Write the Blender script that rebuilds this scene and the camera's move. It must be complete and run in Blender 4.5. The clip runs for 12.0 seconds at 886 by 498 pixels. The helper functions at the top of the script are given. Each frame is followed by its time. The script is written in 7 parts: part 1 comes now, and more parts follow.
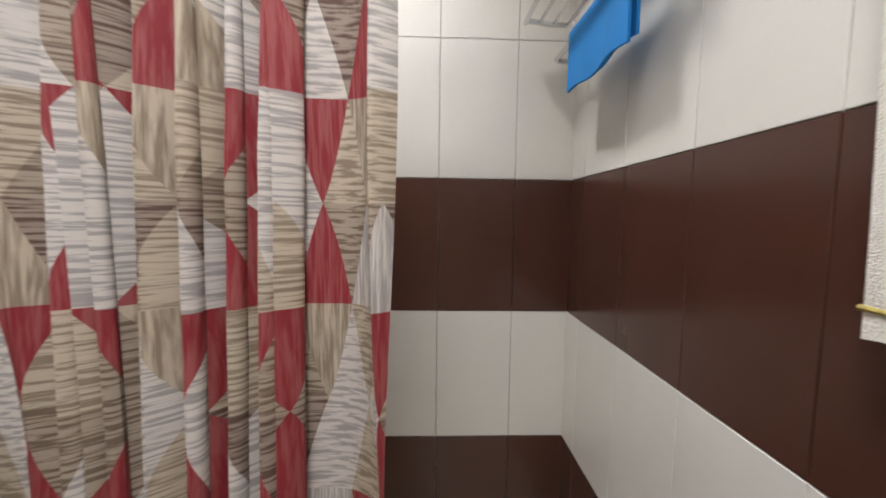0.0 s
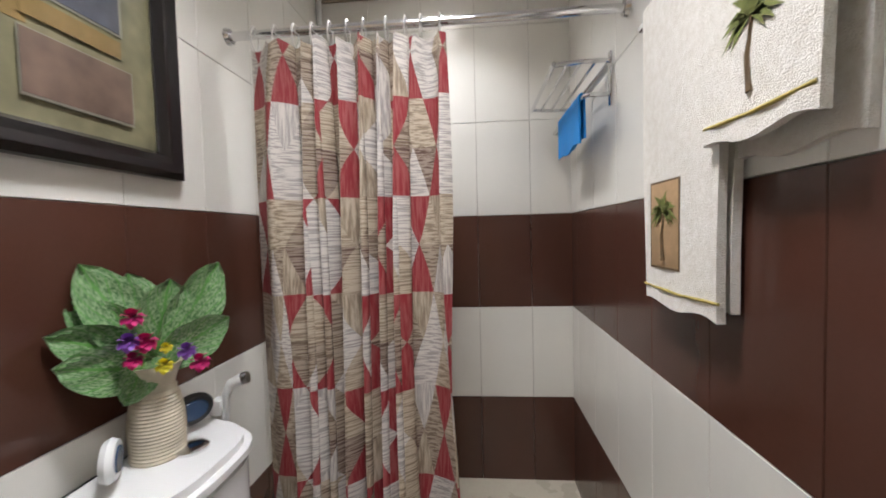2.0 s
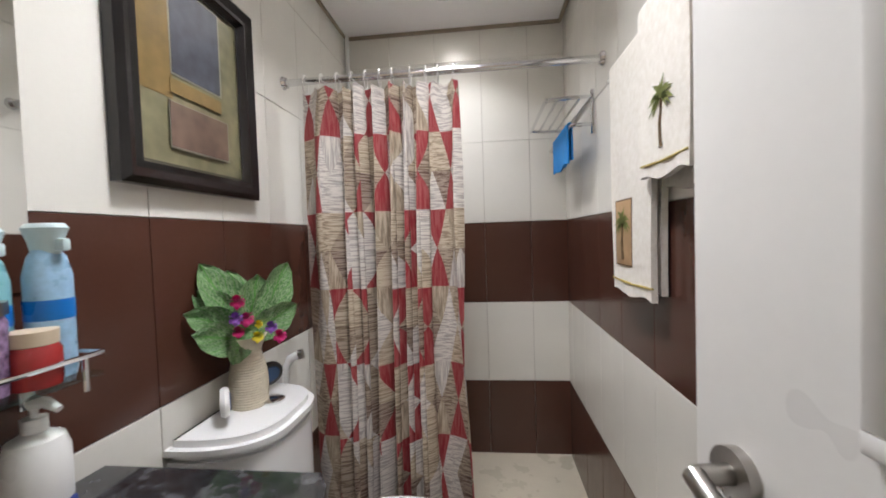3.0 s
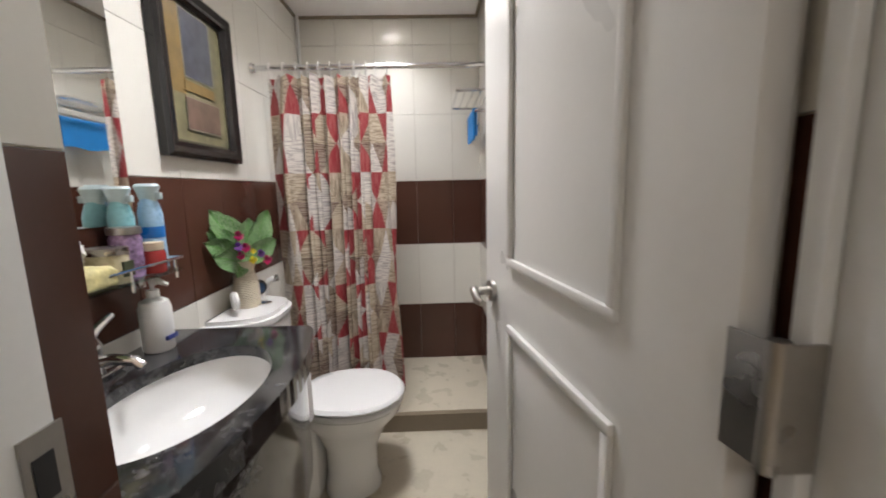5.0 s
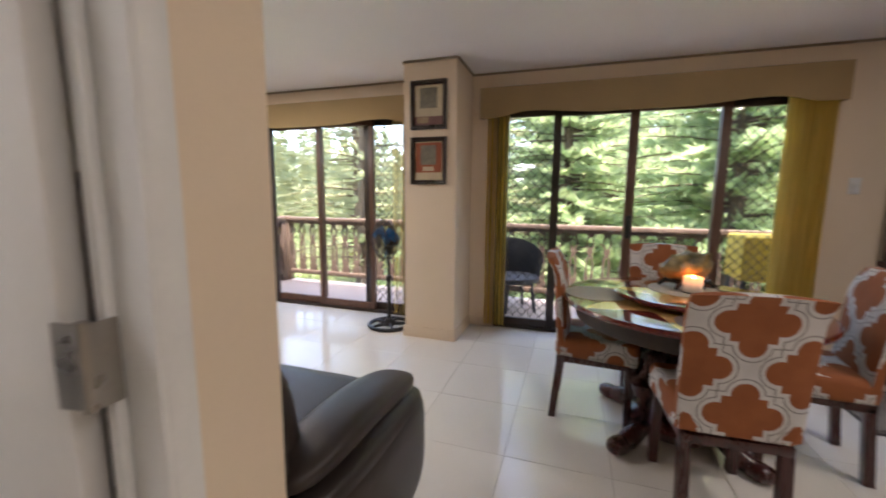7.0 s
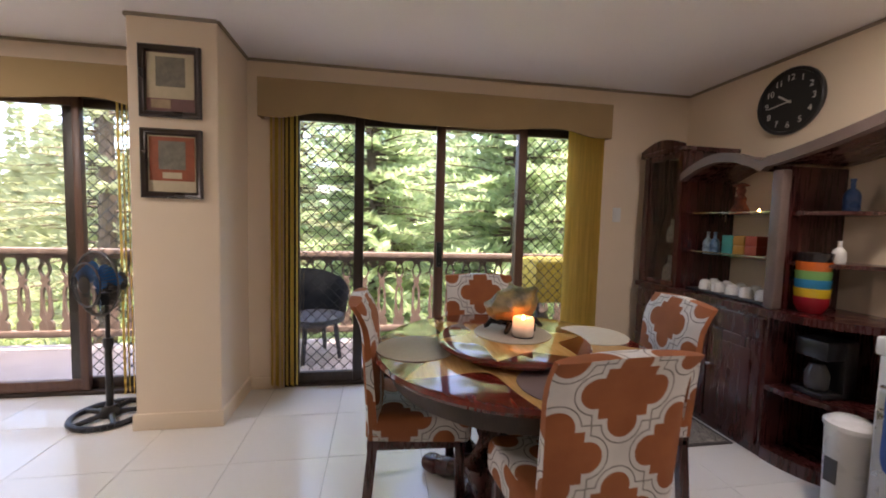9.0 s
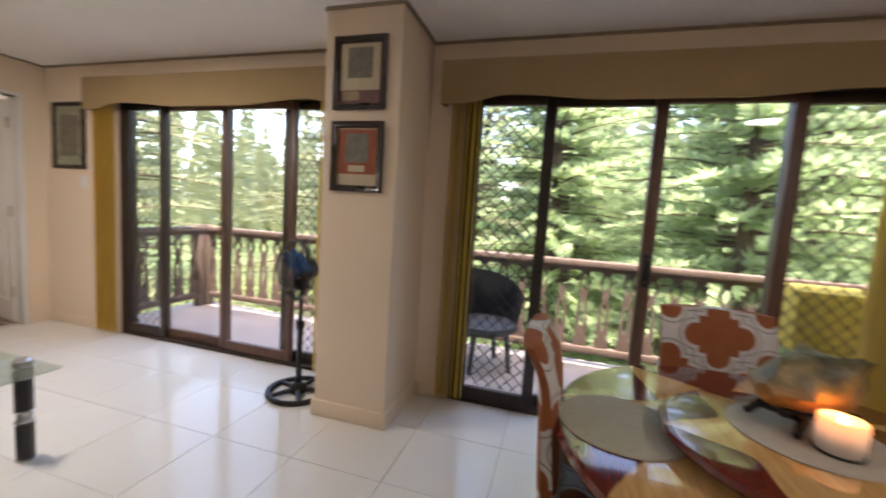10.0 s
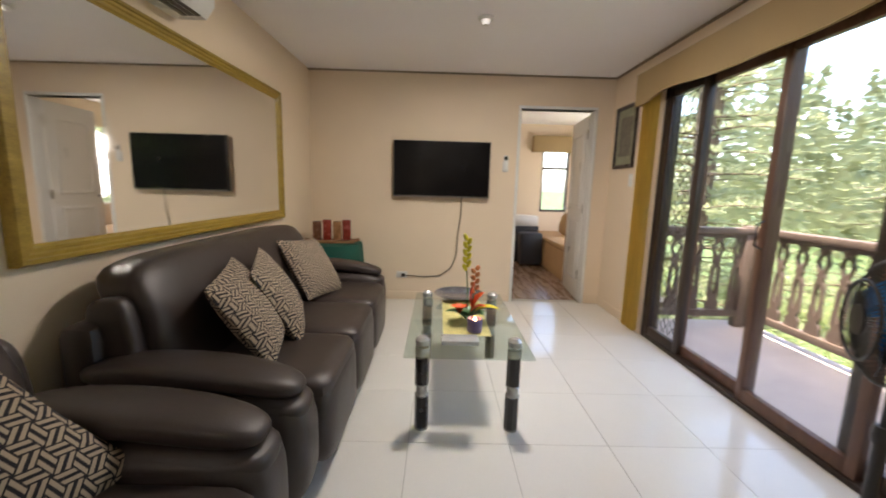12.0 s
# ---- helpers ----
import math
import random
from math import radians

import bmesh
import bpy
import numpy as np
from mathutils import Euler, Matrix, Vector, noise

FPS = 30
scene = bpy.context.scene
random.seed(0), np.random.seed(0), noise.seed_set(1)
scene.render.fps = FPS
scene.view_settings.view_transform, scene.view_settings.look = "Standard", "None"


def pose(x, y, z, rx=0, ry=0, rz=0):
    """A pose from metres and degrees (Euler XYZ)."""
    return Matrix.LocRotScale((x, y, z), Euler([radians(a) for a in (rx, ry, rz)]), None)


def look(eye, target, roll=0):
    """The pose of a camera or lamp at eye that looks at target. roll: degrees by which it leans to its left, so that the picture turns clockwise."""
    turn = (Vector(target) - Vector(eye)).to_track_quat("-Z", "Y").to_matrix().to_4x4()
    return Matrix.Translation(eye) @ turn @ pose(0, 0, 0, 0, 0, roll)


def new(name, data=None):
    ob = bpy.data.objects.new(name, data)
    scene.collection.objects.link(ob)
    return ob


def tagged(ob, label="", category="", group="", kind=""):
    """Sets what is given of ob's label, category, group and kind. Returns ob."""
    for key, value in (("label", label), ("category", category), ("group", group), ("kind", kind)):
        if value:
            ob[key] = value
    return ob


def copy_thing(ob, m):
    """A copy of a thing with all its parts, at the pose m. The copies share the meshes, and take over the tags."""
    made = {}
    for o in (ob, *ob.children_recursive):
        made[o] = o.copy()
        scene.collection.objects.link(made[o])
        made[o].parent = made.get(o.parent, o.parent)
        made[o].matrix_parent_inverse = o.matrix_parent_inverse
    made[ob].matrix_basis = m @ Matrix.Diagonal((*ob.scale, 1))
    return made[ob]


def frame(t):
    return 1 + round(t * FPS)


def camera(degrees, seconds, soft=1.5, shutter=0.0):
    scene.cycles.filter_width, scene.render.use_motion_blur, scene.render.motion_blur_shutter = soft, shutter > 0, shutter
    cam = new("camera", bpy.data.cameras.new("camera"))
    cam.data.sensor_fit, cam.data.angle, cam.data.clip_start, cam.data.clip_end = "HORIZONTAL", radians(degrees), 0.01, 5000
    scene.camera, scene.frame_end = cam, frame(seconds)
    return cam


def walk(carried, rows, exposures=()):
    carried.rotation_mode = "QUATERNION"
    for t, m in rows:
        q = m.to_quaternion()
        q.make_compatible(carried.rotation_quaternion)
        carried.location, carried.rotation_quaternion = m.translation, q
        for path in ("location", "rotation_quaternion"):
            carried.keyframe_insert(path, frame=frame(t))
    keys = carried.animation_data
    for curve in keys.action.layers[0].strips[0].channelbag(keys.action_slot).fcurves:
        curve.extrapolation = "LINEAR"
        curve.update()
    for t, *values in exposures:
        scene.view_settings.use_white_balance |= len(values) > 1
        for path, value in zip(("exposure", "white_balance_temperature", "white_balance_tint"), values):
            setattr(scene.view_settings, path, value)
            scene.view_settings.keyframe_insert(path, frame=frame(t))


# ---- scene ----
cam = camera(96.9, 12.0, soft=1.8, shutter=0.35)
PATH = [
    (0, (0.218, 0.222, 1.199), (0.292, 2.214, 1.033), 0.8),
    (0.5, (0.188, 0.082, 1.227), (0.277, 2.073, 1.059), 0.3),
    (1, (0.165, -0.053, 1.244), (0.232, 1.941, 1.105), -0.7),
    (1.5, (0.213, -0.204, 1.254), (0.157, 1.792, 1.149), -1.1),
    (2, (0.238, -0.342, 1.245), (0.069, 1.649, 1.161), -1.5),
    (2.5, (0.236, -0.484, 1.258), (0.019, 1.503, 1.195), -1.5),
    (2.7, (0.236, -0.536, 1.257), (0.02, 1.451, 1.195), -1.7),
    (4.3, (0.327, -0.99, 1.256), (0.156, 0.992, 1.054), -2.2),
    (4.5, (0.333, -1.055, 1.262), (0.2, 0.927, 1.031), -2.0),
    (5, (0.342, -1.161, 1.264), (0.394, 0.815, 0.959), -1.3),
    (5.5, (0.305, -1.248, 1.262), (0.882, 0.641, 0.946), 0.2),
    (6, (0.249, -1.296, 1.276), (1.4, 0.312, 0.974), 0.3),
    (6.5, (0.255, -1.345, 1.274), (1.883, -0.215, 1.0), 0.4),
    (7, (0.321, -1.409, 1.291), (2.203, -0.788, 1.02), 0.5),
    (7.5, (0.438, -1.422, 1.287), (2.416, -1.247, 1.049), 0.6),
    (7.7, (0.498, -1.449, 1.273), (2.485, -1.397, 1.056), 0.5),
    (9.3, (1.163, -1.368, 1.288), (3.13, -1.703, 1.155), 1.6),
    (9.5, (1.264, -1.354, 1.286), (3.255, -1.478, 1.15), 2.1),
    (10, (1.502, -1.342, 1.301), (3.415, -0.79, 1.114), 3.7),
    (10.5, (1.706, -1.242, 1.272), (3.298, -0.054, 1.038), 4.6),
    (11, (1.894, -1.087, 1.283), (2.987, 0.565, 1.003), 4.0),
    (11.5, (2.056, -0.993, 1.265), (2.599, 0.909, 0.964), 2.8),
    (12, (2.259, -0.893, 1.247), (2.286, 1.083, 0.936), 1.6),
]
EXPOSURES = [(0, 2.87, 6450, 13), (2.5, 2.83, 6350, 13), (4.5, 2.85, 6500, 13), (5.0, 2.92, 6550, 13), (5.5, 2.95, 6600, 14), (6.0, 2.95, 6650, 14), (6.5, 3.15, 6500, 14), (7.0, 3.25, 6600, 18), (7.5, 3.25, 6650, 20), (9.5, 3.35, 6850, 23), (10.0, 3.08, 6750, 19), (10.5, 2.76, 6650, 15), (11.0, 2.98, 6850, 16), (12, 3.03, 6800, 15)]
walk(cam, [(t, look(eye, target, roll)) for t, eye, target, roll in PATH], EXPOSURES)

# ---- world, sun and lamps ----
world = bpy.data.worlds.new("sky")
scene.world = world
world.use_nodes = True
wn = world.node_tree.nodes
sky = wn.new("ShaderNodeTexSky")
sky.sky_type = "NISHITA"
sky.sun_disc = False
sky.sun_elevation, sky.sun_rotation = radians(73), radians(234)
sky.dust_density, sky.air_density = 2.0, 1.0
world.node_tree.links.new(sky.outputs["Color"], wn["Background"].inputs["Color"])
wn["Background"].inputs["Strength"].default_value = 0.15


def lamp(name, kind, m, watts, colour, label, size=0.1, angle=0.5, spread=180):
    data = bpy.data.lights.new(name, kind)
    data.energy, data.color = watts, colour
    if kind == "AREA":
        data.shape, data.size, data.spread = "DISK", size, radians(spread)
    elif kind == "SUN":
        data.angle = radians(angle)
    ob = new(name, data)
    ob.matrix_basis = m
    return tagged(ob, label, "light", kind="structure")


lamp("sun", "SUN", look((0, 0, 30), (7, 5, 0)), 3.2, (1.0, 0.95, 0.86), "warm midday sun")
lamp("shower_bulb", "AREA", pose(0.10, 1.10, 2.30), 0.66, (0.97, 0.98, 1.0), "white recessed shower bulb", 0.15, spread=115)
lamp("bathroom_bulb", "AREA", pose(0.10, 0.12, 2.30), 1.7, (0.97, 0.98, 1.0), "white recessed bathroom bulb", 0.3, spread=125)
lamp("living_bulb", "AREA", pose(2.577, 1.598, 2.395), 4.3, (1.0, 0.95, 0.87), "white recessed living room bulb", 0.3)
# added fill lamp, out of view, to brighten hall and door
lamp("hall_bulb", "AREA", pose(0.3, -2.6, 2.395), 0.85, (1.0, 0.97, 0.95), "added unseen fill lamp in the hall", 0.2)
# another added fill with no known source, for the dining end
lamp("dining_bulb", "AREA", pose(2.0, -3.2, 2.395), 1.3, (1.0, 0.95, 0.87), "added unseen fill lamp over the dining area", 0.3)

# added area lamp in the window opening, brightens the bedroom like sky light
lamp("bedroom_window_light", "AREA", pose(5.04, 5.3, 1.45, 0, 90, 0), 2.5, (1.0, 0.97, 0.93), "added area lamp standing in for daylight in the bedroom window", 1.1)

# ---- materials ----


class Nodes:
    """Short hand for building a node tree."""

    def __init__(self, name):
        self.mat = bpy.data.materials.new(name)
        self.mat.use_nodes = True
        self.tree = self.mat.node_tree
        self.bsdf = self.tree.nodes["Principled BSDF"]

    def node(self, kind, **values):
        n = self.tree.nodes.new(kind)
        for k, v in values.items():
            n.inputs[k].default_value = v
        return n

    def link(self, a, b):
        self.tree.links.new(a, b)

    def m(self, op, a, b=None, c=None):
        n = self.tree.nodes.new("ShaderNodeMath")
        n.operation = op
        for i, v in enumerate((a, b, c)):
            if v is None:
                continue
            if isinstance(v, (int, float)):
                n.inputs[i].default_value = v
            else:
                self.link(v, n.inputs[i])
        return n.outputs[0]

    def mix(self, f, a, b):
        n = self.tree.nodes.new("ShaderNodeMix")
        n.data_type = "RGBA"
        for i, v in ((0, f), (6, a), (7, b)):
            if isinstance(v, (int, float)):
                n.inputs[i].default_value = v
            elif isinstance(v, tuple):
                n.inputs[i].default_value = (*v, 1)
            else:
                self.link(v, n.inputs[i])
        return n.outputs[2]

    def coords(self, kind="Object"):
        return self.tree.nodes.new("ShaderNodeTexCoord").outputs[kind]

    def xyz(self, vec):
        n = self.tree.nodes.new("ShaderNodeSeparateXYZ")
        self.link(vec, n.inputs[0])
        return n.outputs

    def vec(self, x, y, z=0.0):
        n = self.tree.nodes.new("ShaderNodeCombineXYZ")
        for i, v in enumerate((x, y, z)):
            if isinstance(v, (int, float)):
                n.inputs[i].default_value = v
            else:
                self.link(v, n.inputs[i])
        return n.outputs[0]

    def noise(self, vec, scale, detail=4.0, rough=0.55):
        n = self.node("ShaderNodeTexNoise", Scale=scale, Detail=detail, Roughness=rough)
        self.link(vec, n.inputs["Vector"])
        return n.outputs["Fac"]

    def stretch(self, vec, sx, sy, sz):
        n = self.tree.nodes.new("ShaderNodeMapping")
        n.inputs["Scale"].default_value = (sx, sy, sz)
        self.link(vec, n.inputs["Vector"])
        return n.outputs[0]

    def ramp(self, f, lo, hi):
        n = self.tree.nodes.new("ShaderNodeMapRange")
        n.inputs["From Min"].default_value, n.inputs["From Max"].default_value = lo, hi
        self.link(f, n.inputs["Value"])
        return n.outputs[0]

    def bump(self, height, strength, distance=0.002):
        n = self.node("ShaderNodeBump", Strength=strength, Distance=distance)
        self.link(height, n.inputs["Height"])
        self.link(n.outputs[0], self.bsdf.inputs["Normal"])

    def random(self):
        return self.tree.nodes.new("ShaderNodeObjectInfo").outputs["Random"]

    def finish(self, colour, rough=0.5, metal=0.0, **more):
        for key, v in (("Base Color", colour), ("Roughness", rough), ("Metallic", metal)):
            if isinstance(v, tuple):
                v = (*v, 1)
            if isinstance(v, (int, float, tuple)):
                self.bsdf.inputs[key].default_value = v
            else:
                self.link(v, self.bsdf.inputs[key])
        for key, v in more.items():
            self.bsdf.inputs[key.replace("_", " ")].default_value = v
        return self.mat


def plain(name, colour, rough=0.5, metal=0.0, vary=0.12, scale=6.0, bump=0.1, fine=90.0, random_piece=0.0, **more):
    """A surface of one hue with broad stains, fine grain and relief."""
    n = Nodes(name)
    co = n.coords()
    broad = n.ramp(n.noise(co, scale, 3), 0.3, 0.7)
    grain = n.ramp(n.noise(co, fine, 3), 0.25, 0.75)
    f = n.m("MULTIPLY_ADD", grain, 0.35, n.m("MULTIPLY", broad, 0.65))
    if random_piece:
        f = n.m("MULTIPLY_ADD", n.random(), random_piece, n.m("MULTIPLY", f, 1 - random_piece))
    dark = tuple(c * (1 - vary) for c in colour)
    light = tuple(min(1, c * (1 + vary * 0.6)) for c in colour)
    r = n.m("MULTIPLY_ADD", broad, 0.12, rough - 0.06)
    if bump:
        n.bump(n.m("MULTIPLY_ADD", grain, 0.4, n.m("MULTIPLY", broad, 0.4)), bump)
    return n.finish(n.mix(f, dark, light), r, metal, **more)


def grained(name, dark, light, rough=0.35, axis=2, scale=9.0, coat=0.0):
    """Wood with its grain along one axis."""
    n = Nodes(name)
    s = [14.0, 14.0, 14.0]
    s[axis] = 1.2
    co = n.stretch(n.coords(), *s)
    g = n.noise(co, scale / 6, 6, 0.6)
    w = n.noise(co, scale, 4)
    f = n.ramp(n.m("MULTIPLY_ADD", w, 0.4, n.m("MULTIPLY", g, 0.6)), 0.32, 0.68)
    n.bump(f, 0.12)
    return n.finish(n.mix(f, dark, light), n.m("MULTIPLY_ADD", f, 0.15, rough - 0.05), Coat_Weight=coat)


def glass_material(name, tint=(1, 1, 1), rough=0.0, mix=0.4):
    """Thin clear glass: it lets the light straight through and mirrors a little."""
    n = Nodes(name)
    tr = n.tree.nodes.new("ShaderNodeBsdfTransparent")
    tr.inputs[0].default_value = (*tint, 1)
    gl = n.node("ShaderNodeBsdfGlossy", Roughness=rough)
    lw = n.node("ShaderNodeLayerWeight", Blend=0.5)
    mx = n.tree.nodes.new("ShaderNodeMixShader")
    n.link(n.m("MULTIPLY_ADD", n.m("POWER", lw.outputs["Facing"], 5.0), mix, 0.03), mx.inputs[0])
    n.link(tr.outputs[0], mx.inputs[1])
    n.link(gl.outputs[0], mx.inputs[2])
    n.link(mx.outputs[0], n.tree.nodes["Material Output"].inputs["Surface"])
    return n.mat


WALL = plain("cream_paint", (0.785, 0.65, 0.495), 0.6, vary=0.05, scale=1.5, bump=0.06, fine=160)
CEILING = plain("white_ceiling_paint", (0.92, 0.905, 0.91), 0.5, vary=0.04, scale=1.0, bump=0.05, fine=140)
# dark tone that stands in for the shade of the ceiling's shadow gap
SHADOW_GAP_TONE = plain("painted_shadow_gap", (0.30, 0.25, 0.18), 0.6)
TILE_FLOOR = plain("cream_floor_tile", (0.75, 0.73, 0.685), 0.12, vary=0.06, scale=2.2, bump=0.03, fine=60, random_piece=0.3)
BATH_GROUT = plain("pale_grout", (0.42, 0.38, 0.34), 0.8, bump=0.3)
GROUT = plain("grey_grout", (0.44, 0.42, 0.38), 0.8, bump=0.3)
TILE_BROWN = plain("brown_glazed_tile", (0.076, 0.031, 0.021), 0.2, vary=0.14, scale=7, bump=0.03, fine=120, random_piece=0.3)
TILE_CREAM = plain("cream_glazed_tile", (0.72, 0.70, 0.64), 0.2, vary=0.05, scale=5, bump=0.03, fine=120, random_piece=0.3)
BATH_FLOOR = plain("beige_bathroom_floor_tile", (0.52, 0.47, 0.37), 0.3, vary=0.10, scale=9, bump=0.06, fine=80)
CURB = plain("taupe_step_tile", (0.20, 0.16, 0.11), 0.35, vary=0.15)
DOOR_WHITE = plain("white_gloss_door_paint", (0.76, 0.75, 0.72), 0.32, vary=0.04, scale=3, bump=0.04, fine=60)
JAMB = plain("white_frame_paint", (0.76, 0.76, 0.74), 0.4, vary=0.06, scale=5)
CHROME = plain("chrome", (0.75, 0.75, 0.76), 0.12, 1.0, vary=0.05, bump=0.0)
STEEL = plain("brushed_steel", (0.42, 0.40, 0.37), 0.3, 1.0, vary=0.12, scale=20, bump=0.05)
PORCELAIN = plain("white_porcelain", (0.80, 0.80, 0.79), 0.08, vary=0.02, scale=3, bump=0.0, Coat_Weight=0.5)
BLACK_GLOSS = plain("black_lacquer", (0.014, 0.012, 0.012), 0.22, vary=0.3, bump=0.05)
BLACK = plain("black_plastic", (0.018, 0.018, 0.019), 0.35, vary=0.2)
WHITE_PLASTIC = plain("white_plastic", (0.75, 0.75, 0.73), 0.3, vary=0.04, bump=0.02)
MIRROR = plain("mirror_silver", (0.86, 0.87, 0.86), 0.012, 1.0, vary=0.0, bump=0.0)
GLASS = glass_material("window_glass", (0.96, 0.97, 0.96))
TABLE_GLASS = glass_material("table_glass", (0.86, 0.93, 0.90), 0.0, 1.0)
DARK_FRAME = grained("dark_brown_frame_wood", (0.020, 0.013, 0.010), (0.05, 0.032, 0.024), 0.4)
BROWN_FRAME = grained("red_brown_frame_wood", (0.075, 0.035, 0.022), (0.16, 0.08, 0.05), 0.4)
LEATHER = None
SCREEN = plain("tv_screen_black", (0.004, 0.004, 0.005), 0.22, vary=0.1, bump=0.0, Specular_IOR_Level=0.25)


# ---- building helpers ----
def box(bm, x0, x1, y0, y1, z0, z1, bevel=0.0, segments=2):
    b = bmesh.new() if bevel else bm
    c = ((x0 + x1) / 2, (y0 + y1) / 2, (z0 + z1) / 2)
    m = Matrix.Translation(c) @ Matrix.Diagonal((abs(x1 - x0), abs(y1 - y0), abs(z1 - z0), 1))
    made = bmesh.ops.create_cube(b, size=1, matrix=m)
    if bevel:
        bmesh.ops.bevel(b, geom=b.edges[:], offset=bevel, segments=segments, profile=0.5, affect="EDGES", clamp_overlap=True)
        merge(bm, b)
        return None
    return made["verts"]


def merge(bm, other, m=None):
    """Adds another bmesh to bm, and frees it."""
    if m is not None:
        bmesh.ops.transform(other, matrix=m, verts=other.verts[:])
    me = bpy.data.meshes.new("tmp")
    other.to_mesh(me)
    other.free()
    bm.from_mesh(me)
    bpy.data.meshes.remove(me)


def rod(bm, a, b, r0, r1=None, seg=10):
    a, b = Vector(a), Vector(b)
    r1 = r0 if r1 is None else r1
    m = Matrix.Translation((a + b) / 2) @ (b - a).to_track_quat("Z", "Y").to_matrix().to_4x4()
    bmesh.ops.create_cone(bm, cap_ends=True, segments=seg, radius1=r0, radius2=r1, depth=(b - a).length, matrix=m)


def tube(bm, pts, r, seg=8):
    """A round tube along points, with caps."""
    pts = [Vector(p) for p in pts]
    rings = []
    up = Vector((0.0, 0.0, 1.0))
    for i, p in enumerate(pts):
        d = (pts[min(i + 1, len(pts) - 1)] - pts[max(i - 1, 0)]).normalized()
        side = d.cross(up)
        if side.length < 0.05:
            side = d.cross(Vector((1, 0, 0)))
        side.normalize()
        top = side.cross(d)
        rr = r[i] if isinstance(r, (list, tuple)) else r
        rings.append([bm.verts.new(p + (side * math.cos(a) + top * math.sin(a)) * rr) for a in (2 * math.pi * k / seg for k in range(seg))])
    for A, B in zip(rings, rings[1:]):
        for k in range(seg):
            bm.faces.new((A[k], A[(k + 1) % seg], B[(k + 1) % seg], B[k]))
    bm.faces.new(rings[0][::-1])
    bm.faces.new(rings[-1])


def lathe(bm, profile, seg=24, at=(0, 0, 0), squash=1.0):
    """A turned form from (radius, height) pairs, bottom to top."""
    rings = []
    for r, z in profile:
        rings.append([bm.verts.new((at[0] + r * math.cos(a), at[1] + r * squash * math.sin(a), at[2] + z)) for a in (2 * math.pi * k / seg for k in range(seg))])
    for A, B in zip(rings, rings[1:]):
        for k in range(seg):
            bm.faces.new((A[k], A[(k + 1) % seg], B[(k + 1) % seg], B[k]))
    if profile[0][0] > 1e-4:
        bm.faces.new(rings[0][::-1])
    if profile[-1][0] > 1e-4:
        bm.faces.new(rings[-1])
    bmesh.ops.remove_doubles(bm, verts=bm.verts[:], dist=1e-5)


def prism(bm, outline, axis, a, b):
    """A flat outline of (u, v) pairs pushed from a to b along an axis: 0 (u is y, v is z), 1 (u is x, v is z), 2 (u is x, v is y)."""
    def put(u, v, w):
        return ((w, u, v), (u, w, v), (u, v, w))[axis]
    A = [bm.verts.new(put(u, v, a)) for u, v in outline]
    B = [bm.verts.new(put(u, v, b)) for u, v in outline]
    n = len(outline)
    bm.faces.new(A)
    bm.faces.new(B[::-1])
    for k in range(n):
        bm.faces.new((A[k], B[k], B[(k + 1) % n], A[(k + 1) % n]))
    bmesh.ops.recalc_face_normals(bm, faces=bm.faces[:])


def mesh_of(bm, name, material, smooth=True):
    me = bpy.data.meshes.new(name)
    bmesh.ops.recalc_face_normals(bm, faces=bm.faces[:])
    bm.to_mesh(me)
    bm.free()
    me.materials.append(material)
    if smooth:
        for p in me.polygons:
            p.use_smooth = True
        me.set_sharp_from_angle(angle=radians(38))
    return me


def part(name, bm, material, parent, label="", m=None, smooth=True):
    ob = new(name, mesh_of(bm, name, material, smooth))
    ob.parent = parent
    if m is not None:
        ob.matrix_basis = m
    return tagged(ob, label)


def thing(name, label, category, m=None, group=""):
    ob = new(name)
    ob.empty_display_size = 0.1
    if m is not None:
        ob.matrix_basis = m
    return tagged(ob, label, category, group)


def solid(name, bm, material, label, category, m=None, group="", kind="", smooth=True):
    """A thing of one mesh."""
    ob = new(name, mesh_of(bm, name, material, smooth))
    if m is not None:
        ob.matrix_basis = m
    return tagged(ob, label, category, group, kind)


def structure(name, bm, material, label, category, m=None):
    return solid(name, bm, material, label, category, m, kind="structure", smooth=False)


def one(f, *args, **more):
    """A fresh bmesh filled by one call."""
    bm = bmesh.new()
    f(bm, *args, **more)
    return bm


def boxes(*items, bevel=0.0):
    bm = bmesh.new()
    for it in items:
        box(bm, *it, bevel=bevel)
    return bm


def cushion(sx, sy, sz, cuts=10, puff=2.4, wobble=0.0, seed=0):
    """A soft, pillow-like block centred at the origin, its faces swollen and edges rounded."""
    bm = bmesh.new()
    bmesh.ops.create_cube(bm, size=2)
    bmesh.ops.subdivide_edges(bm, edges=bm.edges[:], cuts=cuts, use_grid_fill=True)
    for v in bm.verts:
        x, y, z = v.co
        r = (abs(x) ** puff + abs(y) ** puff + abs(z) ** puff) ** (1 / puff)
        s = 1.0 / max(r, 1e-6)
        k = max(abs(x), abs(y), abs(z))
        q = Vector((x, y, z)) * (s * k)
        if wobble:
            q *= 1 + wobble * noise.noise(Vector((x * 1.7 + seed, y * 1.7, z * 1.7)))
        v.co = Vector((q.x * sx / 2, q.y * sy / 2, q.z * sz / 2))
    return bm

# ---- the large structure ----
CEIL = 2.41
EAST, NORTH, SOUTH = 4.07, 3.37, -3.995

floor = structure("floor", boxes((-1.6, 4.22, -4.3, 3.5, -0.14, -0.004)), GROUT, "cream tiled living room floor", "floor")
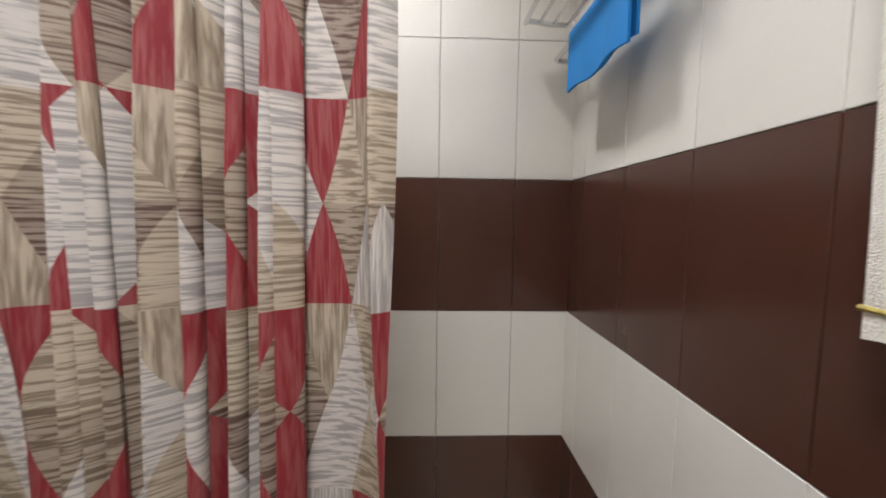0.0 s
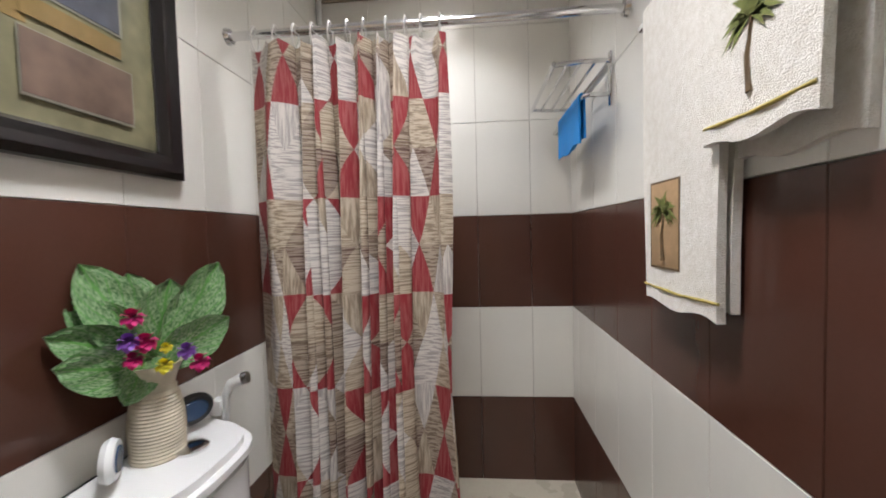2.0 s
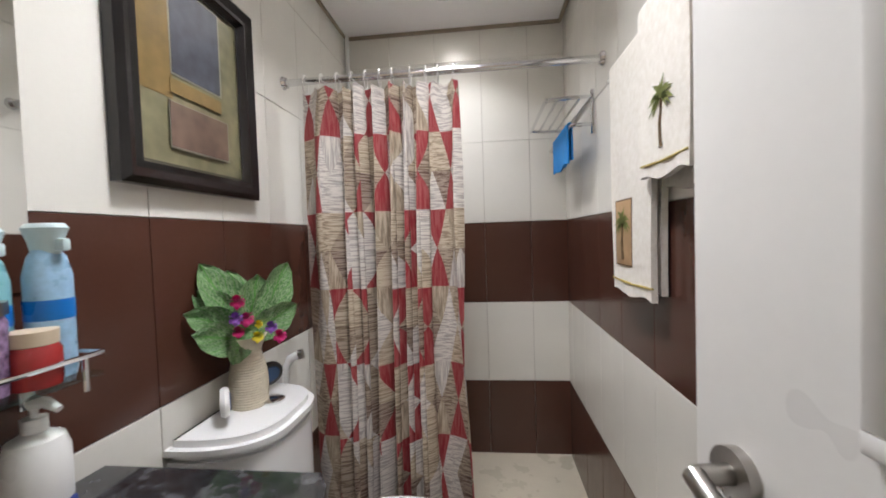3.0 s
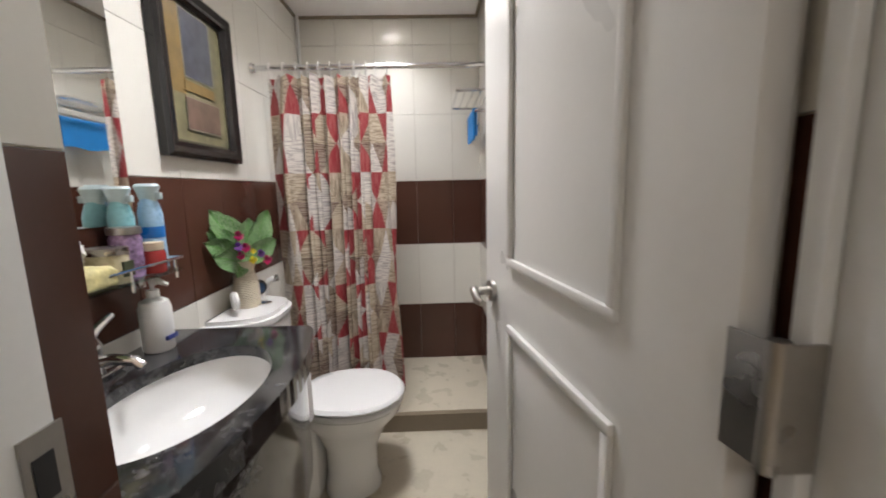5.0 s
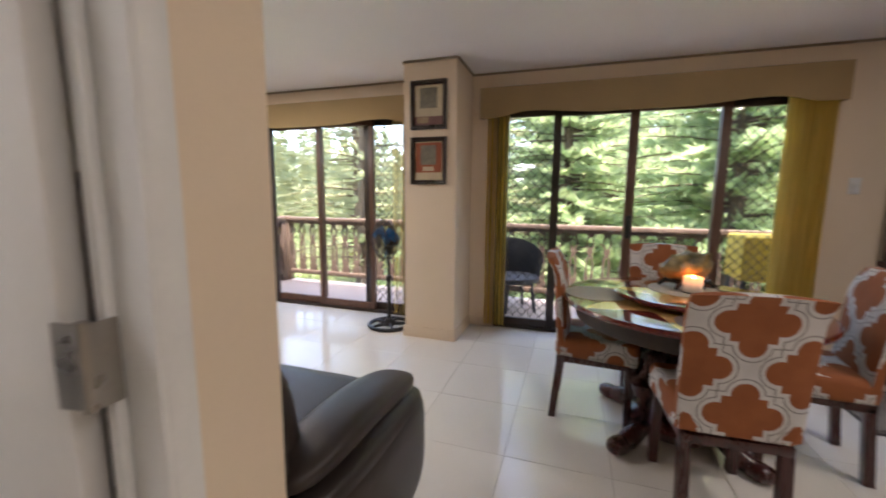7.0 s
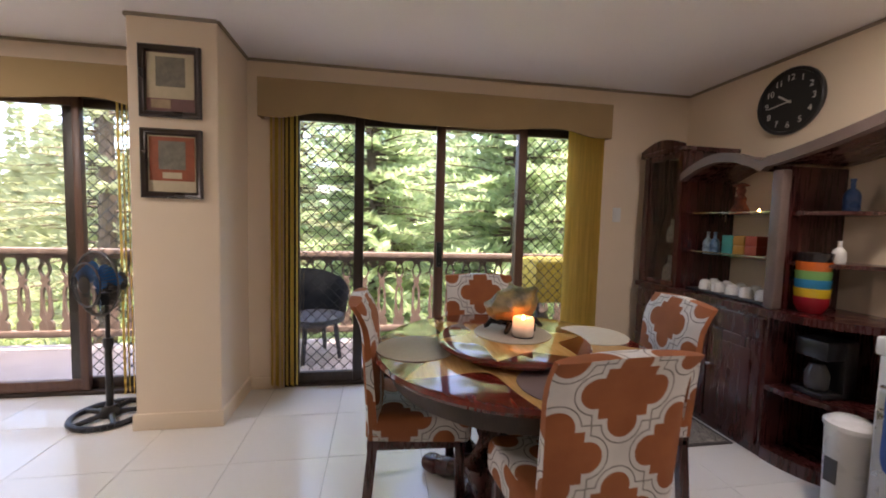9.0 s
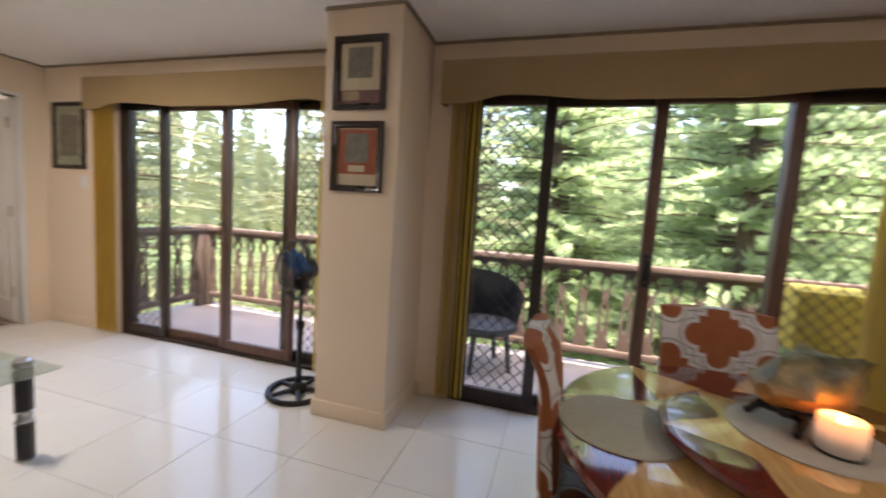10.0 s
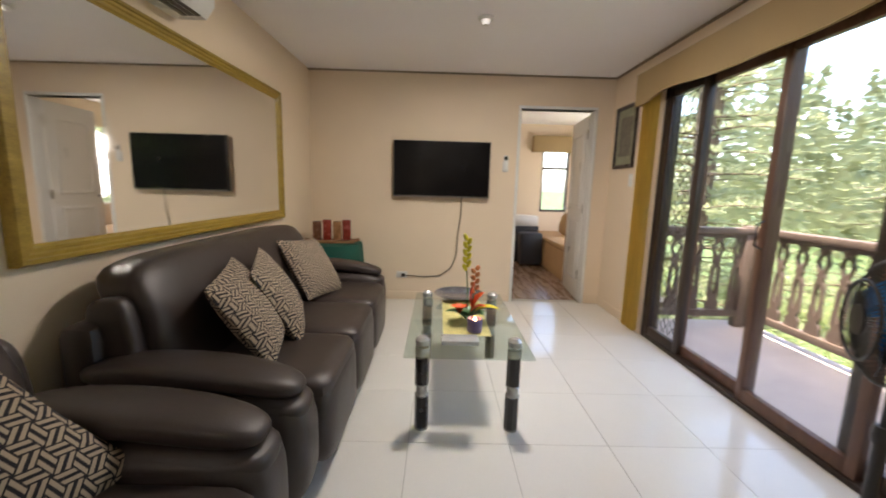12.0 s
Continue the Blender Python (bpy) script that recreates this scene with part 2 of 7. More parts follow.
structure("ceiling", boxes((-1.6, 4.3, -4.3, -0.9, CEIL, CEIL + 0.12), (0.7, 4.3, -0.9, 3.5, CEIL, CEIL + 0.12)), CEILING, "plain white painted ceiling", "ceiling")

# east wall with two wide openings for sliding doors
W1, W2 = (-3.10, -0.70), (0.16, 2.44)
HEAD = 2.10
structure("wall_east", boxes((EAST, 4.22, -4.3, W1[0], 0, CEIL), (EAST, 4.22, W1[1], W2[0], 0, CEIL), (EAST, 4.22, W2[1], NORTH + 0.12, 0, CEIL),
                             (EAST, 4.22, W1[0], W1[1], HEAD, CEIL), (EAST, 4.22, W2[0], W2[1], HEAD, CEIL)), WALL, "cream painted wall with two wide sliding doors", "wall")
# north wall with the bedroom doorway
DW = (3.10, 3.87)
structure("wall_north", boxes((0.7, DW[0], NORTH, NORTH + 0.12, 0, CEIL), (DW[1], EAST, NORTH, NORTH + 0.12, 0, CEIL), (DW[0], DW[1], NORTH, NORTH + 0.12, 2.08, CEIL)), WALL,
          "cream painted wall behind the television", "wall")
structure("wall_south", boxes((-1.6, 4.07, SOUTH - 0.12, SOUTH, 0, CEIL)), WALL, "cream painted dining room wall", "wall")
structure("wall_hall_west", boxes((-1.72, -1.6, -4.3, -0.9, 0, CEIL)), WALL, "cream painted hall wall", "wall")
bm = one(prism, [(0.847, -0.94), (0.89, NORTH), (0.72, NORTH), (0.72, 1.6), (0.70, -0.80), (0.70, -0.94)], 2, 0, CEIL)
structure("wall_west", bm, WALL, "cream painted wall behind the sofa", "wall")

# pillar between the sliding doors
structure("pillar", boxes((3.545, EAST, -0.455, 0.018, 0, CEIL), bevel=0.006), WALL, "square cream painted pillar between the sliding doors", "pillar")
base = thing("baseboard", "low cream skirting board round the walls and pillar", "baseboard")
base["kind"] = "structure"
for seg in ((3.53, EAST, -0.47, 0.033, 0, 0.10), (0.9, DW[0] - 0.06, NORTH - 0.012, NORTH, 0, 0.09), (DW[1] + 0.06, EAST, NORTH - 0.012, NORTH, 0, 0.09),
            (EAST - 0.012, EAST, 2.46, NORTH - 0.012, 0, 0.09), (EAST - 0.012, EAST, -0.68, -0.47, 0, 0.09), (EAST - 0.012, EAST, SOUTH, -3.14, 0, 0.09)):
    part("skirting", boxes(seg, bevel=0.004), WALL, base)
# shade of the gap under the ceiling, put in as dark strips
trim = thing("ceiling_trim", "thin brown strip painted as the shadow gap where walls meet the ceiling", "trim")
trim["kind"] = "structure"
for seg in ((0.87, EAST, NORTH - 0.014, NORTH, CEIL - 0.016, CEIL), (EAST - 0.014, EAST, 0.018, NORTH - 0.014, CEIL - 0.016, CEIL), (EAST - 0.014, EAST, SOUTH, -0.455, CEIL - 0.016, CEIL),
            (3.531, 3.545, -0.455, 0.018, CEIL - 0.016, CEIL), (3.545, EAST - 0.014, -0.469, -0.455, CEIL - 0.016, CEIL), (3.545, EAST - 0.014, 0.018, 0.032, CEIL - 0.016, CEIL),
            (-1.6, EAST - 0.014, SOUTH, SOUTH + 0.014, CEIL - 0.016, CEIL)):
    part("shadow_line", boxes(seg), SHADOW_GAP_TONE, trim)

# bathroom shell: its walls stand a little askew to the living room
BCEIL = 2.315


def left_x(y):
    return -0.478 + 0.01 * y


def right_x(y):
    return 0.656 + 0.008 * y


structure("bathroom_wall_west", one(prism, [(left_x(1.5), 1.5), (left_x(-0.95), -0.95), (-0.6, -0.95), (-0.6, 1.5)], 2, 0, BCEIL + 0.1), BATH_GROUT, "tiled bathroom wall", "wall")
structure("bathroom_wall_east", one(prism, [(right_x(1.5), 1.5), (right_x(-0.80), -0.80), (0.699, -0.80), (0.719, 1.5)], 2, 0, BCEIL + 0.1), BATH_GROUT, "tiled bathroom wall", "wall")
structure("bathroom_wall_north", boxes((-0.62, 0.75, 1.451, 1.56, 0, BCEIL + 0.1)), BATH_GROUT, "tiled shower wall", "wall")
structure("bathroom_ceiling", boxes((-0.6, 0.72, -0.8, 1.5, BCEIL, BCEIL + 0.08)), CEILING, "plain white bathroom ceiling", "ceiling")
# hall face of the bathroom wall, with its door opening
JW, JE = -0.07, 0.636
structure("wall_hall_north", boxes((-1.6, JW - 0.008, -0.94, -0.69, 0, CEIL), (JE + 0.009, 0.70, -0.94, -0.80, 0, CEIL), (JW - 0.008, JE + 0.009, -0.94, -0.80, 2.12, CEIL)), WALL, "cream painted hall wall round the bathroom door", "wall")
bathroom_floor = structure("bathroom_floor", boxes((-0.6, 0.70, -0.86, 0.76, -0.06, 0.001)), BATH_FLOOR, "beige mottled bathroom floor tiles", "floor")
structure("shower_step", boxes((-0.6, 0.74, 0.742, 0.772, -0.05, 0.095)), CURB, "taupe tiled riser of the shower step", "step")
structure("shower_floor", boxes((-0.6, 0.74, 0.772, 1.46, -0.05, 0.098)), BATH_FLOOR, "beige mottled raised shower floor", "floor")
# the bathroom's shadow gap, likewise drawn as dark strips
btrim = thing("bathroom_ceiling_trim", "thin edging painted as the shadow gap under the bathroom ceiling", "trim")
btrim["kind"] = "structure"
for seg in ((-0.46, 0.65, 1.43, 1.4445, BCEIL - 0.014, BCEIL), (0.64, 0.6555, -0.7, 1.43, BCEIL - 0.014, BCEIL), (-0.463, -0.449, -0.7, 1.43, BCEIL - 0.014, BCEIL),):
    part("edging", boxes(seg), SHADOW_GAP_TONE, btrim)

# ---- sliding doors and window dressing ----
FRAME_PALE = plain("aluminium_edge", (0.32, 0.25, 0.2), 0.35, 0.3)
NET = plain("dark_wire", (0.03, 0.028, 0.025), 0.5)
VALANCE = plain("khaki_valance_cloth", (0.36, 0.255, 0.125), 0.85, vary=0.10, scale=3, bump=0.25, fine=300)


def sheer(name, colour):
    """Thin cloth that glows a little with the daylight behind it."""
    n = Nodes(name)
    f = n.ramp(n.noise(n.stretch(n.coords(), 60, 60, 3), 1.0, 3), 0.3, 0.7)
    col = n.mix(f, tuple(c * 0.8 for c in colour), colour)
    n.finish(col, 0.8)
    tl = n.tree.nodes.new("ShaderNodeBsdfTranslucent")
    n.link(col, tl.inputs[0])
    mx = n.tree.nodes.new("ShaderNodeMixShader")
    mx.inputs[0].default_value = 0.5
    n.link(n.bsdf.outputs[0], mx.inputs[1])
    n.link(tl.outputs[0], mx.inputs[2])
    n.link(mx.outputs[0], n.tree.nodes["Material Output"].inputs["Surface"])
    return n.mat


BLIND = sheer("mustard_blind_cloth", (0.92, 0.74, 0.24))
HANDLE_BLACK = BLACK


def door_panel(parent, name, y0, y1, x, stile, mat, netted=False, z1=HEAD - 0.03):
    """One sliding leaf: frame, pane, and a diamond wire net on some."""
    z0 = 0.03
    leaf = part(name, boxes((x - 0.022, x + 0.022, y0, y0 + stile, z0, z1), (x - 0.022, x + 0.022, y1 - stile, y1, z0, z1),
                            (x - 0.021, x + 0.021, y0 + stile, y1 - stile, z0, z0 + 0.075), (x - 0.021, x + 0.021, y0 + stile, y1 - stile, z1 - 0.06, z1), bevel=0.004), mat, parent)
    pane = part("pane", boxes((x - 0.003, x + 0.003, y0 + stile, y1 - stile, z0 + 0.075, z1 - 0.06)), GLASS, leaf, "clear glass pane")
    pane.visible_shadow = False
    if netted:
        bm = bmesh.new()
        ya, yb, za, zb, step = y0 + stile, y1 - stile, z0 + 0.075, z1 - 0.06, 0.085
        w, h = yb - ya, zb - za
        k = -h
        while k < w:
            for sgn in (1, -1):
                pts = []
                s0, s1 = max(0, -k), min(h, w - k)
                if s1 - s0 > 0.02:
                    a, b = (k + s0, s0), (k + s1, s1)
                    if sgn < 0:
                        a, b = (a[0], h - a[1]), (b[0], h - b[1])
                    rod(bm, (x + 0.035, ya + a[0], za + a[1]), (x + 0.035, ya + b[0], za + b[1]), 0.0034, seg=4)
            k += step
        part("wire_net", bm, NET, leaf, "dark diamond wire netting")
    return leaf


def opening(name, label, y0, y1, leaves):
    w = thing(name, label, "sliding door")
    w["kind"] = "structure"
    part("door_frame", boxes((4.085, 4.21, y0, y0 + 0.035, 0, HEAD), (4.085, 4.21, y1 - 0.035, y1, 0, HEAD), (4.085, 4.21, y0 + 0.035, y1 - 0.035, HEAD - 0.03, HEAD),
                             (4.085, 4.21, y0 + 0.035, y1 - 0.035, 0, 0.028), bevel=0.003), DARK_FRAME, w)
    for args in leaves:
        leaf = door_panel(w, *args[:-1])
        if args[-1] is not None:
            h = args[-1]
            bm = bmesh.new()
            if y1 < 0:
                box(bm, args[3] - 0.045, args[3] - 0.022, h - 0.022, h + 0.022, 0.93, 1.13, bevel=0.005)
            tube(bm, [(args[3] - 0.03, h, 0.95), (args[3] - 0.07, h, 0.97), (args[3] - 0.07, h, 1.09), (args[3] - 0.03, h, 1.11)], 0.006, 6)
            part("handle", bm, BLACK, leaf, "black pull handle")
    return w


opening("window_1", "dark brown timber sliding door with glass and wire net leaves", W1[0], W1[1],
        [("sliding_leaf", -1.275, -0.735, 4.115, 0.07, DARK_FRAME, True, None), ("sliding_leaf", -1.91, -1.20, 4.165, 0.06, DARK_FRAME, False, None),
         ("sliding_leaf", -2.57, -1.83, 4.115, 0.07, BROWN_FRAME, False, -1.865), ("sliding_leaf", -3.065, -2.505, 4.165, 0.065, DARK_FRAME, True, None)])
opening("window_2", "red-brown timber sliding door with glass and wire net leaves", W2[0], W2[1],
        [("sliding_leaf", 1.925, 2.405, 4.115, 0.06, DARK_FRAME, True, None), ("sliding_leaf", 1.275, 2.0, 4.150, 0.05, BROWN_FRAME, False, None),
         ("sliding_leaf", 0.62, 1.325, 4.115, 0.05, BROWN_FRAME, False, 1.285), ("sliding_leaf", 0.195, 0.76, 4.165, 0.10, DARK_FRAME, True, None)])


def valance(y0, y1, name="valance"):
    """A padded pelmet box with a scalloped lower edge."""
    n = 48
    low = []
    for i in range(n + 1):
        u = i / n
        e = min(u, 1 - u)
        rise = 0.05 * (0.5 - 0.5 * math.cos(min(1, max(0, (e - 0.05) / 0.11)) * math.pi)) * (1 - 0.75 * (0.5 - 0.5 * math.cos(min(1, max(0, (e - 0.17) / 0.22)) * math.pi)))
        low.append((y0 + (y1 - y0) * u, 1.99 + rise))
    v = thing(name, "khaki padded fabric valance with a scalloped lower edge", "valance")
    part("front", one(prism, low + [(y1, 2.255), (y0, 2.255)], 0, 3.965, 3.985), VALANCE, v)
    part("top", boxes((3.985, EAST, y0, y1, 2.235, 2.255)), VALANCE, v)
    for a, b in ((y0, y0 + 0.02), (y1 - 0.02, y1)):
        part("return", boxes((3.985, EAST, a, b, 1.995, 2.235)), VALANCE, v)
    return v


valance(-3.228, -0.55)
valance(0.02, 2.71)


def blind_stack(y0, y1, label):
    """Vertical blind slats drawn together to one side, hanging on a rail."""
    b = thing("vertical_blind", label, "blind")
    n = max(6, int(abs(y1 - y0) / 0.03))
    for i in range(n):
        y = y0 + (y1 - y0) * (i + 0.5) / n
        bm = bmesh.new()
        tilt = 0.75 + 0.18 * math.sin(i * 2.1)
        prev = None
        for k in range(5):
            s = (k / 4 - 0.5) * 0.085
            bow = 0.008 * math.cos(s / 0.085 * math.pi)
            px = 4.02 + s * math.cos(tilt) + bow * math.sin(tilt)
            py = y + s * math.sin(tilt) * 0.55 - bow * 0.4
            px = min(px, 4.055)
            pair = (bm.verts.new((px, py, 0.035)), bm.verts.new((px, py, 2.08)))
            if prev:
                bm.faces.new((prev[0], pair[0], pair[1], prev[1]))
            prev = pair
        bmesh.ops.solidify(bm, geom=bm.faces[:], thickness=0.0012)
        part("slat", bm, BLIND, b)
    bm = bmesh.new()
    box(bm, 4.0, 4.035, min(y0, y1) - 0.02, max(y0, y1) + 0.02, 2.085, 2.12)
    part("rail", bm, WHITE_PLASTIC, b, "white head rail")
    return b


blind_stack(-0.61, -0.82, "mustard yellow vertical blind drawn aside")
blind_stack(-2.90, -3.18, "mustard yellow vertical blind drawn aside")
blind_stack(2.42, 2.66, "mustard yellow vertical blind drawn aside")
blind_stack(0.20, 0.36, "mustard yellow vertical blind drawn aside")

# ---- balcony ----
DECK = plain("balcony_paving", (0.44, 0.36, 0.33), 0.7, vary=0.2, scale=4, bump=0.2)
RAIL_PAINT = plain("weathered_brown_rail_paint", (0.125, 0.083, 0.064), 0.6, vary=0.3, scale=8, bump=0.3)
structure("balcony_floor", boxes((4.22, 5.42, -4.4, 2.98, -0.20, -0.03)), DECK, "reddish grey paved balcony floor", "floor")
# assumed overhang, out of view; its edge leaves only the outer deck sunlit
structure("balcony_roof", boxes((4.22, 4.65, -4.4, 3.4, 2.62, 2.72)), CEILING, "assumed unseen balcony overhang that shades the deck", "ceiling")
structure("house_wall", boxes((4.07, 4.22, 3.5, 3.62, -3, 3.2), (4.22, 5.42, -4.55, -4.4, -3, 3.2)), WALL, "cream rendered outer wall", "wall")


def baluster_mesh():
    """A flat cut board with a pierced ring at the head and a slotted vase body."""
    bm = bmesh.new()
    z0, z1 = 0.14, 0.86
    def width(u):
        pts = ((0, 0.060), (0.10, 0.060), (0.15, 0.034), (0.19, 0.054), (0.32, 0.046), (0.56, 0.040), (0.64, 0.018), (0.675, 0.038), (0.71, 0.024), (0.83, 0.054), (0.94, 0.028), (1, 0.055))
        for (a, wa), (b, wb) in zip(pts, pts[1:]):
            if u <= b:
                return wa + (wb - wa) * (u - a) / (b - a)
        return 0.04
    n = 40
    for side in (-1, 1):
        strip = []
        for i in range(n + 1):
            u = i / n
            w = width(u)
            inner = 0.0
            if 0.22 < u < 0.60:
                inner = 0.023 * math.sin((u - 0.22) / 0.38 * math.pi) ** 0.5
            if 0.74 < u < 0.93:
                inner = 0.033 * math.sin((u - 0.74) / 0.19 * math.pi) ** 0.6
            strip.append((side * inner, side * w, z0 + (z1 - z0) * u))
        A = [[bm.verts.new((xx, y, z)) for xx in (-0.014, 0.014) for y in (a, b)] for a, b, z in strip]
        for P, Q in zip(A, A[1:]):
            for c, d in ((0, 1), (1, 3), (3, 2), (2, 0)):
                bm.faces.new((P[c], P[d], Q[d], Q[c]))
    return mesh_of(bm, "baluster", RAIL_PAINT)


BAL = baluster_mesh()


def railing(label, a, b, step=0.185):
    r = thing("balcony_railing", label, "railing")
    a, b = Vector((*a, 0)), Vector((*b, 0))
    length = (b - a).length
    r.matrix_basis = Matrix.Translation(a) @ Matrix.Rotation(math.atan2(b.y - a.y, b.x - a.x) - math.pi / 2, 4, "Z")
    part("top_rail", boxes((-0.055, 0.055, 0, length, 0.88, 0.945), bevel=0.012), RAIL_PAINT, r)
    part("under_rail", boxes((-0.028, 0.028, 0, length, 0.85, 0.879), bevel=0.004), RAIL_PAINT, r)
    part("bottom_rail", boxes((-0.035, 0.035, 0, length, 0.075, 0.14), bevel=0.006), RAIL_PAINT, r)
    n = int(length / step)
    for i in range(n):
        ob = new("baluster", BAL)
        ob.parent = r
        ob.location = (0, length * (i + 0.5) / n, 0)
    for y in (0.03, length - 0.03):
        part("post", boxes((-0.045, 0.045, y - 0.045, y + 0.045, -0.03, 0.96), bevel=0.01), RAIL_PAINT, r)
    return r


railing("weathered brown carved balcony railing with pierced flat balusters", (5.33, -4.35), (5.33, 2.80))
railing("weathered brown carved balcony railing at the end of the balcony", (5.25, 2.80), (4.24, 2.80))

# ---- outdoors ----
GROUND = plain("grass_ground", (0.07, 0.11, 0.03), 0.9, vary=0.5, scale=0.4, bump=0.4, fine=8)
structure("ground", boxes((-600, 900, -900, 900, -3.4, -3.2)), GROUND, "rough grass falling away below the balcony", "ground")
BARK = plain("tree_bark", (0.11, 0.075, 0.05), 0.9, vary=0.4, scale=5, bump=0.6, fine=30)


def leaf_material(name, dark, light):
    n = Nodes(name)
    geo = n.tree.nodes.new("ShaderNodeNewGeometry")
    f = n.m("MULTIPLY_ADD", geo.outputs["Random Per Island"], 0.7, n.m("MULTIPLY", n.noise(n.coords(), 1.1, 3), 0.3))
    n.finish(n.mix(f, dark, light), 0.6)
    tl = n.tree.nodes.new("ShaderNodeBsdfTranslucent")
    n.link(n.mix(f, tuple(c * 1.2 for c in dark), tuple(c * 1.3 for c in light)), tl.inputs[0])
    mx = n.tree.nodes.new("ShaderNodeMixShader")
    mx.inputs[0].default_value = 0.75
    n.link(n.bsdf.outputs[0], mx.inputs[1])
    n.link(tl.outputs[0], mx.inputs[2])
    n.link(mx.outputs[0], n.tree.nodes["Material Output"].inputs["Surface"])
    return n.mat


FIR = leaf_material("conifer_needles", (0.23, 0.30, 0.15), (0.42, 0.49, 0.27))
FIR_PALE = leaf_material("pine_needles", (0.20, 0.22, 0.12), (0.36, 0.37, 0.21))
BUSH = leaf_material("shrub_leaves", (0.26, 0.28, 0.13), (0.42, 0.46, 0.23))


def sprays(verts, faces, rng, p, d, length, n, size, droop):
    """Flat feathery twigs set on both sides of a limb."""
    side = d.cross(Vector((0, 0, 1))).normalized()
    for k in range(n):
        u = 0.15 + 0.85 * (k + rng.random()) / n
        base = p + d * (length * u) + Vector((0, 0, -droop * u * u * length))
        for s in (-1, 1):
            w = size * (1.15 - 0.75 * u) * rng.uniform(0.7, 1.2)
            out = (side * s * rng.uniform(0.7, 1.0) + d * rng.uniform(0.5, 1.0) + Vector((0, 0, rng.uniform(-0.6, 0.7)))).normalized()
            acr = out.cross(Vector((rng.uniform(-1, 1), rng.uniform(-1, 1), rng.uniform(-0.5, 0.9)))).normalized() * w * rng.uniform(0.07, 0.12)
            i = len(verts)
            tip = base + out * w + Vector((0, 0, rng.uniform(-0.05, 0.2) * w))
            mid = base + out * w * 0.5
            verts.extend((base, mid + acr, tip, mid - acr))
            faces.append((i, i + 1, i + 2, i + 3))


def conifer(x, y, height, reach, mat, label, seed, first=0.1, whorls=17, limbs=9, droop=0.12, size=0.34, density=20, name="conifer_tree"):
    rng = random.Random(seed)
    t = thing(name, label, "tree", Matrix.Translation((x, y, -3.2)))
    bm = bmesh.new()
    pts = [Vector((0.12 * math.sin(k * 0.9 + seed), 0.12 * math.cos(k * 0.7 + seed), height * k / 8)) for k in range(9)]
    tube(bm, pts, [0.17 * (height / 9) * (1 - 0.9 * k / 8) + 0.012 for k in range(9)], 9)
    verts, faces = [], []
    for w in range(whorls):
        u = first + (0.98 - first) * w / whorls
        z = height * u
        c = pts[min(7, int(u * 8))]
        r = reach * (1 - u) ** 0.75 * rng.uniform(0.8, 1.1) + 0.2
        turn = rng.random() * 6.28
        for k in range(limbs):
            a = turn + 6.283 * k / limbs + rng.uniform(-0.2, 0.2)
            d = Vector((math.cos(a), math.sin(a), rng.uniform(-0.02, 0.22))).normalized()
            p = Vector((c.x, c.y, z + rng.uniform(-0.32, 0.32)))
            ln = r * rng.uniform(0.75, 1.1)
            tube(bm, [p, p + d * ln * 0.5 + Vector((0, 0, -droop * 0.25 * ln)), p + d * ln + Vector((0, 0, -droop * ln))], [0.035, 0.02, 0.006], 4)
            sprays(verts, faces, rng, p, d, ln, max(4, int(3.4 * density * ln / reach)), 0.56 * size * (0.8 + 0.4 * ln / reach), droop)
    part("trunk", bm, BARK, t)
    me = bpy.data.meshes.new("crown")
    me.from_pydata([tuple(v) for v in verts], [], faces)
    me.materials.append(mat)
    crown = new("crown", me)
    crown.parent = t
    return t


LAYERED = "green layered conifer beyond the balcony"
conifer(9.2, -4.2, 10.5, 3.6, FIR, LAYERED, 1, whorls=22, limbs=11, density=32, size=0.66)
conifer(11.8, -1.2, 11.5, 3.8, FIR, LAYERED, 2, whorls=24, limbs=11, density=32, size=0.66)
conifer(9.6, -8.2, 9.5, 3.4, FIR, LAYERED, 3, whorls=20, limbs=10, density=30, size=0.66)
conifer(14.5, -6.0, 13, 4.2, FIR, LAYERED, 4, whorls=24, limbs=11, density=24, size=0.6)
conifer(16.5, 1.6, 12, 4.0, FIR_PALE, "pale green pine beyond the balcony", 5, whorls=20, limbs=9, density=20, size=0.6)
conifer(11.5, 5.0, 13, 3.6, FIR_PALE, "pale sunlit pine beyond the balcony", 6, whorls=13, limbs=6, density=20, size=0.6)
conifer(9.0, 9.5, 14, 3.6, FIR_PALE, "pale sunlit pine beyond the balcony", 7, whorls=13, limbs=6, density=20, size=0.6)
conifer(18.0, 9.0, 17, 4.6, FIR_PALE, "pale sunlit pine beyond the balcony", 8, whorls=18, limbs=9, density=20, size=0.6)
conifer(20.0, -3.0, 15, 5.0, FIR, LAYERED, 9, whorls=24, limbs=10, density=22, size=0.7)
conifer(21.0, -11.0, 15, 5.0, FIR, LAYERED, 10, whorls=24, limbs=10, density=22, size=0.7)
conifer(13.0, 15.0, 16, 4.4, FIR_PALE, "pale sunlit pine beyond the balcony", 11, whorls=15, limbs=8, density=22, size=0.6)


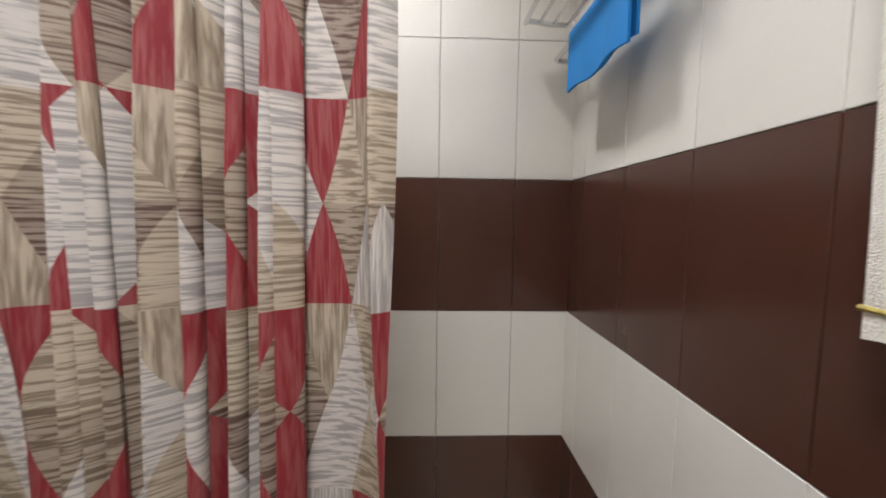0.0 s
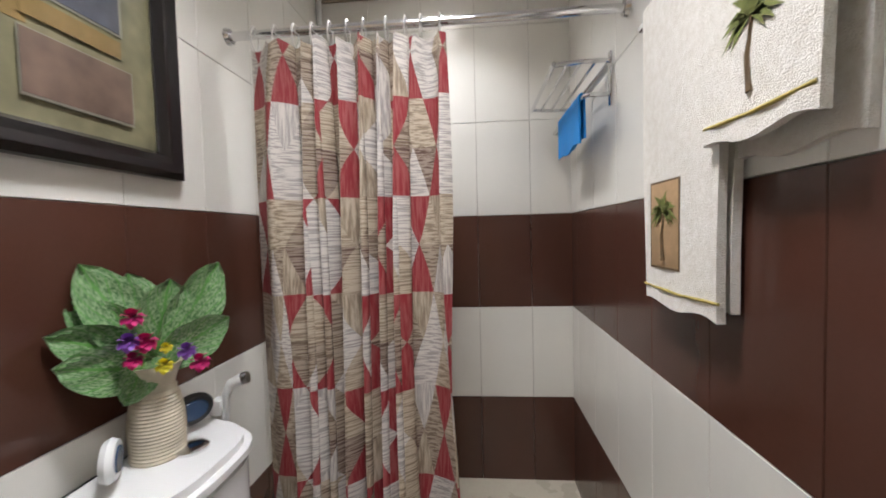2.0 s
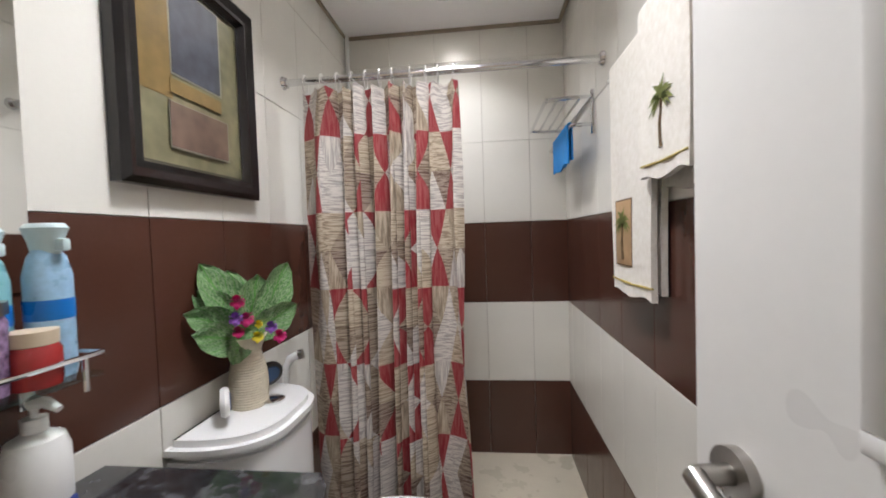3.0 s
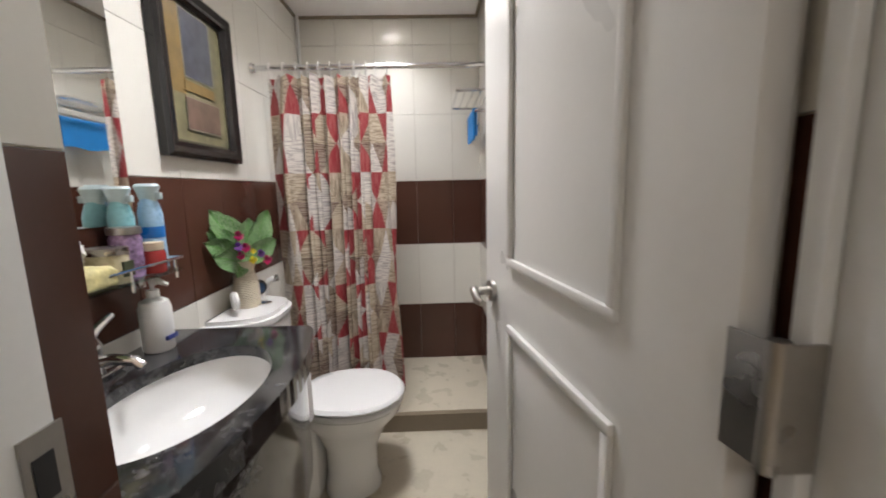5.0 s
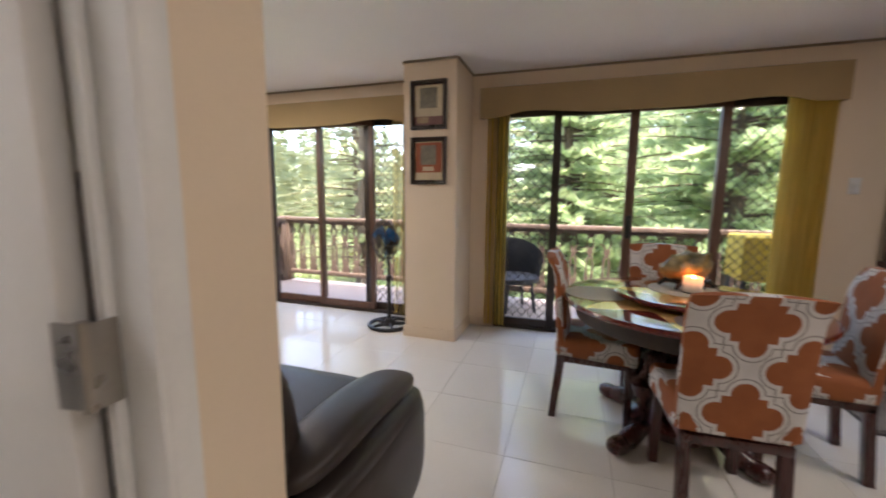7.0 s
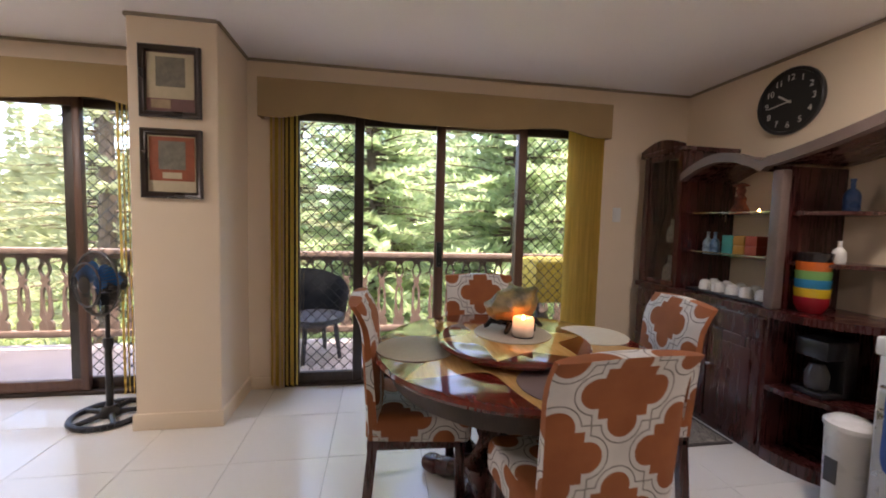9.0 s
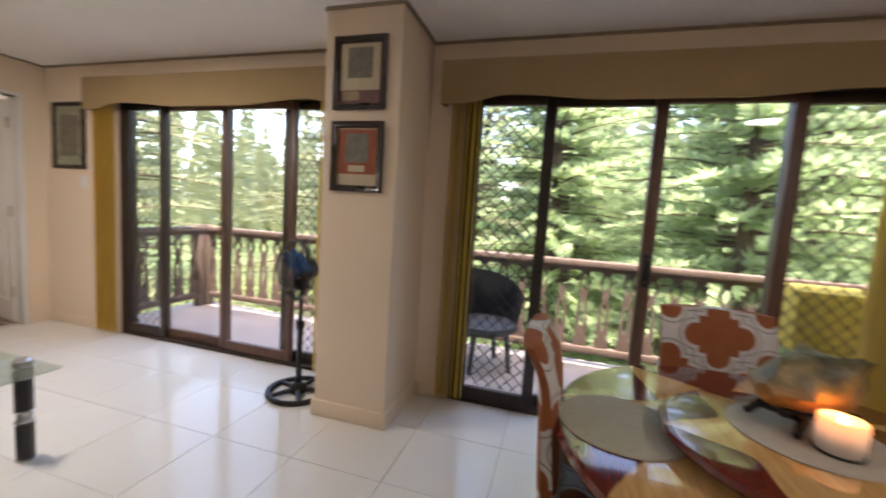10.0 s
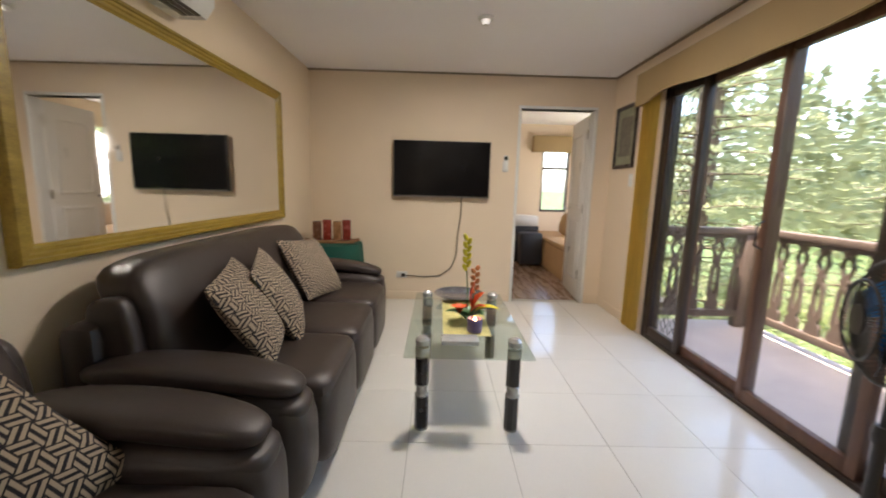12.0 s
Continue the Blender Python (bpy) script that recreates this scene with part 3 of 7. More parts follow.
def shrubs():
    """Low bright growth below and beyond the balcony."""
    rng = random.Random(5)
    verts, faces = [], []
    for k in range(260):
        x, y = rng.uniform(6.4, 24), rng.uniform(-16, 18)
        h, r = rng.uniform(0.6, 2.2), rng.uniform(0.5, 1.1)
        for j in range(110):
            v = Vector((rng.gauss(0, 1), rng.gauss(0, 1), abs(rng.gauss(0, 1)))).normalized() * rng.uniform(0.5, 1)
            p = Vector((x + v.x * r, y + v.y * r, -3.2 + v.z * h))
            a, b = Vector((rng.uniform(-1, 1), rng.uniform(-1, 1), rng.uniform(-1, 1))).normalized() * 0.15, Vector((rng.uniform(-1, 1), rng.uniform(-1, 1), rng.uniform(-1, 1))).normalized() * 0.07
            i = len(verts)
            verts.extend((p - a, p + b, p + a, p - b))
            faces.append((i, i + 1, i + 2, i + 3))
    me = bpy.data.meshes.new("shrubs")
    me.from_pydata([tuple(v) for v in verts], [], faces)
    me.materials.append(BUSH)
    tagged(new("shrubs", me), "bright green shrubs below the balcony", "shrubs", kind="stuff")


shrubs()


def woods():
    """Far wooded hillside."""
    rng = random.Random(8)
    verts, faces = [], []
    for k in range(900):
        x = rng.uniform(28, 75)
        y = rng.uniform(-60, 60)
        h = rng.uniform(6, 15) * (0.62 if 2 < y < 34 else 1.2)
        r = rng.uniform(1.2, 2.4)
        for j in range(60):
            u = rng.random() ** 0.7
            a = rng.random() * 6.283
            rr = r * (1 - u) * rng.uniform(0.6, 1.1) + 0.1
            p = Vector((x + rr * math.cos(a), y + rr * math.sin(a), -3.2 + h * u))
            w = rng.uniform(0.3, 0.75)
            i = len(verts)
            verts.extend((p + Vector((0, -w, -0.2)), p + Vector((0.2, 0, -0.45 * w)), p + Vector((0, w, -0.1)), p + Vector((0, 0.1, 0.5 * w))))
            faces.append((i, i + 1, i + 2, i + 3))
    me = bpy.data.meshes.new("far_woods")
    me.from_pydata([tuple(v) for v in verts], [], faces)
    me.materials.append(FIR_PALE)
    tagged(new("far_woods", me), "hazy far wooded hillside", "woods", kind="stuff")


woods()

# ---- living room ----
LEATHER = Nodes("dark_brown_leather")
_co = LEATHER.coords()
_v = LEATHER.node("ShaderNodeTexVoronoi", Scale=260.0)
LEATHER.link(_co, _v.inputs["Vector"])
_b = LEATHER.ramp(LEATHER.noise(_co, 5, 4), 0.3, 0.7)
LEATHER.bump(LEATHER.m("MULTIPLY_ADD", _v.outputs["Distance"], 0.5, LEATHER.noise(_co, 14, 3)), 0.25, 0.003)
LEATHER = LEATHER.finish(LEATHER.mix(_b, (0.024, 0.017, 0.015), (0.043, 0.031, 0.027)), LEATHER.m("MULTIPLY_ADD", _b, 0.1, 0.36))


def pillow_cloth():
    """Black weave with beige lines running three ways round hexagons."""
    n = Nodes("key_pattern_cloth")
    x, y, z = n.xyz(n.coords())
    u, v = n.m("MULTIPLY", x, 15.0), n.m("MULTIPLY", y, 15.0)
    root = math.sqrt(3.0)

    def offset(du, dv):
        a = n.m("SUBTRACT", n.m("FLOORED_MODULO", n.m("ADD", u, du), 1.0), 0.5)
        b = n.m("SUBTRACT", n.m("FLOORED_MODULO", n.m("ADD", v, dv), root), root / 2)
        return a, b, n.m("ADD", n.m("MULTIPLY", a, a), n.m("MULTIPLY", b, b))

    a0, b0, d0 = offset(0.0, 0.0)
    a1, b1, d1 = offset(0.5, root / 2)
    near = n.m("LESS_THAN", d0, d1)

    def pick(p, q):
        return n.m("ADD", n.m("MULTIPLY", near, p), n.m("MULTIPLY", n.m("SUBTRACT", 1.0, near), q))

    fa, fb = pick(a0, a1), pick(b0, b1)
    turn = n.m("FLOORED_MODULO", n.m("ADD", n.m("ARCTAN2", fb, fa), math.pi * 7 / 6), math.pi * 2 / 3)
    reach = n.m("SQRT", n.m("ADD", n.m("MULTIPLY", fa, fa), n.m("MULTIPLY", fb, fb)))
    lane = n.m("FRACT", n.m("MULTIPLY_ADD", n.m("MULTIPLY", reach, n.m("SINE", turn)), 4.0, 0.25))
    f = n.m("GREATER_THAN", lane, 0.48)
    n.bump(n.noise(n.coords(), 240, 2), 0.3)
    return n.finish(n.mix(f, (0.012, 0.010, 0.012), (0.40, 0.31, 0.22)), 0.85)


KEYCLOTH = pillow_cloth()


def sofa(m, length, cushions, label, name="sofa", ratio=None):
    """Leather sofa along local y, its back towards -x; depth 0.92."""
    s = thing(name, label, "sofa" if cushions > 1 else "armchair", m)
    L = length
    part("base", boxes((0.06, 0.80, 0.06, L - 0.06, 0.05, 0.30), bevel=0.05), LEATHER, s)
    w = (L - 0.50) / cushions
    for i in range(cushions):
        y = 0.25 + w * (i + 0.5)
        bm = cushion(0.74, w * 1.0, 0.24, 8, 9)
        part("seat_cushion", bm, LEATHER, s, m=Matrix.Translation((0.53, y, 0.36)))
        # rolled front of the seat
        bm = cushion(0.22, w * 1.0, 0.36, 10, 5.5)
        part("seat_front", bm, LEATHER, s, m=Matrix.Translation((0.80, y, 0.27)))
    bm = cushion(0.22, L - 0.44, 0.62, 14, 7.0)
    for v in bm.verts:
        if v.co.z > 0.10:
            v.co.x -= 0.08 * (v.co.z - 0.10) / 0.2
        v.co.x += 0.012 * math.sin(v.co.y * 9) * (0.31 - v.co.z)
    part("back_cushion", bm, LEATHER, s, m=Matrix.Translation((0.20, L / 2, 0.64)) @ Matrix.Rotation(-0.12, 4, "Y"))
    for y in (0.20, L - 0.20):
        part("back_wing", cushion(0.17, 0.10, 0.46, 8, 4.0), LEATHER, s, m=Matrix.Translation((0.155, y, 0.59)) @ Matrix.Rotation(-0.12, 4, "Y"))
    part("back", boxes((0.0, 0.14, 0.10, L - 0.10, 0.05, 0.74), bevel=0.05), LEATHER, s)
    for y in (0.13, L - 0.13):
        bm = cushion(0.84, 0.27, 0.48, 10, 4.2)
        part("arm", bm, LEATHER, s, m=Matrix.Translation((0.46, y, 0.30)))
        part("arm_roll", cushion(0.80, 0.25, 0.11, 10, 3.6), LEATHER, s, m=Matrix.Translation((0.47, y, 0.475)) @ Matrix.Rotation(0.05, 4, "Y"))
        bm = cushion(0.76, 0.20, 0.085, 10, 3.2)
        for v in bm.verts:
            v.co.z += 0.05 * math.cos(v.co.x / 0.4 * 1.3) - 0.03
        part("arm_pad", bm, LEATHER, s, m=Matrix.Translation((0.47, y, 0.565)) @ Matrix.Rotation(0.06, 4, "Y"))
    for y in (0.2, L - 0.2):
        for x in (0.12, 0.72):
            part("foot", one(rod, (x, y, 0.0), (x, y, 0.06), 0.025, 0.03), BLACK, s)
    return s


sofa(pose(0.945, 0.295, 0, 0, 0, 0), 2.18, 3, "dark brown leather three-seat sofa with rolled arms")
sofa(pose(0.93, -0.88, 0, 0, 0, 0), 1.17, 1, "dark brown leather armchair with rolled arms", "armchair")


def pillow(m, size=0.42):
    """A square cushion with a thin seam all round and corners drawn out."""
    bm = bmesh.new()
    n = 14
    seam = {}
    for side in (1, -1):
        rows = []
        for j in range(n + 1):
            row = []
            for i in range(n + 1):
                a, b = 2 * i / n - 1, 2 * j / n - 1
                rim = i in (0, n) or j in (0, n)
                if rim and (i, j) in seam:
                    row.append(seam[i, j])
                    continue
                pull = 1 - 0.045 * (1 - a * a) * b * b
                draw = 1 - 0.045 * (1 - b * b) * a * a
                h = 0.075 * ((1 - a * a) * (1 - b * b)) ** 0.42 * (1 + 0.05 * math.sin(5 * a + 3 * b))
                vert = bm.verts.new((a * size / 2 * draw, b * size / 2 * pull, side * h))
                if rim:
                    seam[i, j] = vert
                row.append(vert)
            rows.append(row)
        for A, B in zip(rows, rows[1:]):
            for i in range(n):
                bm.faces.new((A[i], A[i + 1], B[i + 1], B[i]))
    return solid("throw_pillow", bm, KEYCLOTH, "black and beige key-pattern throw pillow resting on the sofa", "pillow", m, "throw pillows")


pillow(pose(1.41, 0.86, 0.665, 58, 0, 100) @ Matrix.Rotation(radians(8), 4, "Z"), 0.45)
pillow(pose(1.43, 1.12, 0.665, 62, 0, 106) @ Matrix.Rotation(radians(8), 4, "Z"), 0.45)
pillow(pose(1.38, 1.82, 0.67, 56, 0, 78) @ Matrix.Rotation(radians(-6), 4, "Z"), 0.45)
pillow(pose(1.27, -0.17, 0.575, 58, 0, 62) @ Matrix.Rotation(radians(28), 4, "Z"), 0.46)

# big gilt mirror over the sofa
GILT = grained("antique_gold_frame", (0.22, 0.14, 0.018), (0.45, 0.31, 0.05), 0.38, axis=1, scale=12)


def wall_x(y):
    return 0.847 + 0.043 * (y + 0.94) / 4.31


mir = thing("wall_mirror", "large wall mirror in a ribbed antique gold frame above the sofa", "mirror", pose(wall_x(1.4), 1.4, 0, 0, 0, -0.57))
y0, y1, z0, z1 = 0.375 - 1.4, 2.555 - 1.4, 0.945, 1.99
part("glass", boxes((0.012, 0.02, y0 + 0.06, y1 - 0.06, z0 + 0.06, z1 - 0.06)), MIRROR, mir, "clear mirror glass")
part("backing", boxes((0.0, 0.011, y0 + 0.02, y1 - 0.02, z0 + 0.02, z1 - 0.02)), BLACK, mir)


def mitred_frame(bm, y0, y1, z0, z1, ribs, x0=0.0):
    """Four mitred mouldings round a rectangle; ribs are (inset, height) pairs from the outer edge."""
    rings = []
    for inset, h in ribs:
        rings.append([bm.verts.new((x0 + h, y, z)) for y, z in ((y0 + inset, z0 + inset), (y1 - inset, z0 + inset), (y1 - inset, z1 - inset), (y0 + inset, z1 - inset))])
    for A, B in zip(rings, rings[1:]):
        for k in range(4):
            bm.faces.new((A[k], A[(k + 1) % 4], B[(k + 1) % 4], B[k]))


part("frame", one(mitred_frame, y0, y1, z0, z1, [(0, 0), (0, 0.03), (0.008, 0.042), (0.022, 0.044), (0.026, 0.034), (0.038, 0.036), (0.044, 0.028), (0.058, 0.03), (0.066, 0.021), (0.072, 0.020)]), GILT, mir, "ribbed antique gold frame")

# television
tv = thing("television", "flat black wall-mounted television, switched off", "television", pose(2.28, NORTH, 1.43))
part("bezel", boxes((-0.505, 0.505, -0.075, -0.03, -0.29, 0.29), bevel=0.006), BLACK, tv)
part("screen", boxes((-0.494, 0.494, -0.0785, -0.0752, -0.272, 0.282)), SCREEN, tv, "dark glossy screen")
part("bracket", boxes((-0.15, 0.15, -0.03, 0.0, -0.12, 0.12)), BLACK, tv)
part("trim_strip", boxes((-0.494, 0.494, -0.0785, -0.0752, -0.287, -0.277)), STEEL, tv)
cable = solid("power_cable", one(tube, [(2.50, NORTH - 0.02, 1.15), (2.50, NORTH - 0.012, 0.95), (2.47, NORTH - 0.012, 0.72), (2.46, NORTH - 0.012, 0.50), (2.40, NORTH - 0.012, 0.36), (2.28, NORTH - 0.012, 0.275), (2.10, NORTH - 0.012, 0.262), (1.90, NORTH - 0.02, 0.278)], 0.006, 6), plain("brown_cable", (0.10, 0.08, 0.05), 0.5), "brown cable hanging from the television to the socket", "cable")
sock = thing("wall_socket", "white wall socket with a black plug", "socket", pose(1.87, NORTH, 0.28))
part("plate", boxes((-0.06, 0.06, -0.010, 0, -0.035, 0.035), bevel=0.003), WHITE_PLASTIC, sock)
part("plug", boxes((0.0, 0.035, -0.04, -0.0102, -0.018, 0.018), bevel=0.004), BLACK, sock, "black plug")
rem = thing("remote_control", "white air conditioner remote in a wall holder", "remote control", pose(2.956, NORTH, 1.51))
part("holder", boxes((-0.03, 0.03, -0.012, 0, -0.085, 0.02), bevel=0.004), WHITE_PLASTIC, rem)
part("remote", boxes((-0.024, 0.024, -0.03, -0.0122, -0.075, 0.085), bevel=0.006), WHITE_PLASTIC, rem)
part("display", boxes((-0.018, 0.018, -0.0325, -0.0302, 0.035, 0.075)), plain("dark_display", (0.03, 0.035, 0.03), 0.2), rem, "dark display")

# air conditioner above the mirror
ac = thing("air_conditioner", "white split air conditioner above the mirror", "air conditioner", pose(wall_x(0.9), 0.9, 2.20, 0, 0, -0.57))
bm = one(prism, [(0.0, -0.13), (0.16, -0.13), (0.205, -0.07), (0.21, 0.12), (0.19, 0.15), (0.0, 0.15)], 1, -0.42, 0.42)
part("casing", bm, WHITE_PLASTIC, ac, m=pose(0, 0, 0))
for i in range(3):
    part("louvre", boxes((0.07 + 0.035 * i, 0.095 + 0.035 * i, -0.36, 0.36, -0.1345, -0.1305)), BLACK, ac, "dark outlet slot")

# round table with a green cloth in the corner
GREENCLOTH = plain("green_tablecloth", (0.006, 0.085, 0.060), 0.8, vary=0.2, scale=12, bump=0.3, fine=300)
side_t = thing("side_table", "small round corner table", "table", pose(1.20, 3.03, 0))
part("leg", one(lathe, [(0.16, 0), (0.16, 0.02), (0.04, 0.04), (0.04, 0.64)], 16), DARK_FRAME, side_t)
part("tabletop", one(lathe, [(0.27, 0.64), (0.285, 0.655), (0.27, 0.665)], 32), DARK_FRAME, side_t)
bm = bmesh.new()
seg, rows = 96, 12
rings = []
for j in range(rows + 1):
    ring = []
    for k in range(seg):
        a = 6.2832 * k / seg
        if j < 3:
            r, z = (0.12, 0.23, 0.293)[j], (0.6725, 0.6725, 0.668)[j]
        else:
            u = (j - 2) / (rows - 2)
            r = 0.297 + 0.012 * u + 0.022 * u * math.sin(a * 11 + 1.3 * math.sin(3 * a))
            z = 0.668 - 0.44 * u
        ring.append(bm.verts.new((r * math.cos(a), r * math.sin(a), z)))
    rings.append(ring)
bm.faces.new(rings[0])
for A, B in zip(rings, rings[1:]):
    for k in range(seg):
        bm.faces.new((A[k], A[(k + 1) % seg], B[(k + 1) % seg], B[k]))
solid("tablecloth", bm, GREENCLOTH, "dark green cloth falling in folds over the corner table", "tablecloth", pose(1.20, 3.03, 0))
tray = thing("candle_tray", "wooden tray with a row of red and brown candle holders", "tray", pose(1.20, 3.02, 0.6735, 0, 0, 8) @ Matrix.Scale(1.3, 4))
TRAYWOOD = grained("tray_wood", (0.14, 0.06, 0.03), (0.3, 0.15, 0.07), 0.5, axis=0)
part("board", boxes((-0.17, 0.17, -0.08, 0.08, 0, 0.018), bevel=0.004), TRAYWOOD, tray)
for sx in (-0.19, 0.19):
    part("grip", one(tube, [(sx * 0.88, -0.06, 0.012), (sx * 1.06, -0.03, 0.02), (sx * 1.06, 0.03, 0.02), (sx * 0.88, 0.06, 0.012)], 0.007, 6), TRAYWOOD, tray)
for i, (cx, col) in enumerate(((-0.11, (0.16, 0.07, 0.04)), (-0.035, (0.30, 0.045, 0.03)), (0.04, (0.34, 0.17, 0.08)), (0.11, (0.25, 0.04, 0.03)))):
    part("candle_holder", boxes((cx - 0.03, cx + 0.03, -0.03, 0.03, 0.019, 0.16 + 0.012 * (i % 2)), bevel=0.005), plain("candle_glass", col, 0.25, vary=0.5, scale=30), tray, "patterned glass candle holder")

# glass coffee table
ct = thing("coffee_table", "glass coffee table on black and chrome column legs", "coffee table")
part("glass_top", boxes((2.11, 2.735, 0.85, 1.99, 0.447, 0.459), bevel=0.003), TABLE_GLASS, ct, "clear glass top with a dark edge").visible_shadow = False
SLEEVE = plain("black_leg_sleeve", (0.015, 0.014, 0.014), 0.3, bump=0.1)
ACRYLIC = plain("clear_acrylic", (0.62, 0.63, 0.62), 0.08, 0.6, vary=0.3, scale=40)
for x, y in ((2.195, 1.0), (2.665, 1.0), (2.195, 1.88), (2.665, 1.88)):
    leg = part("leg", one(lathe, [(0.036, 0.01), (0.036, 0.18)], 8, (x, y, 0)), SLEEVE, ct, "black column leg")
    part("upper_sleeve", one(lathe, [(0.036, 0.25), (0.036, 0.40)], 8, (x, y, 0)), SLEEVE, leg)
    part("collar", one(lathe, [(0.03, 0.181), (0.038, 0.19), (0.03, 0.2), (0.03, 0.235), (0.038, 0.242), (0.03, 0.249)], 12, (x, y, 0)), ACRYLIC, leg, "clear acrylic collar")
    part("cap", one(lathe, [(0.034, 0.401), (0.038, 0.41), (0.036, 0.446)], 12, (x, y, 0)), ACRYLIC, leg, "clear acrylic cap")
    part("stud", one(lathe, [(0.036, 0.4595), (0.037, 0.485), (0.022, 0.5), (0.001, 0.502)], 12, (x, y, 0)), ACRYLIC, leg, "clear acrylic stud")
    part("foot", one(lathe, [(0.037, 0.0), (0.037, 0.0095)], 12, (x, y, 0)), ACRYLIC, leg)
RUNNER = plain("yellow_runner_cloth", (0.60, 0.54, 0.22), 0.8, vary=0.3, scale=20)
solid("table_runner", boxes((2.30, 2.56, 1.12, 1.78, 0.4595, 0.4615)), RUNNER, "sheer yellow cloth runner on the glass table", "cloth")
bowl = solid("platter", one(lathe, [(0.05, 0.0), (0.13, 0.008), (0.175, 0.03), (0.178, 0.034), (0.165, 0.032), (0.12, 0.016), (0.001, 0.012)], 40), plain("silver_black_platter", (0.30, 0.30, 0.33), 0.15, 0.7, vary=0.8, scale=28), "round silver and black shell-inlaid platter", "platter", pose(2.42, 1.86, 0.4635))
solid("glass_dish", boxes((2.29, 2.48, 0.98, 1.08, 0.4595, 0.486), bevel=0.006), plain("frosted_dish", (0.6, 0.62, 0.62), 0.1, 0.3, vary=0.3), "clear glass oblong dish", "dish")
candle = thing("candle", "lit lilac candle in a glass cup on the coffee table", "candle", pose(2.475, 1.19, 0.462))
part("cup", one(lathe, [(0.038, 0), (0.042, 0.005), (0.042, 0.075), (0.036, 0.075), (0.036, 0.058)], 24), plain("lilac_wax", (0.22, 0.17, 0.33), 0.3), candle)
FLAME = Nodes("candle_flame")
FLAME.bsdf.inputs["Emission Color"].default_value = (1.0, 0.45, 0.12, 1)
FLAME.bsdf.inputs["Emission Strength"].default_value = 14.0
FLAME = FLAME.finish((1.0, 0.5, 0.1), 0.5)
part("wax", one(lathe, [(0.0355, 0.05), (0.0355, 0.056), (0.001, 0.056)], 20), plain("glowing_wax", (0.7, 0.35, 0.2), 0.4), candle)
part("flame", one(lathe, [(0.001, 0.057), (0.006, 0.063), (0.004, 0.073), (0.001, 0.08)], 8), FLAME, candle, "small orange flame")

# flower arrangement
flw = thing("flower_arrangement", "tropical flower arrangement with orange heliconia and yellow buds", "flowers", pose(2.44, 1.33, 0.4625))
LEAFG = plain("flower_leaf", (0.05, 0.16, 0.04), 0.4, vary=0.4, scale=30)
ORANGE = plain("orange_petal", (0.85, 0.11, 0.012), 0.5, vary=0.25, scale=30)
SALMON = plain("salmon_petal", (0.6, 0.22, 0.08), 0.5)
YELLOWP = plain("yellow_petal", (0.75, 0.66, 0.04), 0.5, vary=0.25, scale=30)


def blade(bm, base, tip, width, bend=0.0, n=6):
    """A pointed leaf from base to tip with a folded midrib."""
    base, tip = Vector(base), Vector(tip)
    d = tip - base
    side = d.cross(Vector((0, 0, 1)))
    if side.length < 1e-3:
        side = Vector((1, 0, 0))
    side.normalize()
    up = side.cross(d).normalized()
    prev = None
    for i in range(n + 1):
        u = i / n
        w = width * (math.sin(math.pi * min(1, u * 0.92 + 0.06)) ** 0.8)
        p = base + d * u + up * (bend * 4 * u * (1 - u))
        row = (bm.verts.new(p - side * w + up * w * 0.25), bm.verts.new(p), bm.verts.new(p + side * w + up * w * 0.25))
        if prev:
            bm.faces.new((prev[0], prev[1], row[1], row[0]))
            bm.faces.new((prev[1], prev[2], row[2], row[1]))
        prev = row


for i in range(9):
    a = i * 0.75 + 0.3
    part("leaf", one(blade, (0, 0, 0.02), (0.13 * math.cos(a), 0.11 * math.sin(a), 0.05 + 0.02 * (i % 3)), 0.034, 0.02), LEAFG, flw, "dark green leaf")
for i in range(10):
    a = i * 0.63
    part("petal", one(blade, (-0.045, -0.02, 0.06), (-0.045 + 0.055 * math.cos(a), -0.02 + 0.05 * math.sin(a), 0.11), 0.018, 0.01), ORANGE, flw, "orange petal")
for k, (bx, by, bz, tx, ty, tz) in enumerate(((0.03, 0, 0.08, 0.05, 0, 0.26), (0.03, 0, 0.08, 0.10, 0.02, 0.18), (0.02, 0, 0.06, 0.11, -0.03, 0.11))):
    part("petal", one(blade, (bx, by, bz), (tx, ty, tz), 0.038, 0.015), ORANGE, flw, "orange heliconia bract")
part("stem", one(tube, [(0, 0, 0.02), (0.0, 0, 0.2), (-0.012, 0, 0.33)], 0.004, 6), LEAFG, flw)
for k in range(9):
    z = 0.31 + 0.022 * k
    s = 1 if k % 2 else -1
    part("bud", cushion(0.026, 0.020, 0.046, 4, 2.2), YELLOWP, flw, "yellow bud", m=pose(-0.01 + s * 0.011, 0, z + 0.02, 0, 25 * s, 0))
part("stem", one(tube, [(0.02, 0.03, 0.02), (0.045, 0.03, 0.2)], 0.004, 6), LEAFG, flw)
for k in range(8):
    z = 0.17 + 0.02 * k
    s = 1 if k % 2 else -1
    part("bud", cushion(0.026, 0.020, 0.036, 4, 2.2), SALMON, flw, "salmon bud", m=pose(0.045 + s * 0.012, 0.03, z + 0.014, 0, 35 * s, 0))
part("leaf", one(blade, (0.03, 0, 0.05), (0.19, -0.03, 0.09), 0.035, 0.03), YELLOWP, flw, "yellow-green leaf")

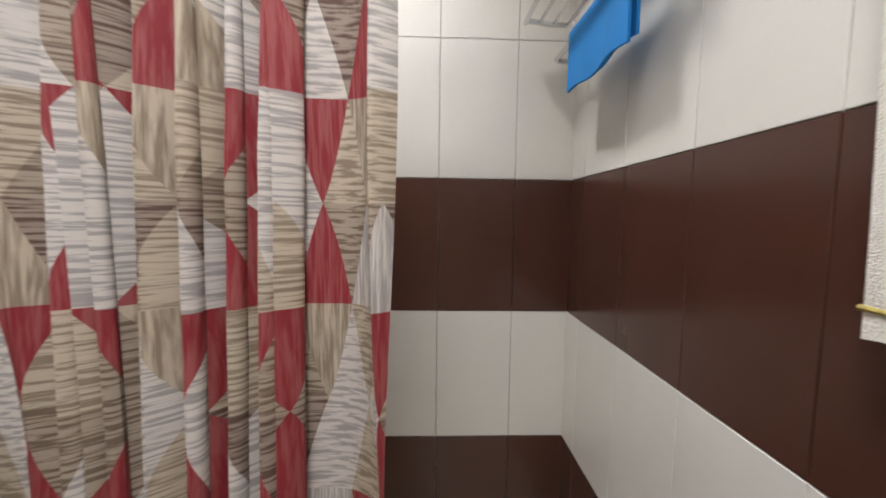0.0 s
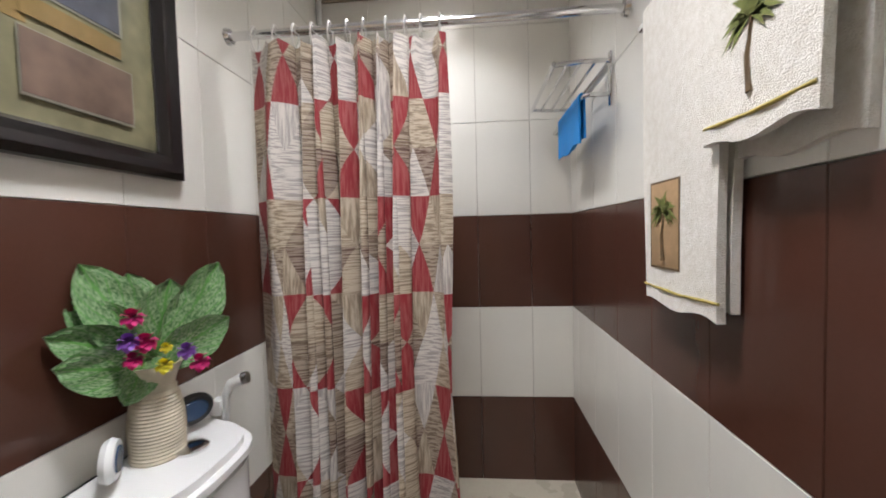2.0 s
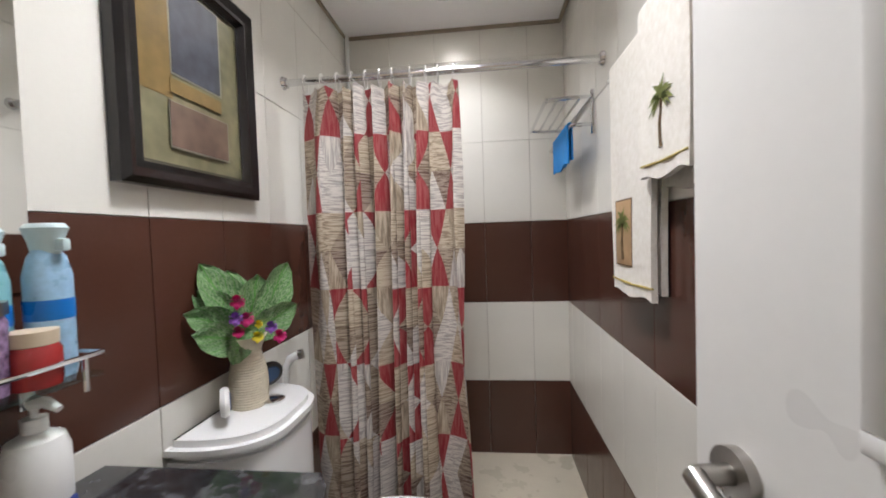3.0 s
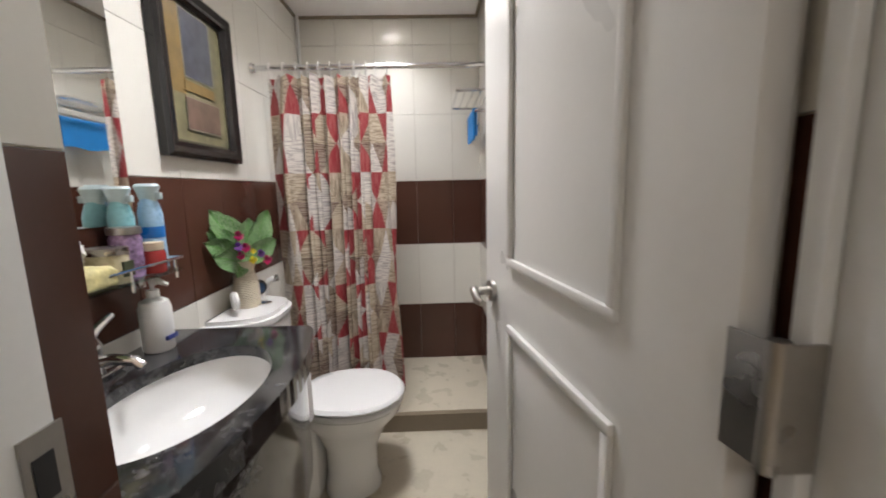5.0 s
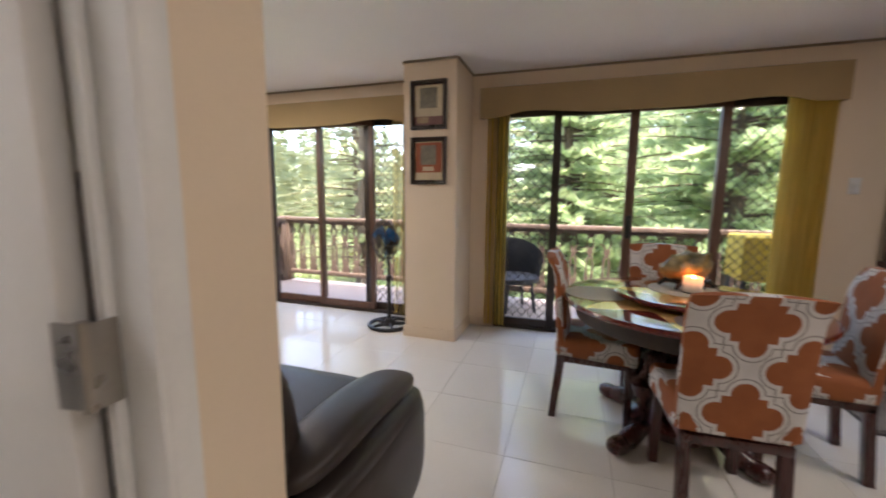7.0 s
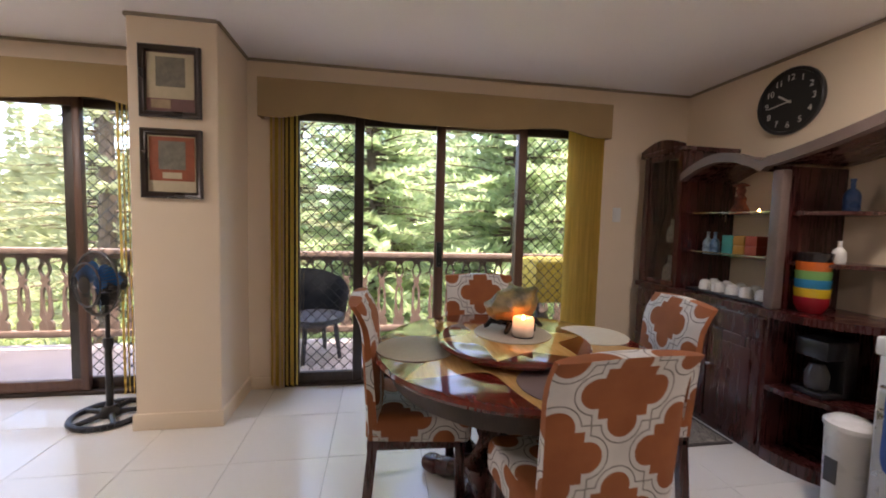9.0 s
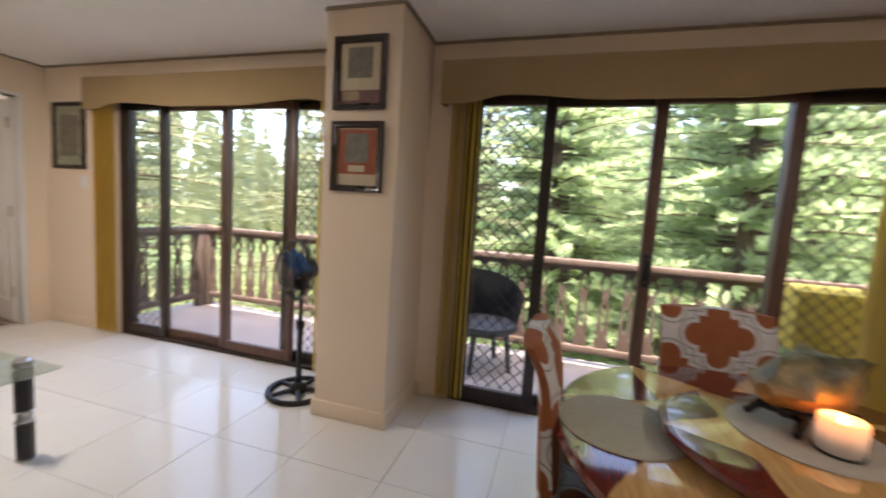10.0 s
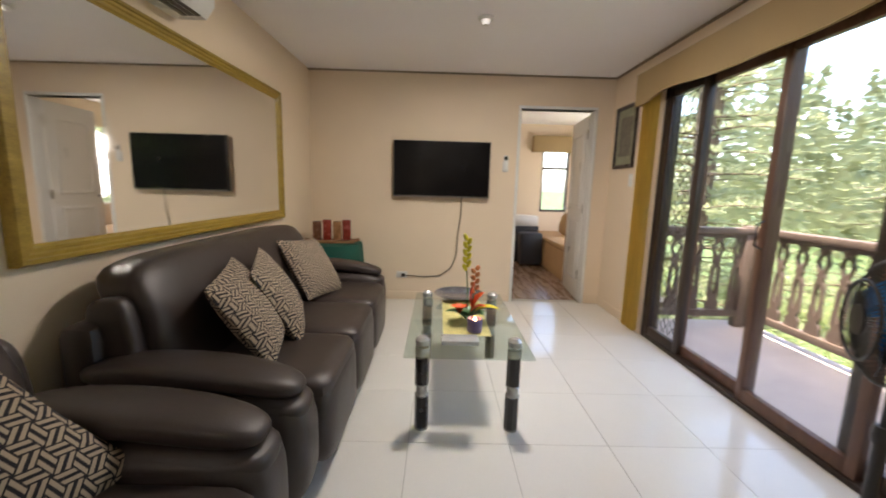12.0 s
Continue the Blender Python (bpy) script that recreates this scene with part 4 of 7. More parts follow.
# pedestal fan
FANBLUE = plain("blue_fan_plastic", (0.028, 0.15, 0.36), 0.25, vary=0.1, bump=0.0)
fan = thing("pedestal_fan", "black pedestal fan with blue blades beside the pillar", "fan", pose(3.74, 0.275, 0))
bm = bmesh.new()
for k in range(40):
    a0, a1 = 6.2832 * k / 40, 6.2832 * (k + 1) / 40
    rod(bm, (0.195 * math.cos(a0), 0.195 * math.sin(a0), 0.018), (0.195 * math.cos(a1), 0.195 * math.sin(a1), 0.018), 0.018, seg=8)
for k in range(5):
    a = 6.2832 * k / 5
    rod(bm, (0, 0, 0.03), (0.19 * math.cos(a), 0.19 * math.sin(a), 0.02), 0.02, 0.014, seg=8)
lathe(bm, [(0.055, 0.01), (0.05, 0.05), (0.03, 0.075)], 16)
part("base", bm, BLACK, fan)
part("pole", one(rod, (0, 0, 0.05), (0, 0, 0.74), 0.013, seg=12), BLACK, fan)
part("lower_tube", one(rod, (0, 0, 0.05), (0, 0, 0.46), 0.02, seg=12), BLACK, fan)
part("collar", one(lathe, [(0.026, 0.45), (0.03, 0.48), (0.024, 0.51)], 12), BLACK, fan)
HM = Matrix.Translation((-0.02, 0, 0.86)) @ Matrix.Rotation(radians(152), 4, "Z")
part("motor", one(lathe, [(0.02, -0.12), (0.06, -0.10), (0.065, -0.02), (0.05, 0.0)], 20), BLACK, fan, m=HM @ Matrix.Rotation(radians(90), 4, "Y"))
part("control_box", boxes((-0.04, 0.04, -0.04, 0.04, 0.72, 0.80), bevel=0.012), BLACK, fan)
GUARD_WIRE = plain("black_wire", (0.03, 0.03, 0.03), 0.4)
bm = bmesh.new()
for x, r in ((0.04, 0.197), (0.095, 0.13)):
    tube(bm, [(x, r * math.cos(6.2832 * k / 36), r * math.sin(6.2832 * k / 36)) for k in range(37)], 0.0055, 6)
guard = part("guard", bm, GUARD_WIRE, fan, "thin black wire guard", m=HM)
WIRES = [mesh_of(one(tube, pts, 0.0018, 3), "wire", GUARD_WIRE) for pts in ([(0.10, 0.05, 0), (0.095, 0.13, 0), (0.04, 0.195, 0)], [(-0.06, 0.06, 0), (-0.04, 0.15, 0), (0.035, 0.195, 0)])]
for k in range(56):
    for me in WIRES:
        wire = new("wire", me)
        wire.parent = guard
        wire.matrix_basis = Matrix.Rotation(6.2832 * k / 56, 4, "X")
for k in range(3):
    bm = bmesh.new()
    prev = None
    for i in range(7):
        u = i / 6
        r = 0.03 + 0.145 * u
        half = 0.18 + 0.42 * math.sin(math.pi * (0.15 + 0.75 * u))
        row = [bm.verts.new((0.025 + 0.03 * s, r * math.cos(half * s), r * math.sin(half * s))) for s in (-1, -0.5, 0, 0.5, 1)]
        if prev:
            for j in range(4):
                bm.faces.new((prev[j], prev[j + 1], row[j + 1], row[j]))
        prev = row
    bmesh.ops.solidify(bm, geom=bm.faces[:], thickness=0.003)
    part("blade", bm, FANBLUE, fan, "blue plastic blade", m=HM @ Matrix.Rotation(2.0944 * k + 0.5, 4, "X"))
part("hub", one(lathe, [(0.035, -0.01), (0.035, 0.03), (0.02, 0.045), (0.001, 0.047)], 16), FANBLUE, fan, "blue hub", m=HM @ Matrix.Rotation(radians(90), 4, "Y"))
part("badge", one(lathe, [(0.05, 0.098), (0.05, 0.104), (0.001, 0.106)], 20), BLACK, fan, m=HM @ Matrix.Rotation(radians(90), 4, "Y"))


def framed_picture(m, w, h, frame_mat, sheets, label, rail=0.035, depth=0.025, glass=True):
    """A framed picture; local x along the wall, z up, y out of the wall towards minus. sheets: (x0, x1, z0, z1, material) as fractions."""
    p = thing("framed_picture", label, "picture", m)
    bm = bmesh.new()
    mitred_frame(bm, -w / 2, w / 2, -h / 2, h / 2, [(0, 0), (0, depth * 0.7), (rail * 0.25, depth), (rail * 0.6, depth * 0.75), (rail * 0.85, depth * 0.85), (rail, depth * 0.4), (rail * 1.05, depth * 0.3)])
    bmesh.ops.transform(bm, matrix=Matrix.Rotation(radians(-90), 4, "Z"), verts=bm.verts[:])
    part("frame", bm, frame_mat, p)
    for i, (a, b, c, d, mt, lab) in enumerate(sheets):
        iw, ih = w - 2 * rail, h - 2 * rail
        y = -0.004 - 0.0012 * i
        part("print" if i else "mount", boxes((-iw / 2 + iw * a, -iw / 2 + iw * b, y - 0.001, y, -ih / 2 + ih * c, -ih / 2 + ih * d)), mt, p, lab)
    return p


DARKFRAME = plain("black_brown_picture_frame", (0.025, 0.014, 0.010), 0.3, vary=0.4)
P = {k: plain("print_" + k, c, 0.6, vary=v, scale=14, fine=50) for k, c, v in (("cream", (0.55, 0.47, 0.32), 0.1), ("grey", (0.20, 0.18, 0.14), 0.5), ("rust", (0.32, 0.08, 0.03), 0.25), ("dun", (0.36, 0.26, 0.16), 0.35), ("plum", (0.20, 0.10, 0.09), 0.2), ("olive", (0.34, 0.27, 0.12), 0.5), ("slate", (0.10, 0.10, 0.11), 0.6), ("sage", (0.32, 0.33, 0.22), 0.45))}
EASTM = pose(0, 0, 0, 0, 0, -90)
framed_picture(pose(3.545, -0.208, 2.043, 0, 0, -90), 0.325, 0.40, DARKFRAME, [(0, 1, 0, 1, P["plum"], "plum mount"), (0.02, 0.98, 0.22, 0.98, P["cream"], "cream sheet"), (0.2, 0.8, 0.42, 0.92, P["grey"], "grey etching"), (0.1, 0.5, 0.05, 0.2, P["dun"], "small dun panel")], "small etching in a dark frame on the pillar")
framed_picture(pose(3.545, -0.208, 1.582, 0, 0, -90), 0.325, 0.395, DARKFRAME, [(0, 1, 0, 1, P["cream"], "cream mount"), (0.03, 0.97, 0.2, 0.97, P["rust"], "rust red sheet"), (0.22, 0.78, 0.4, 0.9, P["grey"], "grey etching"), (0.3, 0.7, 0.24, 0.35, P["cream"], "pale label panel")], "rust red print in a dark frame on the pillar")
framed_picture(pose(EAST, 3.045, 1.78, 0, 0, -90), 0.42, 0.60, DARKFRAME, [(0, 1, 0, 1, P["sage"], "sage mount"), (0.15, 0.85, 0.15, 0.85, P["grey"], "grey print")], "grey print in a dark frame by the bedroom door")


def wall_switch(m, label="white light switch plate"):
    s = thing("light_switch", label, "light switch", m)
    part("plate", boxes((-0.036, 0.036, -0.009, 0, -0.06, 0.06), bevel=0.003), WHITE_PLASTIC, s)
    part("rocker", boxes((-0.014, 0.014, -0.014, -0.0092, -0.026, 0.026), bevel=0.002), WHITE_PLASTIC, s)
    return s


wall_switch(pose(EAST, 2.86, 1.36, 0, 0, -90))
wall_switch(pose(EAST, -3.37, 1.385, 0, 0, -90))

# smoke detector and recessed lights
sm = thing("smoke_detector", "small white smoke detector on the ceiling", "smoke detector", pose(2.55, 2.02, CEIL))
part("base", one(lathe, [(0.05, -0.018), (0.055, -0.012), (0.055, -0.0005)], 24), WHITE_PLASTIC, sm)
part("sensor", one(lathe, [(0.022, -0.05), (0.03, -0.035), (0.034, -0.0185)], 20), WHITE_PLASTIC, sm)


LIT = Nodes("lit_diffuser")
LIT.bsdf.inputs["Emission Color"].default_value = (1.0, 0.96, 0.9, 1)
LIT.bsdf.inputs["Emission Strength"].default_value = 4.0
LIT = LIT.finish((0.9, 0.9, 0.88), 0.5)


def downlight(x, y, z):
    d = thing("downlight", "white round recessed ceiling light, lit", "ceiling light", pose(x, y, z), "recessed ceiling lights")
    bm = bmesh.new()
    rings = [[bm.verts.new((r * math.cos(6.28319 * k / 32), r * math.sin(6.28319 * k / 32), h)) for k in range(32)] for r, h in ((0.085, -0.001), (0.082, -0.006), (0.066, -0.006), (0.062, -0.002))]
    for A, B in zip(rings, rings[1:]):
        for k in range(32):
            bm.faces.new((A[k], A[(k + 1) % 32], B[(k + 1) % 32], B[k]))
    part("ring", bm, WHITE_PLASTIC, d)
    part("diffuser", one(lathe, [(0.061, -0.0045), (0.061, -0.002)], 32), LIT, d, "glowing white diffuser")
    return d


downlight(2.577, 1.598, CEIL)
# this fixture and the next are assumed, to go with the added fill lamps
downlight(0.3, -2.6, CEIL)
downlight(2.0, -3.2, CEIL)
downlight(0.10, 1.10, BCEIL)
downlight(0.10, 0.12, BCEIL)

# bedroom doorway and what shows beyond
casing = thing("door_2", "white panelled bedroom door standing open, in a white frame", "door")
casing["kind"] = "structure"
part("door_frame", boxes((DW[0] - 0.03, DW[0], NORTH - 0.012, NORTH + 0.13, 0, 2.08), (DW[1], DW[1] + 0.03, NORTH - 0.012, NORTH + 0.13, 0, 2.08), (DW[0] - 0.03, DW[1] + 0.03, NORTH - 0.012, NORTH + 0.13, 2.08, 2.11), bevel=0.004), JAMB, casing)
DL = pose(DW[1] - 0.012, NORTH + 0.115, 0, 0, 0, 84)
leaf = part("leaf", boxes((0.0, 0.74, -0.036, 0.0, 0.01, 2.06), bevel=0.003), DOOR_WHITE, casing, m=DL)
for z0, z1 in ((0.2, 0.9), (1.05, 1.9)):
    bm = bmesh.new()
    for a in (((0.12, 0.62, 0.0, 0.012, z0, z0 + 0.03)), ((0.12, 0.62, 0.0, 0.012, z1 - 0.03, z1)), ((0.12, 0.15, 0.0, 0.012, z0 + 0.03, z1 - 0.03)), ((0.59, 0.62, 0.0, 0.012, z0 + 0.03, z1 - 0.03))):
        box(bm, *a, bevel=0.004)
    part("moulding", bm, DOOR_WHITE, leaf)
part("door_handle", one(tube, [(0.68, 0.0, 1.02), (0.68, 0.05, 1.02), (0.60, 0.055, 1.02)], 0.01, 8), STEEL, leaf, "steel lever handle")
for z in (0.3, 1.05, 1.85):
    part("hinge", boxes((-0.015, 0.02, 0.0005, 0.006, z - 0.05, z + 0.05)), STEEL, leaf, "steel hinge")
BEDWALL = WALL
BEDFLOOR = grained("bedroom_floor_laminate", (0.20, 0.13, 0.09), (0.36, 0.25, 0.18), 0.25, axis=1, scale=7)
structure("bedroom_floor", boxes((2.2, 5.0, NORTH + 0.13, 6.4, -0.1, -0.002)), BEDFLOOR, "greyish brown bedroom floor", "floor")
structure("bedroom_ceiling", boxes((2.1, 5.12, NORTH + 0.12, 6.52, CEIL, CEIL + 0.1)), CEILING, "white bedroom ceiling", "ceiling")
BW = (4.12, 4.62)
structure("bedroom_wall_north", boxes((2.2, BW[0], 6.4, 6.52, 0, CEIL), (BW[1], 5.42, 6.4, 6.52, 0, CEIL), (BW[0], BW[1], 6.4, 6.52, 0, 0.85), (BW[0], BW[1], 6.4, 6.52, 2.05, CEIL)), BEDWALL, "cream bedroom wall with a window", "wall")
structure("bedroom_wall_west", boxes((2.1, 2.2, NORTH + 0.12, 6.52, 0, CEIL)), BEDWALL, "cream bedroom wall", "wall")
structure("bedroom_wall_east", boxes((4.45, 4.55, NORTH + 0.25, 4.32, 0, CEIL), (4.45, 5.12, 4.32, 4.42, 0, CEIL), (5.0, 5.12, 4.42, 4.7, 0, CEIL), (5.0, 5.12, 5.9, 6.4, 0, CEIL), (5.0, 5.12, 4.7, 5.9, 0, 0.85), (5.0, 5.12, 4.7, 5.9, 2.05, CEIL)), BEDWALL, "cream bedroom wall with a window", "wall")
bw = thing("window_3", "white bedroom window with wooden slat blinds", "window")
bw["kind"] = "structure"
part("window_frame", boxes((BW[0], BW[0] + 0.035, 6.42, 6.48, 0.85, 2.05), (BW[1] - 0.035, BW[1], 6.42, 6.48, 0.85, 2.05), (BW[0], BW[1], 6.42, 6.48, 0.85, 0.89), (BW[0], BW[1], 6.42, 6.48, 1.62, 1.66)), DARK_FRAME, bw)
for i in range(18):
    part("slat", boxes((BW[0] + 0.02, BW[1] - 0.02, 6.39, 6.415, 0.9 + 0.028 * i, 0.904 + 0.028 * i)), BROWN_FRAME, bw)
part("pelmet", boxes((BW[0] - 0.2, BW[1] + 0.2, 6.28, 6.40, 1.92, 2.2), bevel=0.01), VALANCE, bw, "khaki fabric pelmet")
bench = thing("window_seat", "tan upholstered window seat along the bedroom wall", "bench")
TAN = plain("tan_upholstery", (0.48, 0.31, 0.16), 0.8, vary=0.12, scale=5)
part("box", boxes((3.99, 4.98, 4.44, 6.38, 0.0, 0.42), bevel=0.01), TAN, bench)
part("seat_pad", boxes((3.97, 4.98, 4.44, 6.38, 0.421, 0.50), bevel=0.03), TAN, bench)
solid("back_cushion", cushion(0.16, 0.45, 0.40, 7, 3.2), TAN, "tan cushion leaning on the window seat", "cushion", pose(4.45, 5.6, 0.70, 0, 15, 20))
suit = thing("suitcase", "dark grey upright suitcase beside the window seat", "suitcase", pose(3.80, 5.55, 0))
SUIT = plain("charcoal_suitcase", (0.03, 0.033, 0.04), 0.45)
part("shell", boxes((-0.20, 0.17, -0.13, 0.13, 0.03, 0.55), bevel=0.04), SUIT, suit)
part("pull", one(tube, [(-0.1, 0, 0.55), (-0.1, 0, 0.59), (0.08, 0, 0.59), (0.08, 0, 0.55)], 0.01, 6), BLACK, suit)
for x in (-0.15, 0.12):
    part("wheel", one(rod, (x, -0.03, 0.025), (x, 0.03, 0.025), 0.025), BLACK, suit)
pk = thing("storage_basket", "white plastic basket on the window ledge", "basket", pose(3.80, 6.05, 0.0))
part("stand", boxes((-0.25, 0.2, -0.18, 0.18, 0, 0.62), bevel=0.01), SUIT, pk)
part("basket", boxes((-0.24, 0.19, -0.17, 0.17, 0.621, 0.80), bevel=0.02), WHITE_PLASTIC, pk)

# ---- bathroom ----
# door into the bathroom, swung inwards
bd = thing("door_1", "white panelled bathroom door standing open on steel hinges, in a white frame", "door")
bd["kind"] = "structure"
part("door_frame", boxes((JE, JE + 0.009, -0.95, -0.862, 0, 2.12), (0.622, JE - 0.001, -0.893, -0.872, 0, 2.084), bevel=0.002), JAMB, bd)
part("door_frame", boxes((JW - 0.006, JW + 0.006, -0.95, -0.764, 0, 2.12), bevel=0.003), JAMB, bd)
part("door_frame", boxes((JW + 0.012, JE, -0.95, -0.80, 2.085, 2.12), bevel=0.003), JAMB, bd)
part("casing", boxes((JE + 0.009, JE + 0.049, -0.950, -0.9405, 0, 2.16), bevel=0.003), JAMB, bd)
strike = part("strike_plate", boxes((JW + 0.006, JW + 0.009, -0.806, -0.760, 0.93, 1.03)), STEEL, bd, "steel strike plate")
part("latch_hole", boxes((JW + 0.009, JW + 0.0105, -0.797, -0.775, 0.955, 1.005)), BLACK, strike)
DM = pose(0.602, -0.885, 0, 0, 0, 98.84) @ pose(0, -0.038, 0)
dl = part("leaf", boxes((0.033, 0.765, 0.0, 0.038, 0.012, 2.075), bevel=0.003), DOOR_WHITE, bd, m=DM)
for z0, z1 in ((1.092, 1.93), (0.14, 0.955)):
    for side in (1, -1):
        yo = (0.0382, 0.0482) if side > 0 else (-0.0102, -0.0002)
        bm = bmesh.new()
        for a in ((0.190, 0.583, z0, z0 + 0.018), (0.190, 0.583, z1 - 0.018, z1), (0.190, 0.208, z0 + 0.018, z1 - 0.018), (0.565, 0.583, z0 + 0.018, z1 - 0.018)):
            box(bm, a[0], a[1], yo[0], yo[1], a[2], a[3], bevel=0.0025)
        part("moulding", bm, DOOR_WHITE, dl)
for side in (1, -1):
    y = 0.038 if side > 0 else 0.0
    h = part("door_handle", one(rod, (0.70, y, 1.005), (0.70, y + 0.012 * side, 1.005), 0.027, seg=24), STEEL, dl, "brushed steel lever handle")
    bm = bmesh.new()
    tube(bm, [(0.70, y + 0.012 * side, 1.005), (0.70, y + 0.045 * side, 1.005), (0.69, y + 0.055 * side, 1.012), (0.645, y + 0.058 * side, 0.998), (0.60, y + 0.058 * side, 1.003)], [0.011, 0.011, 0.011, 0.010, 0.007], 10)
    part("lever", bm, STEEL, h)
for z in (0.30, 1.092, 1.86):
    hg = part("hinge", one(rod, (0, 0.0, z - 0.054), (0, 0.0, z + 0.054), 0.008, seg=12), STEEL, bd, "brushed steel hinge", m=Matrix.Translation((0.599, -0.889, 0)))
    part("plate", boxes((0.0005, 0.032, -0.0075, -0.0045, z - 0.052, z + 0.052)), STEEL, hg)
    part("plate", boxes((0.0005, 0.034, 0.0005, 0.0035, z - 0.052, z + 0.052)), STEEL, hg, m=pose(-0.002, 0.004, 0, 0, 0, 98.84))

# shower curtain
CURTAIN = Nodes("patchwork_curtain_cloth")


def curtain_cloth():
    """Triangles and hourglasses in red, white, sand and brown with scratchy streaks."""
    n = CURTAIN
    uv = n.coords("UV")
    u, v, _ = n.xyz(uv)
    cw, ch = 0.115, 0.134
    a = n.m("DIVIDE", u, cw)
    b = n.m("ADD", n.m("DIVIDE", v, ch), 40.3)
    row = n.m("FLOOR", b)
    fv = n.m("FRACT", b)
    odd = n.m("FLOORED_MODULO", row, 2.0)
    t = n.m("ABSOLUTE", n.m("SUBTRACT", odd, fv))
    col = n.m("FLOOR", a)
    col2 = n.m("FLOOR", n.m("ADD", a, 0.5))
    waist = n.m("FLOOR", n.m("DIVIDE", n.m("ADD", row, 1.0), 2.0))
    p = n.m("MULTIPLY", n.m("ABSOLUTE", n.m("SUBTRACT", n.m("FRACT", a), 0.5)), 2.0)
    diamond = n.m("LESS_THAN", p, n.m("POWER", t, 0.9))
    white = n.tree.nodes.new("ShaderNodeTexWhiteNoise")
    white.noise_dimensions = "3D"
    n.link(n.vec(n.mix(diamond, col2, col), row, diamond), white.inputs["Vector"])
    h = white.outputs["Value"]
    red, cream, sand, brown, taupe = (0.27, 0.006, 0.018), (0.60, 0.575, 0.555), (0.42, 0.34, 0.24), (0.115, 0.06, 0.045), (0.22, 0.16, 0.11)
    low = n.m("GREATER_THAN", h, 0.5)
    isred = n.m("LESS_THAN", n.m("FLOORED_MODULO", n.m("ADD", n.m("MULTIPLY", col, 3.0), n.m("MULTIPLY", waist, 2.0)), 5.0), 1.5)
    d_col = n.mix(isred, n.mix(low, sand, cream), red)
    iswhite = n.m("LESS_THAN", n.m("FLOORED_MODULO", n.m("ADD", col2, n.m("MULTIPLY", waist, 2.0)), 5.0), 1.5)
    o_col = n.mix(iswhite, n.mix(odd, n.mix(low, sand, taupe), n.mix(low, brown, taupe)), cream)
    base = n.mix(diamond, o_col, d_col)
    hs = n.ramp(n.noise(n.stretch(uv, 14, 190, 1), 1.0, 3), 0.44, 0.53)
    vs = n.ramp(n.noise(n.stretch(uv, 170, 12, 1), 1.0, 3), 0.42, 0.60)
    pick = n.m("MULTIPLY", diamond, n.m("GREATER_THAN", n.m("ADD", isred, n.m("FRACT", n.m("MULTIPLY", h, 3.7))), 0.6))
    st = n.mix(pick, hs, vs)
    pale = n.mix(n.m("MULTIPLY_ADD", n.m("MULTIPLY", isred, diamond), -0.24, 0.36), base, (0.66, 0.57, 0.46))
    deep = n.mix(n.m("MULTIPLY_ADD", n.m("MULTIPLY", isred, diamond), -0.34, 0.50), base, (0.10, 0.06, 0.04))
    colr = n.mix(st, deep, pale)
    n.bump(n.noise(n.stretch(uv, 300, 300, 1), 1.0, 2), 0.15)
    return n.finish(colr, 0.75)


CURTAIN = curtain_cloth()
ROD_A, ROD_B = Vector((left_x(0.75) + 0.007, 0.762, 1.825)), Vector((right_x(0.75) - 0.007, 0.768, 1.83))
rodt = thing("curtain_rod", "chrome shower curtain rod between the bathroom walls", "curtain rod")
part("pole", one(rod, ROD_A, ROD_B, 0.0125, seg=16), CHROME, rodt)
for p, q in ((ROD_A, 1), (ROD_B, -1)):
    part("flange", one(rod, p, p + Vector((0.012 * q, 0, 0)), 0.024, 0.02, seg=20), CHROME, rodt)
cur = thing("shower_curtain", "patchwork print shower curtain in red, sand and white hanging from rings", "shower curtain")
CX0, CX1, CTOP, CBOT, FLAT = -0.392, 0.172, 1.79, 0.25, 1.45
NU, NV = 260, 60


def fold(s, v):
    """Place of the cloth at s along its width, v down its drop."""
    w = 0.55 + 0.45 * min(1, v * 3)
    ph = s * 8.0 - 0.62 * math.sin(2 * math.pi * s) + 0.22 * math.sin(s * 17 + 1.0) + 0.13 * math.sin(v * 4 + s * 7)
    y = 0.735 + (0.034 + 0.012 * math.sin(s * 11 + 2)) * w * math.sin(ph * 2 * math.pi) + 0.012 * math.sin(s * 29 + v * 3) + 0.012 * v * math.sin(s * 13 + 2)
    x = CX0 + (CX1 - CX0) * s + 0.014 * w * math.sin(ph * 4 * math.pi + 0.8)
    x += 0.02 * v * (s - 0.5)
    return x, y


bm = bmesh.new()
uvl = bm.loops.layers.uv.new("UVMap")
grid = []
for j in range(NV + 1):
    v = j / NV
    rowv = []
    for i in range(NU + 1):
        s = i / NU
        x, y = fold(s, v)
        sag = 0.016 * abs(math.sin(s * 10.5 * math.pi)) * max(0, 1 - v * 8)
        z = CTOP - sag + (CBOT - CTOP) * v
        rowv.append((bm.verts.new((x, y, z)), s * FLAT, -v * (CTOP - CBOT)))
    grid.append(rowv)
for A, B in zip(grid, grid[1:]):
    for i in range(NU):
        quad = (A[i], B[i], B[i + 1], A[i + 1])
        f = bm.faces.new([t[0] for t in quad])
        for lp, t in zip(f.loops, quad):
            lp[uvl].uv = (t[1], t[2])
part("cloth", bm, CURTAIN, cur)
RINGW = plain("white_ring", (0.7, 0.68, 0.64), 0.3)
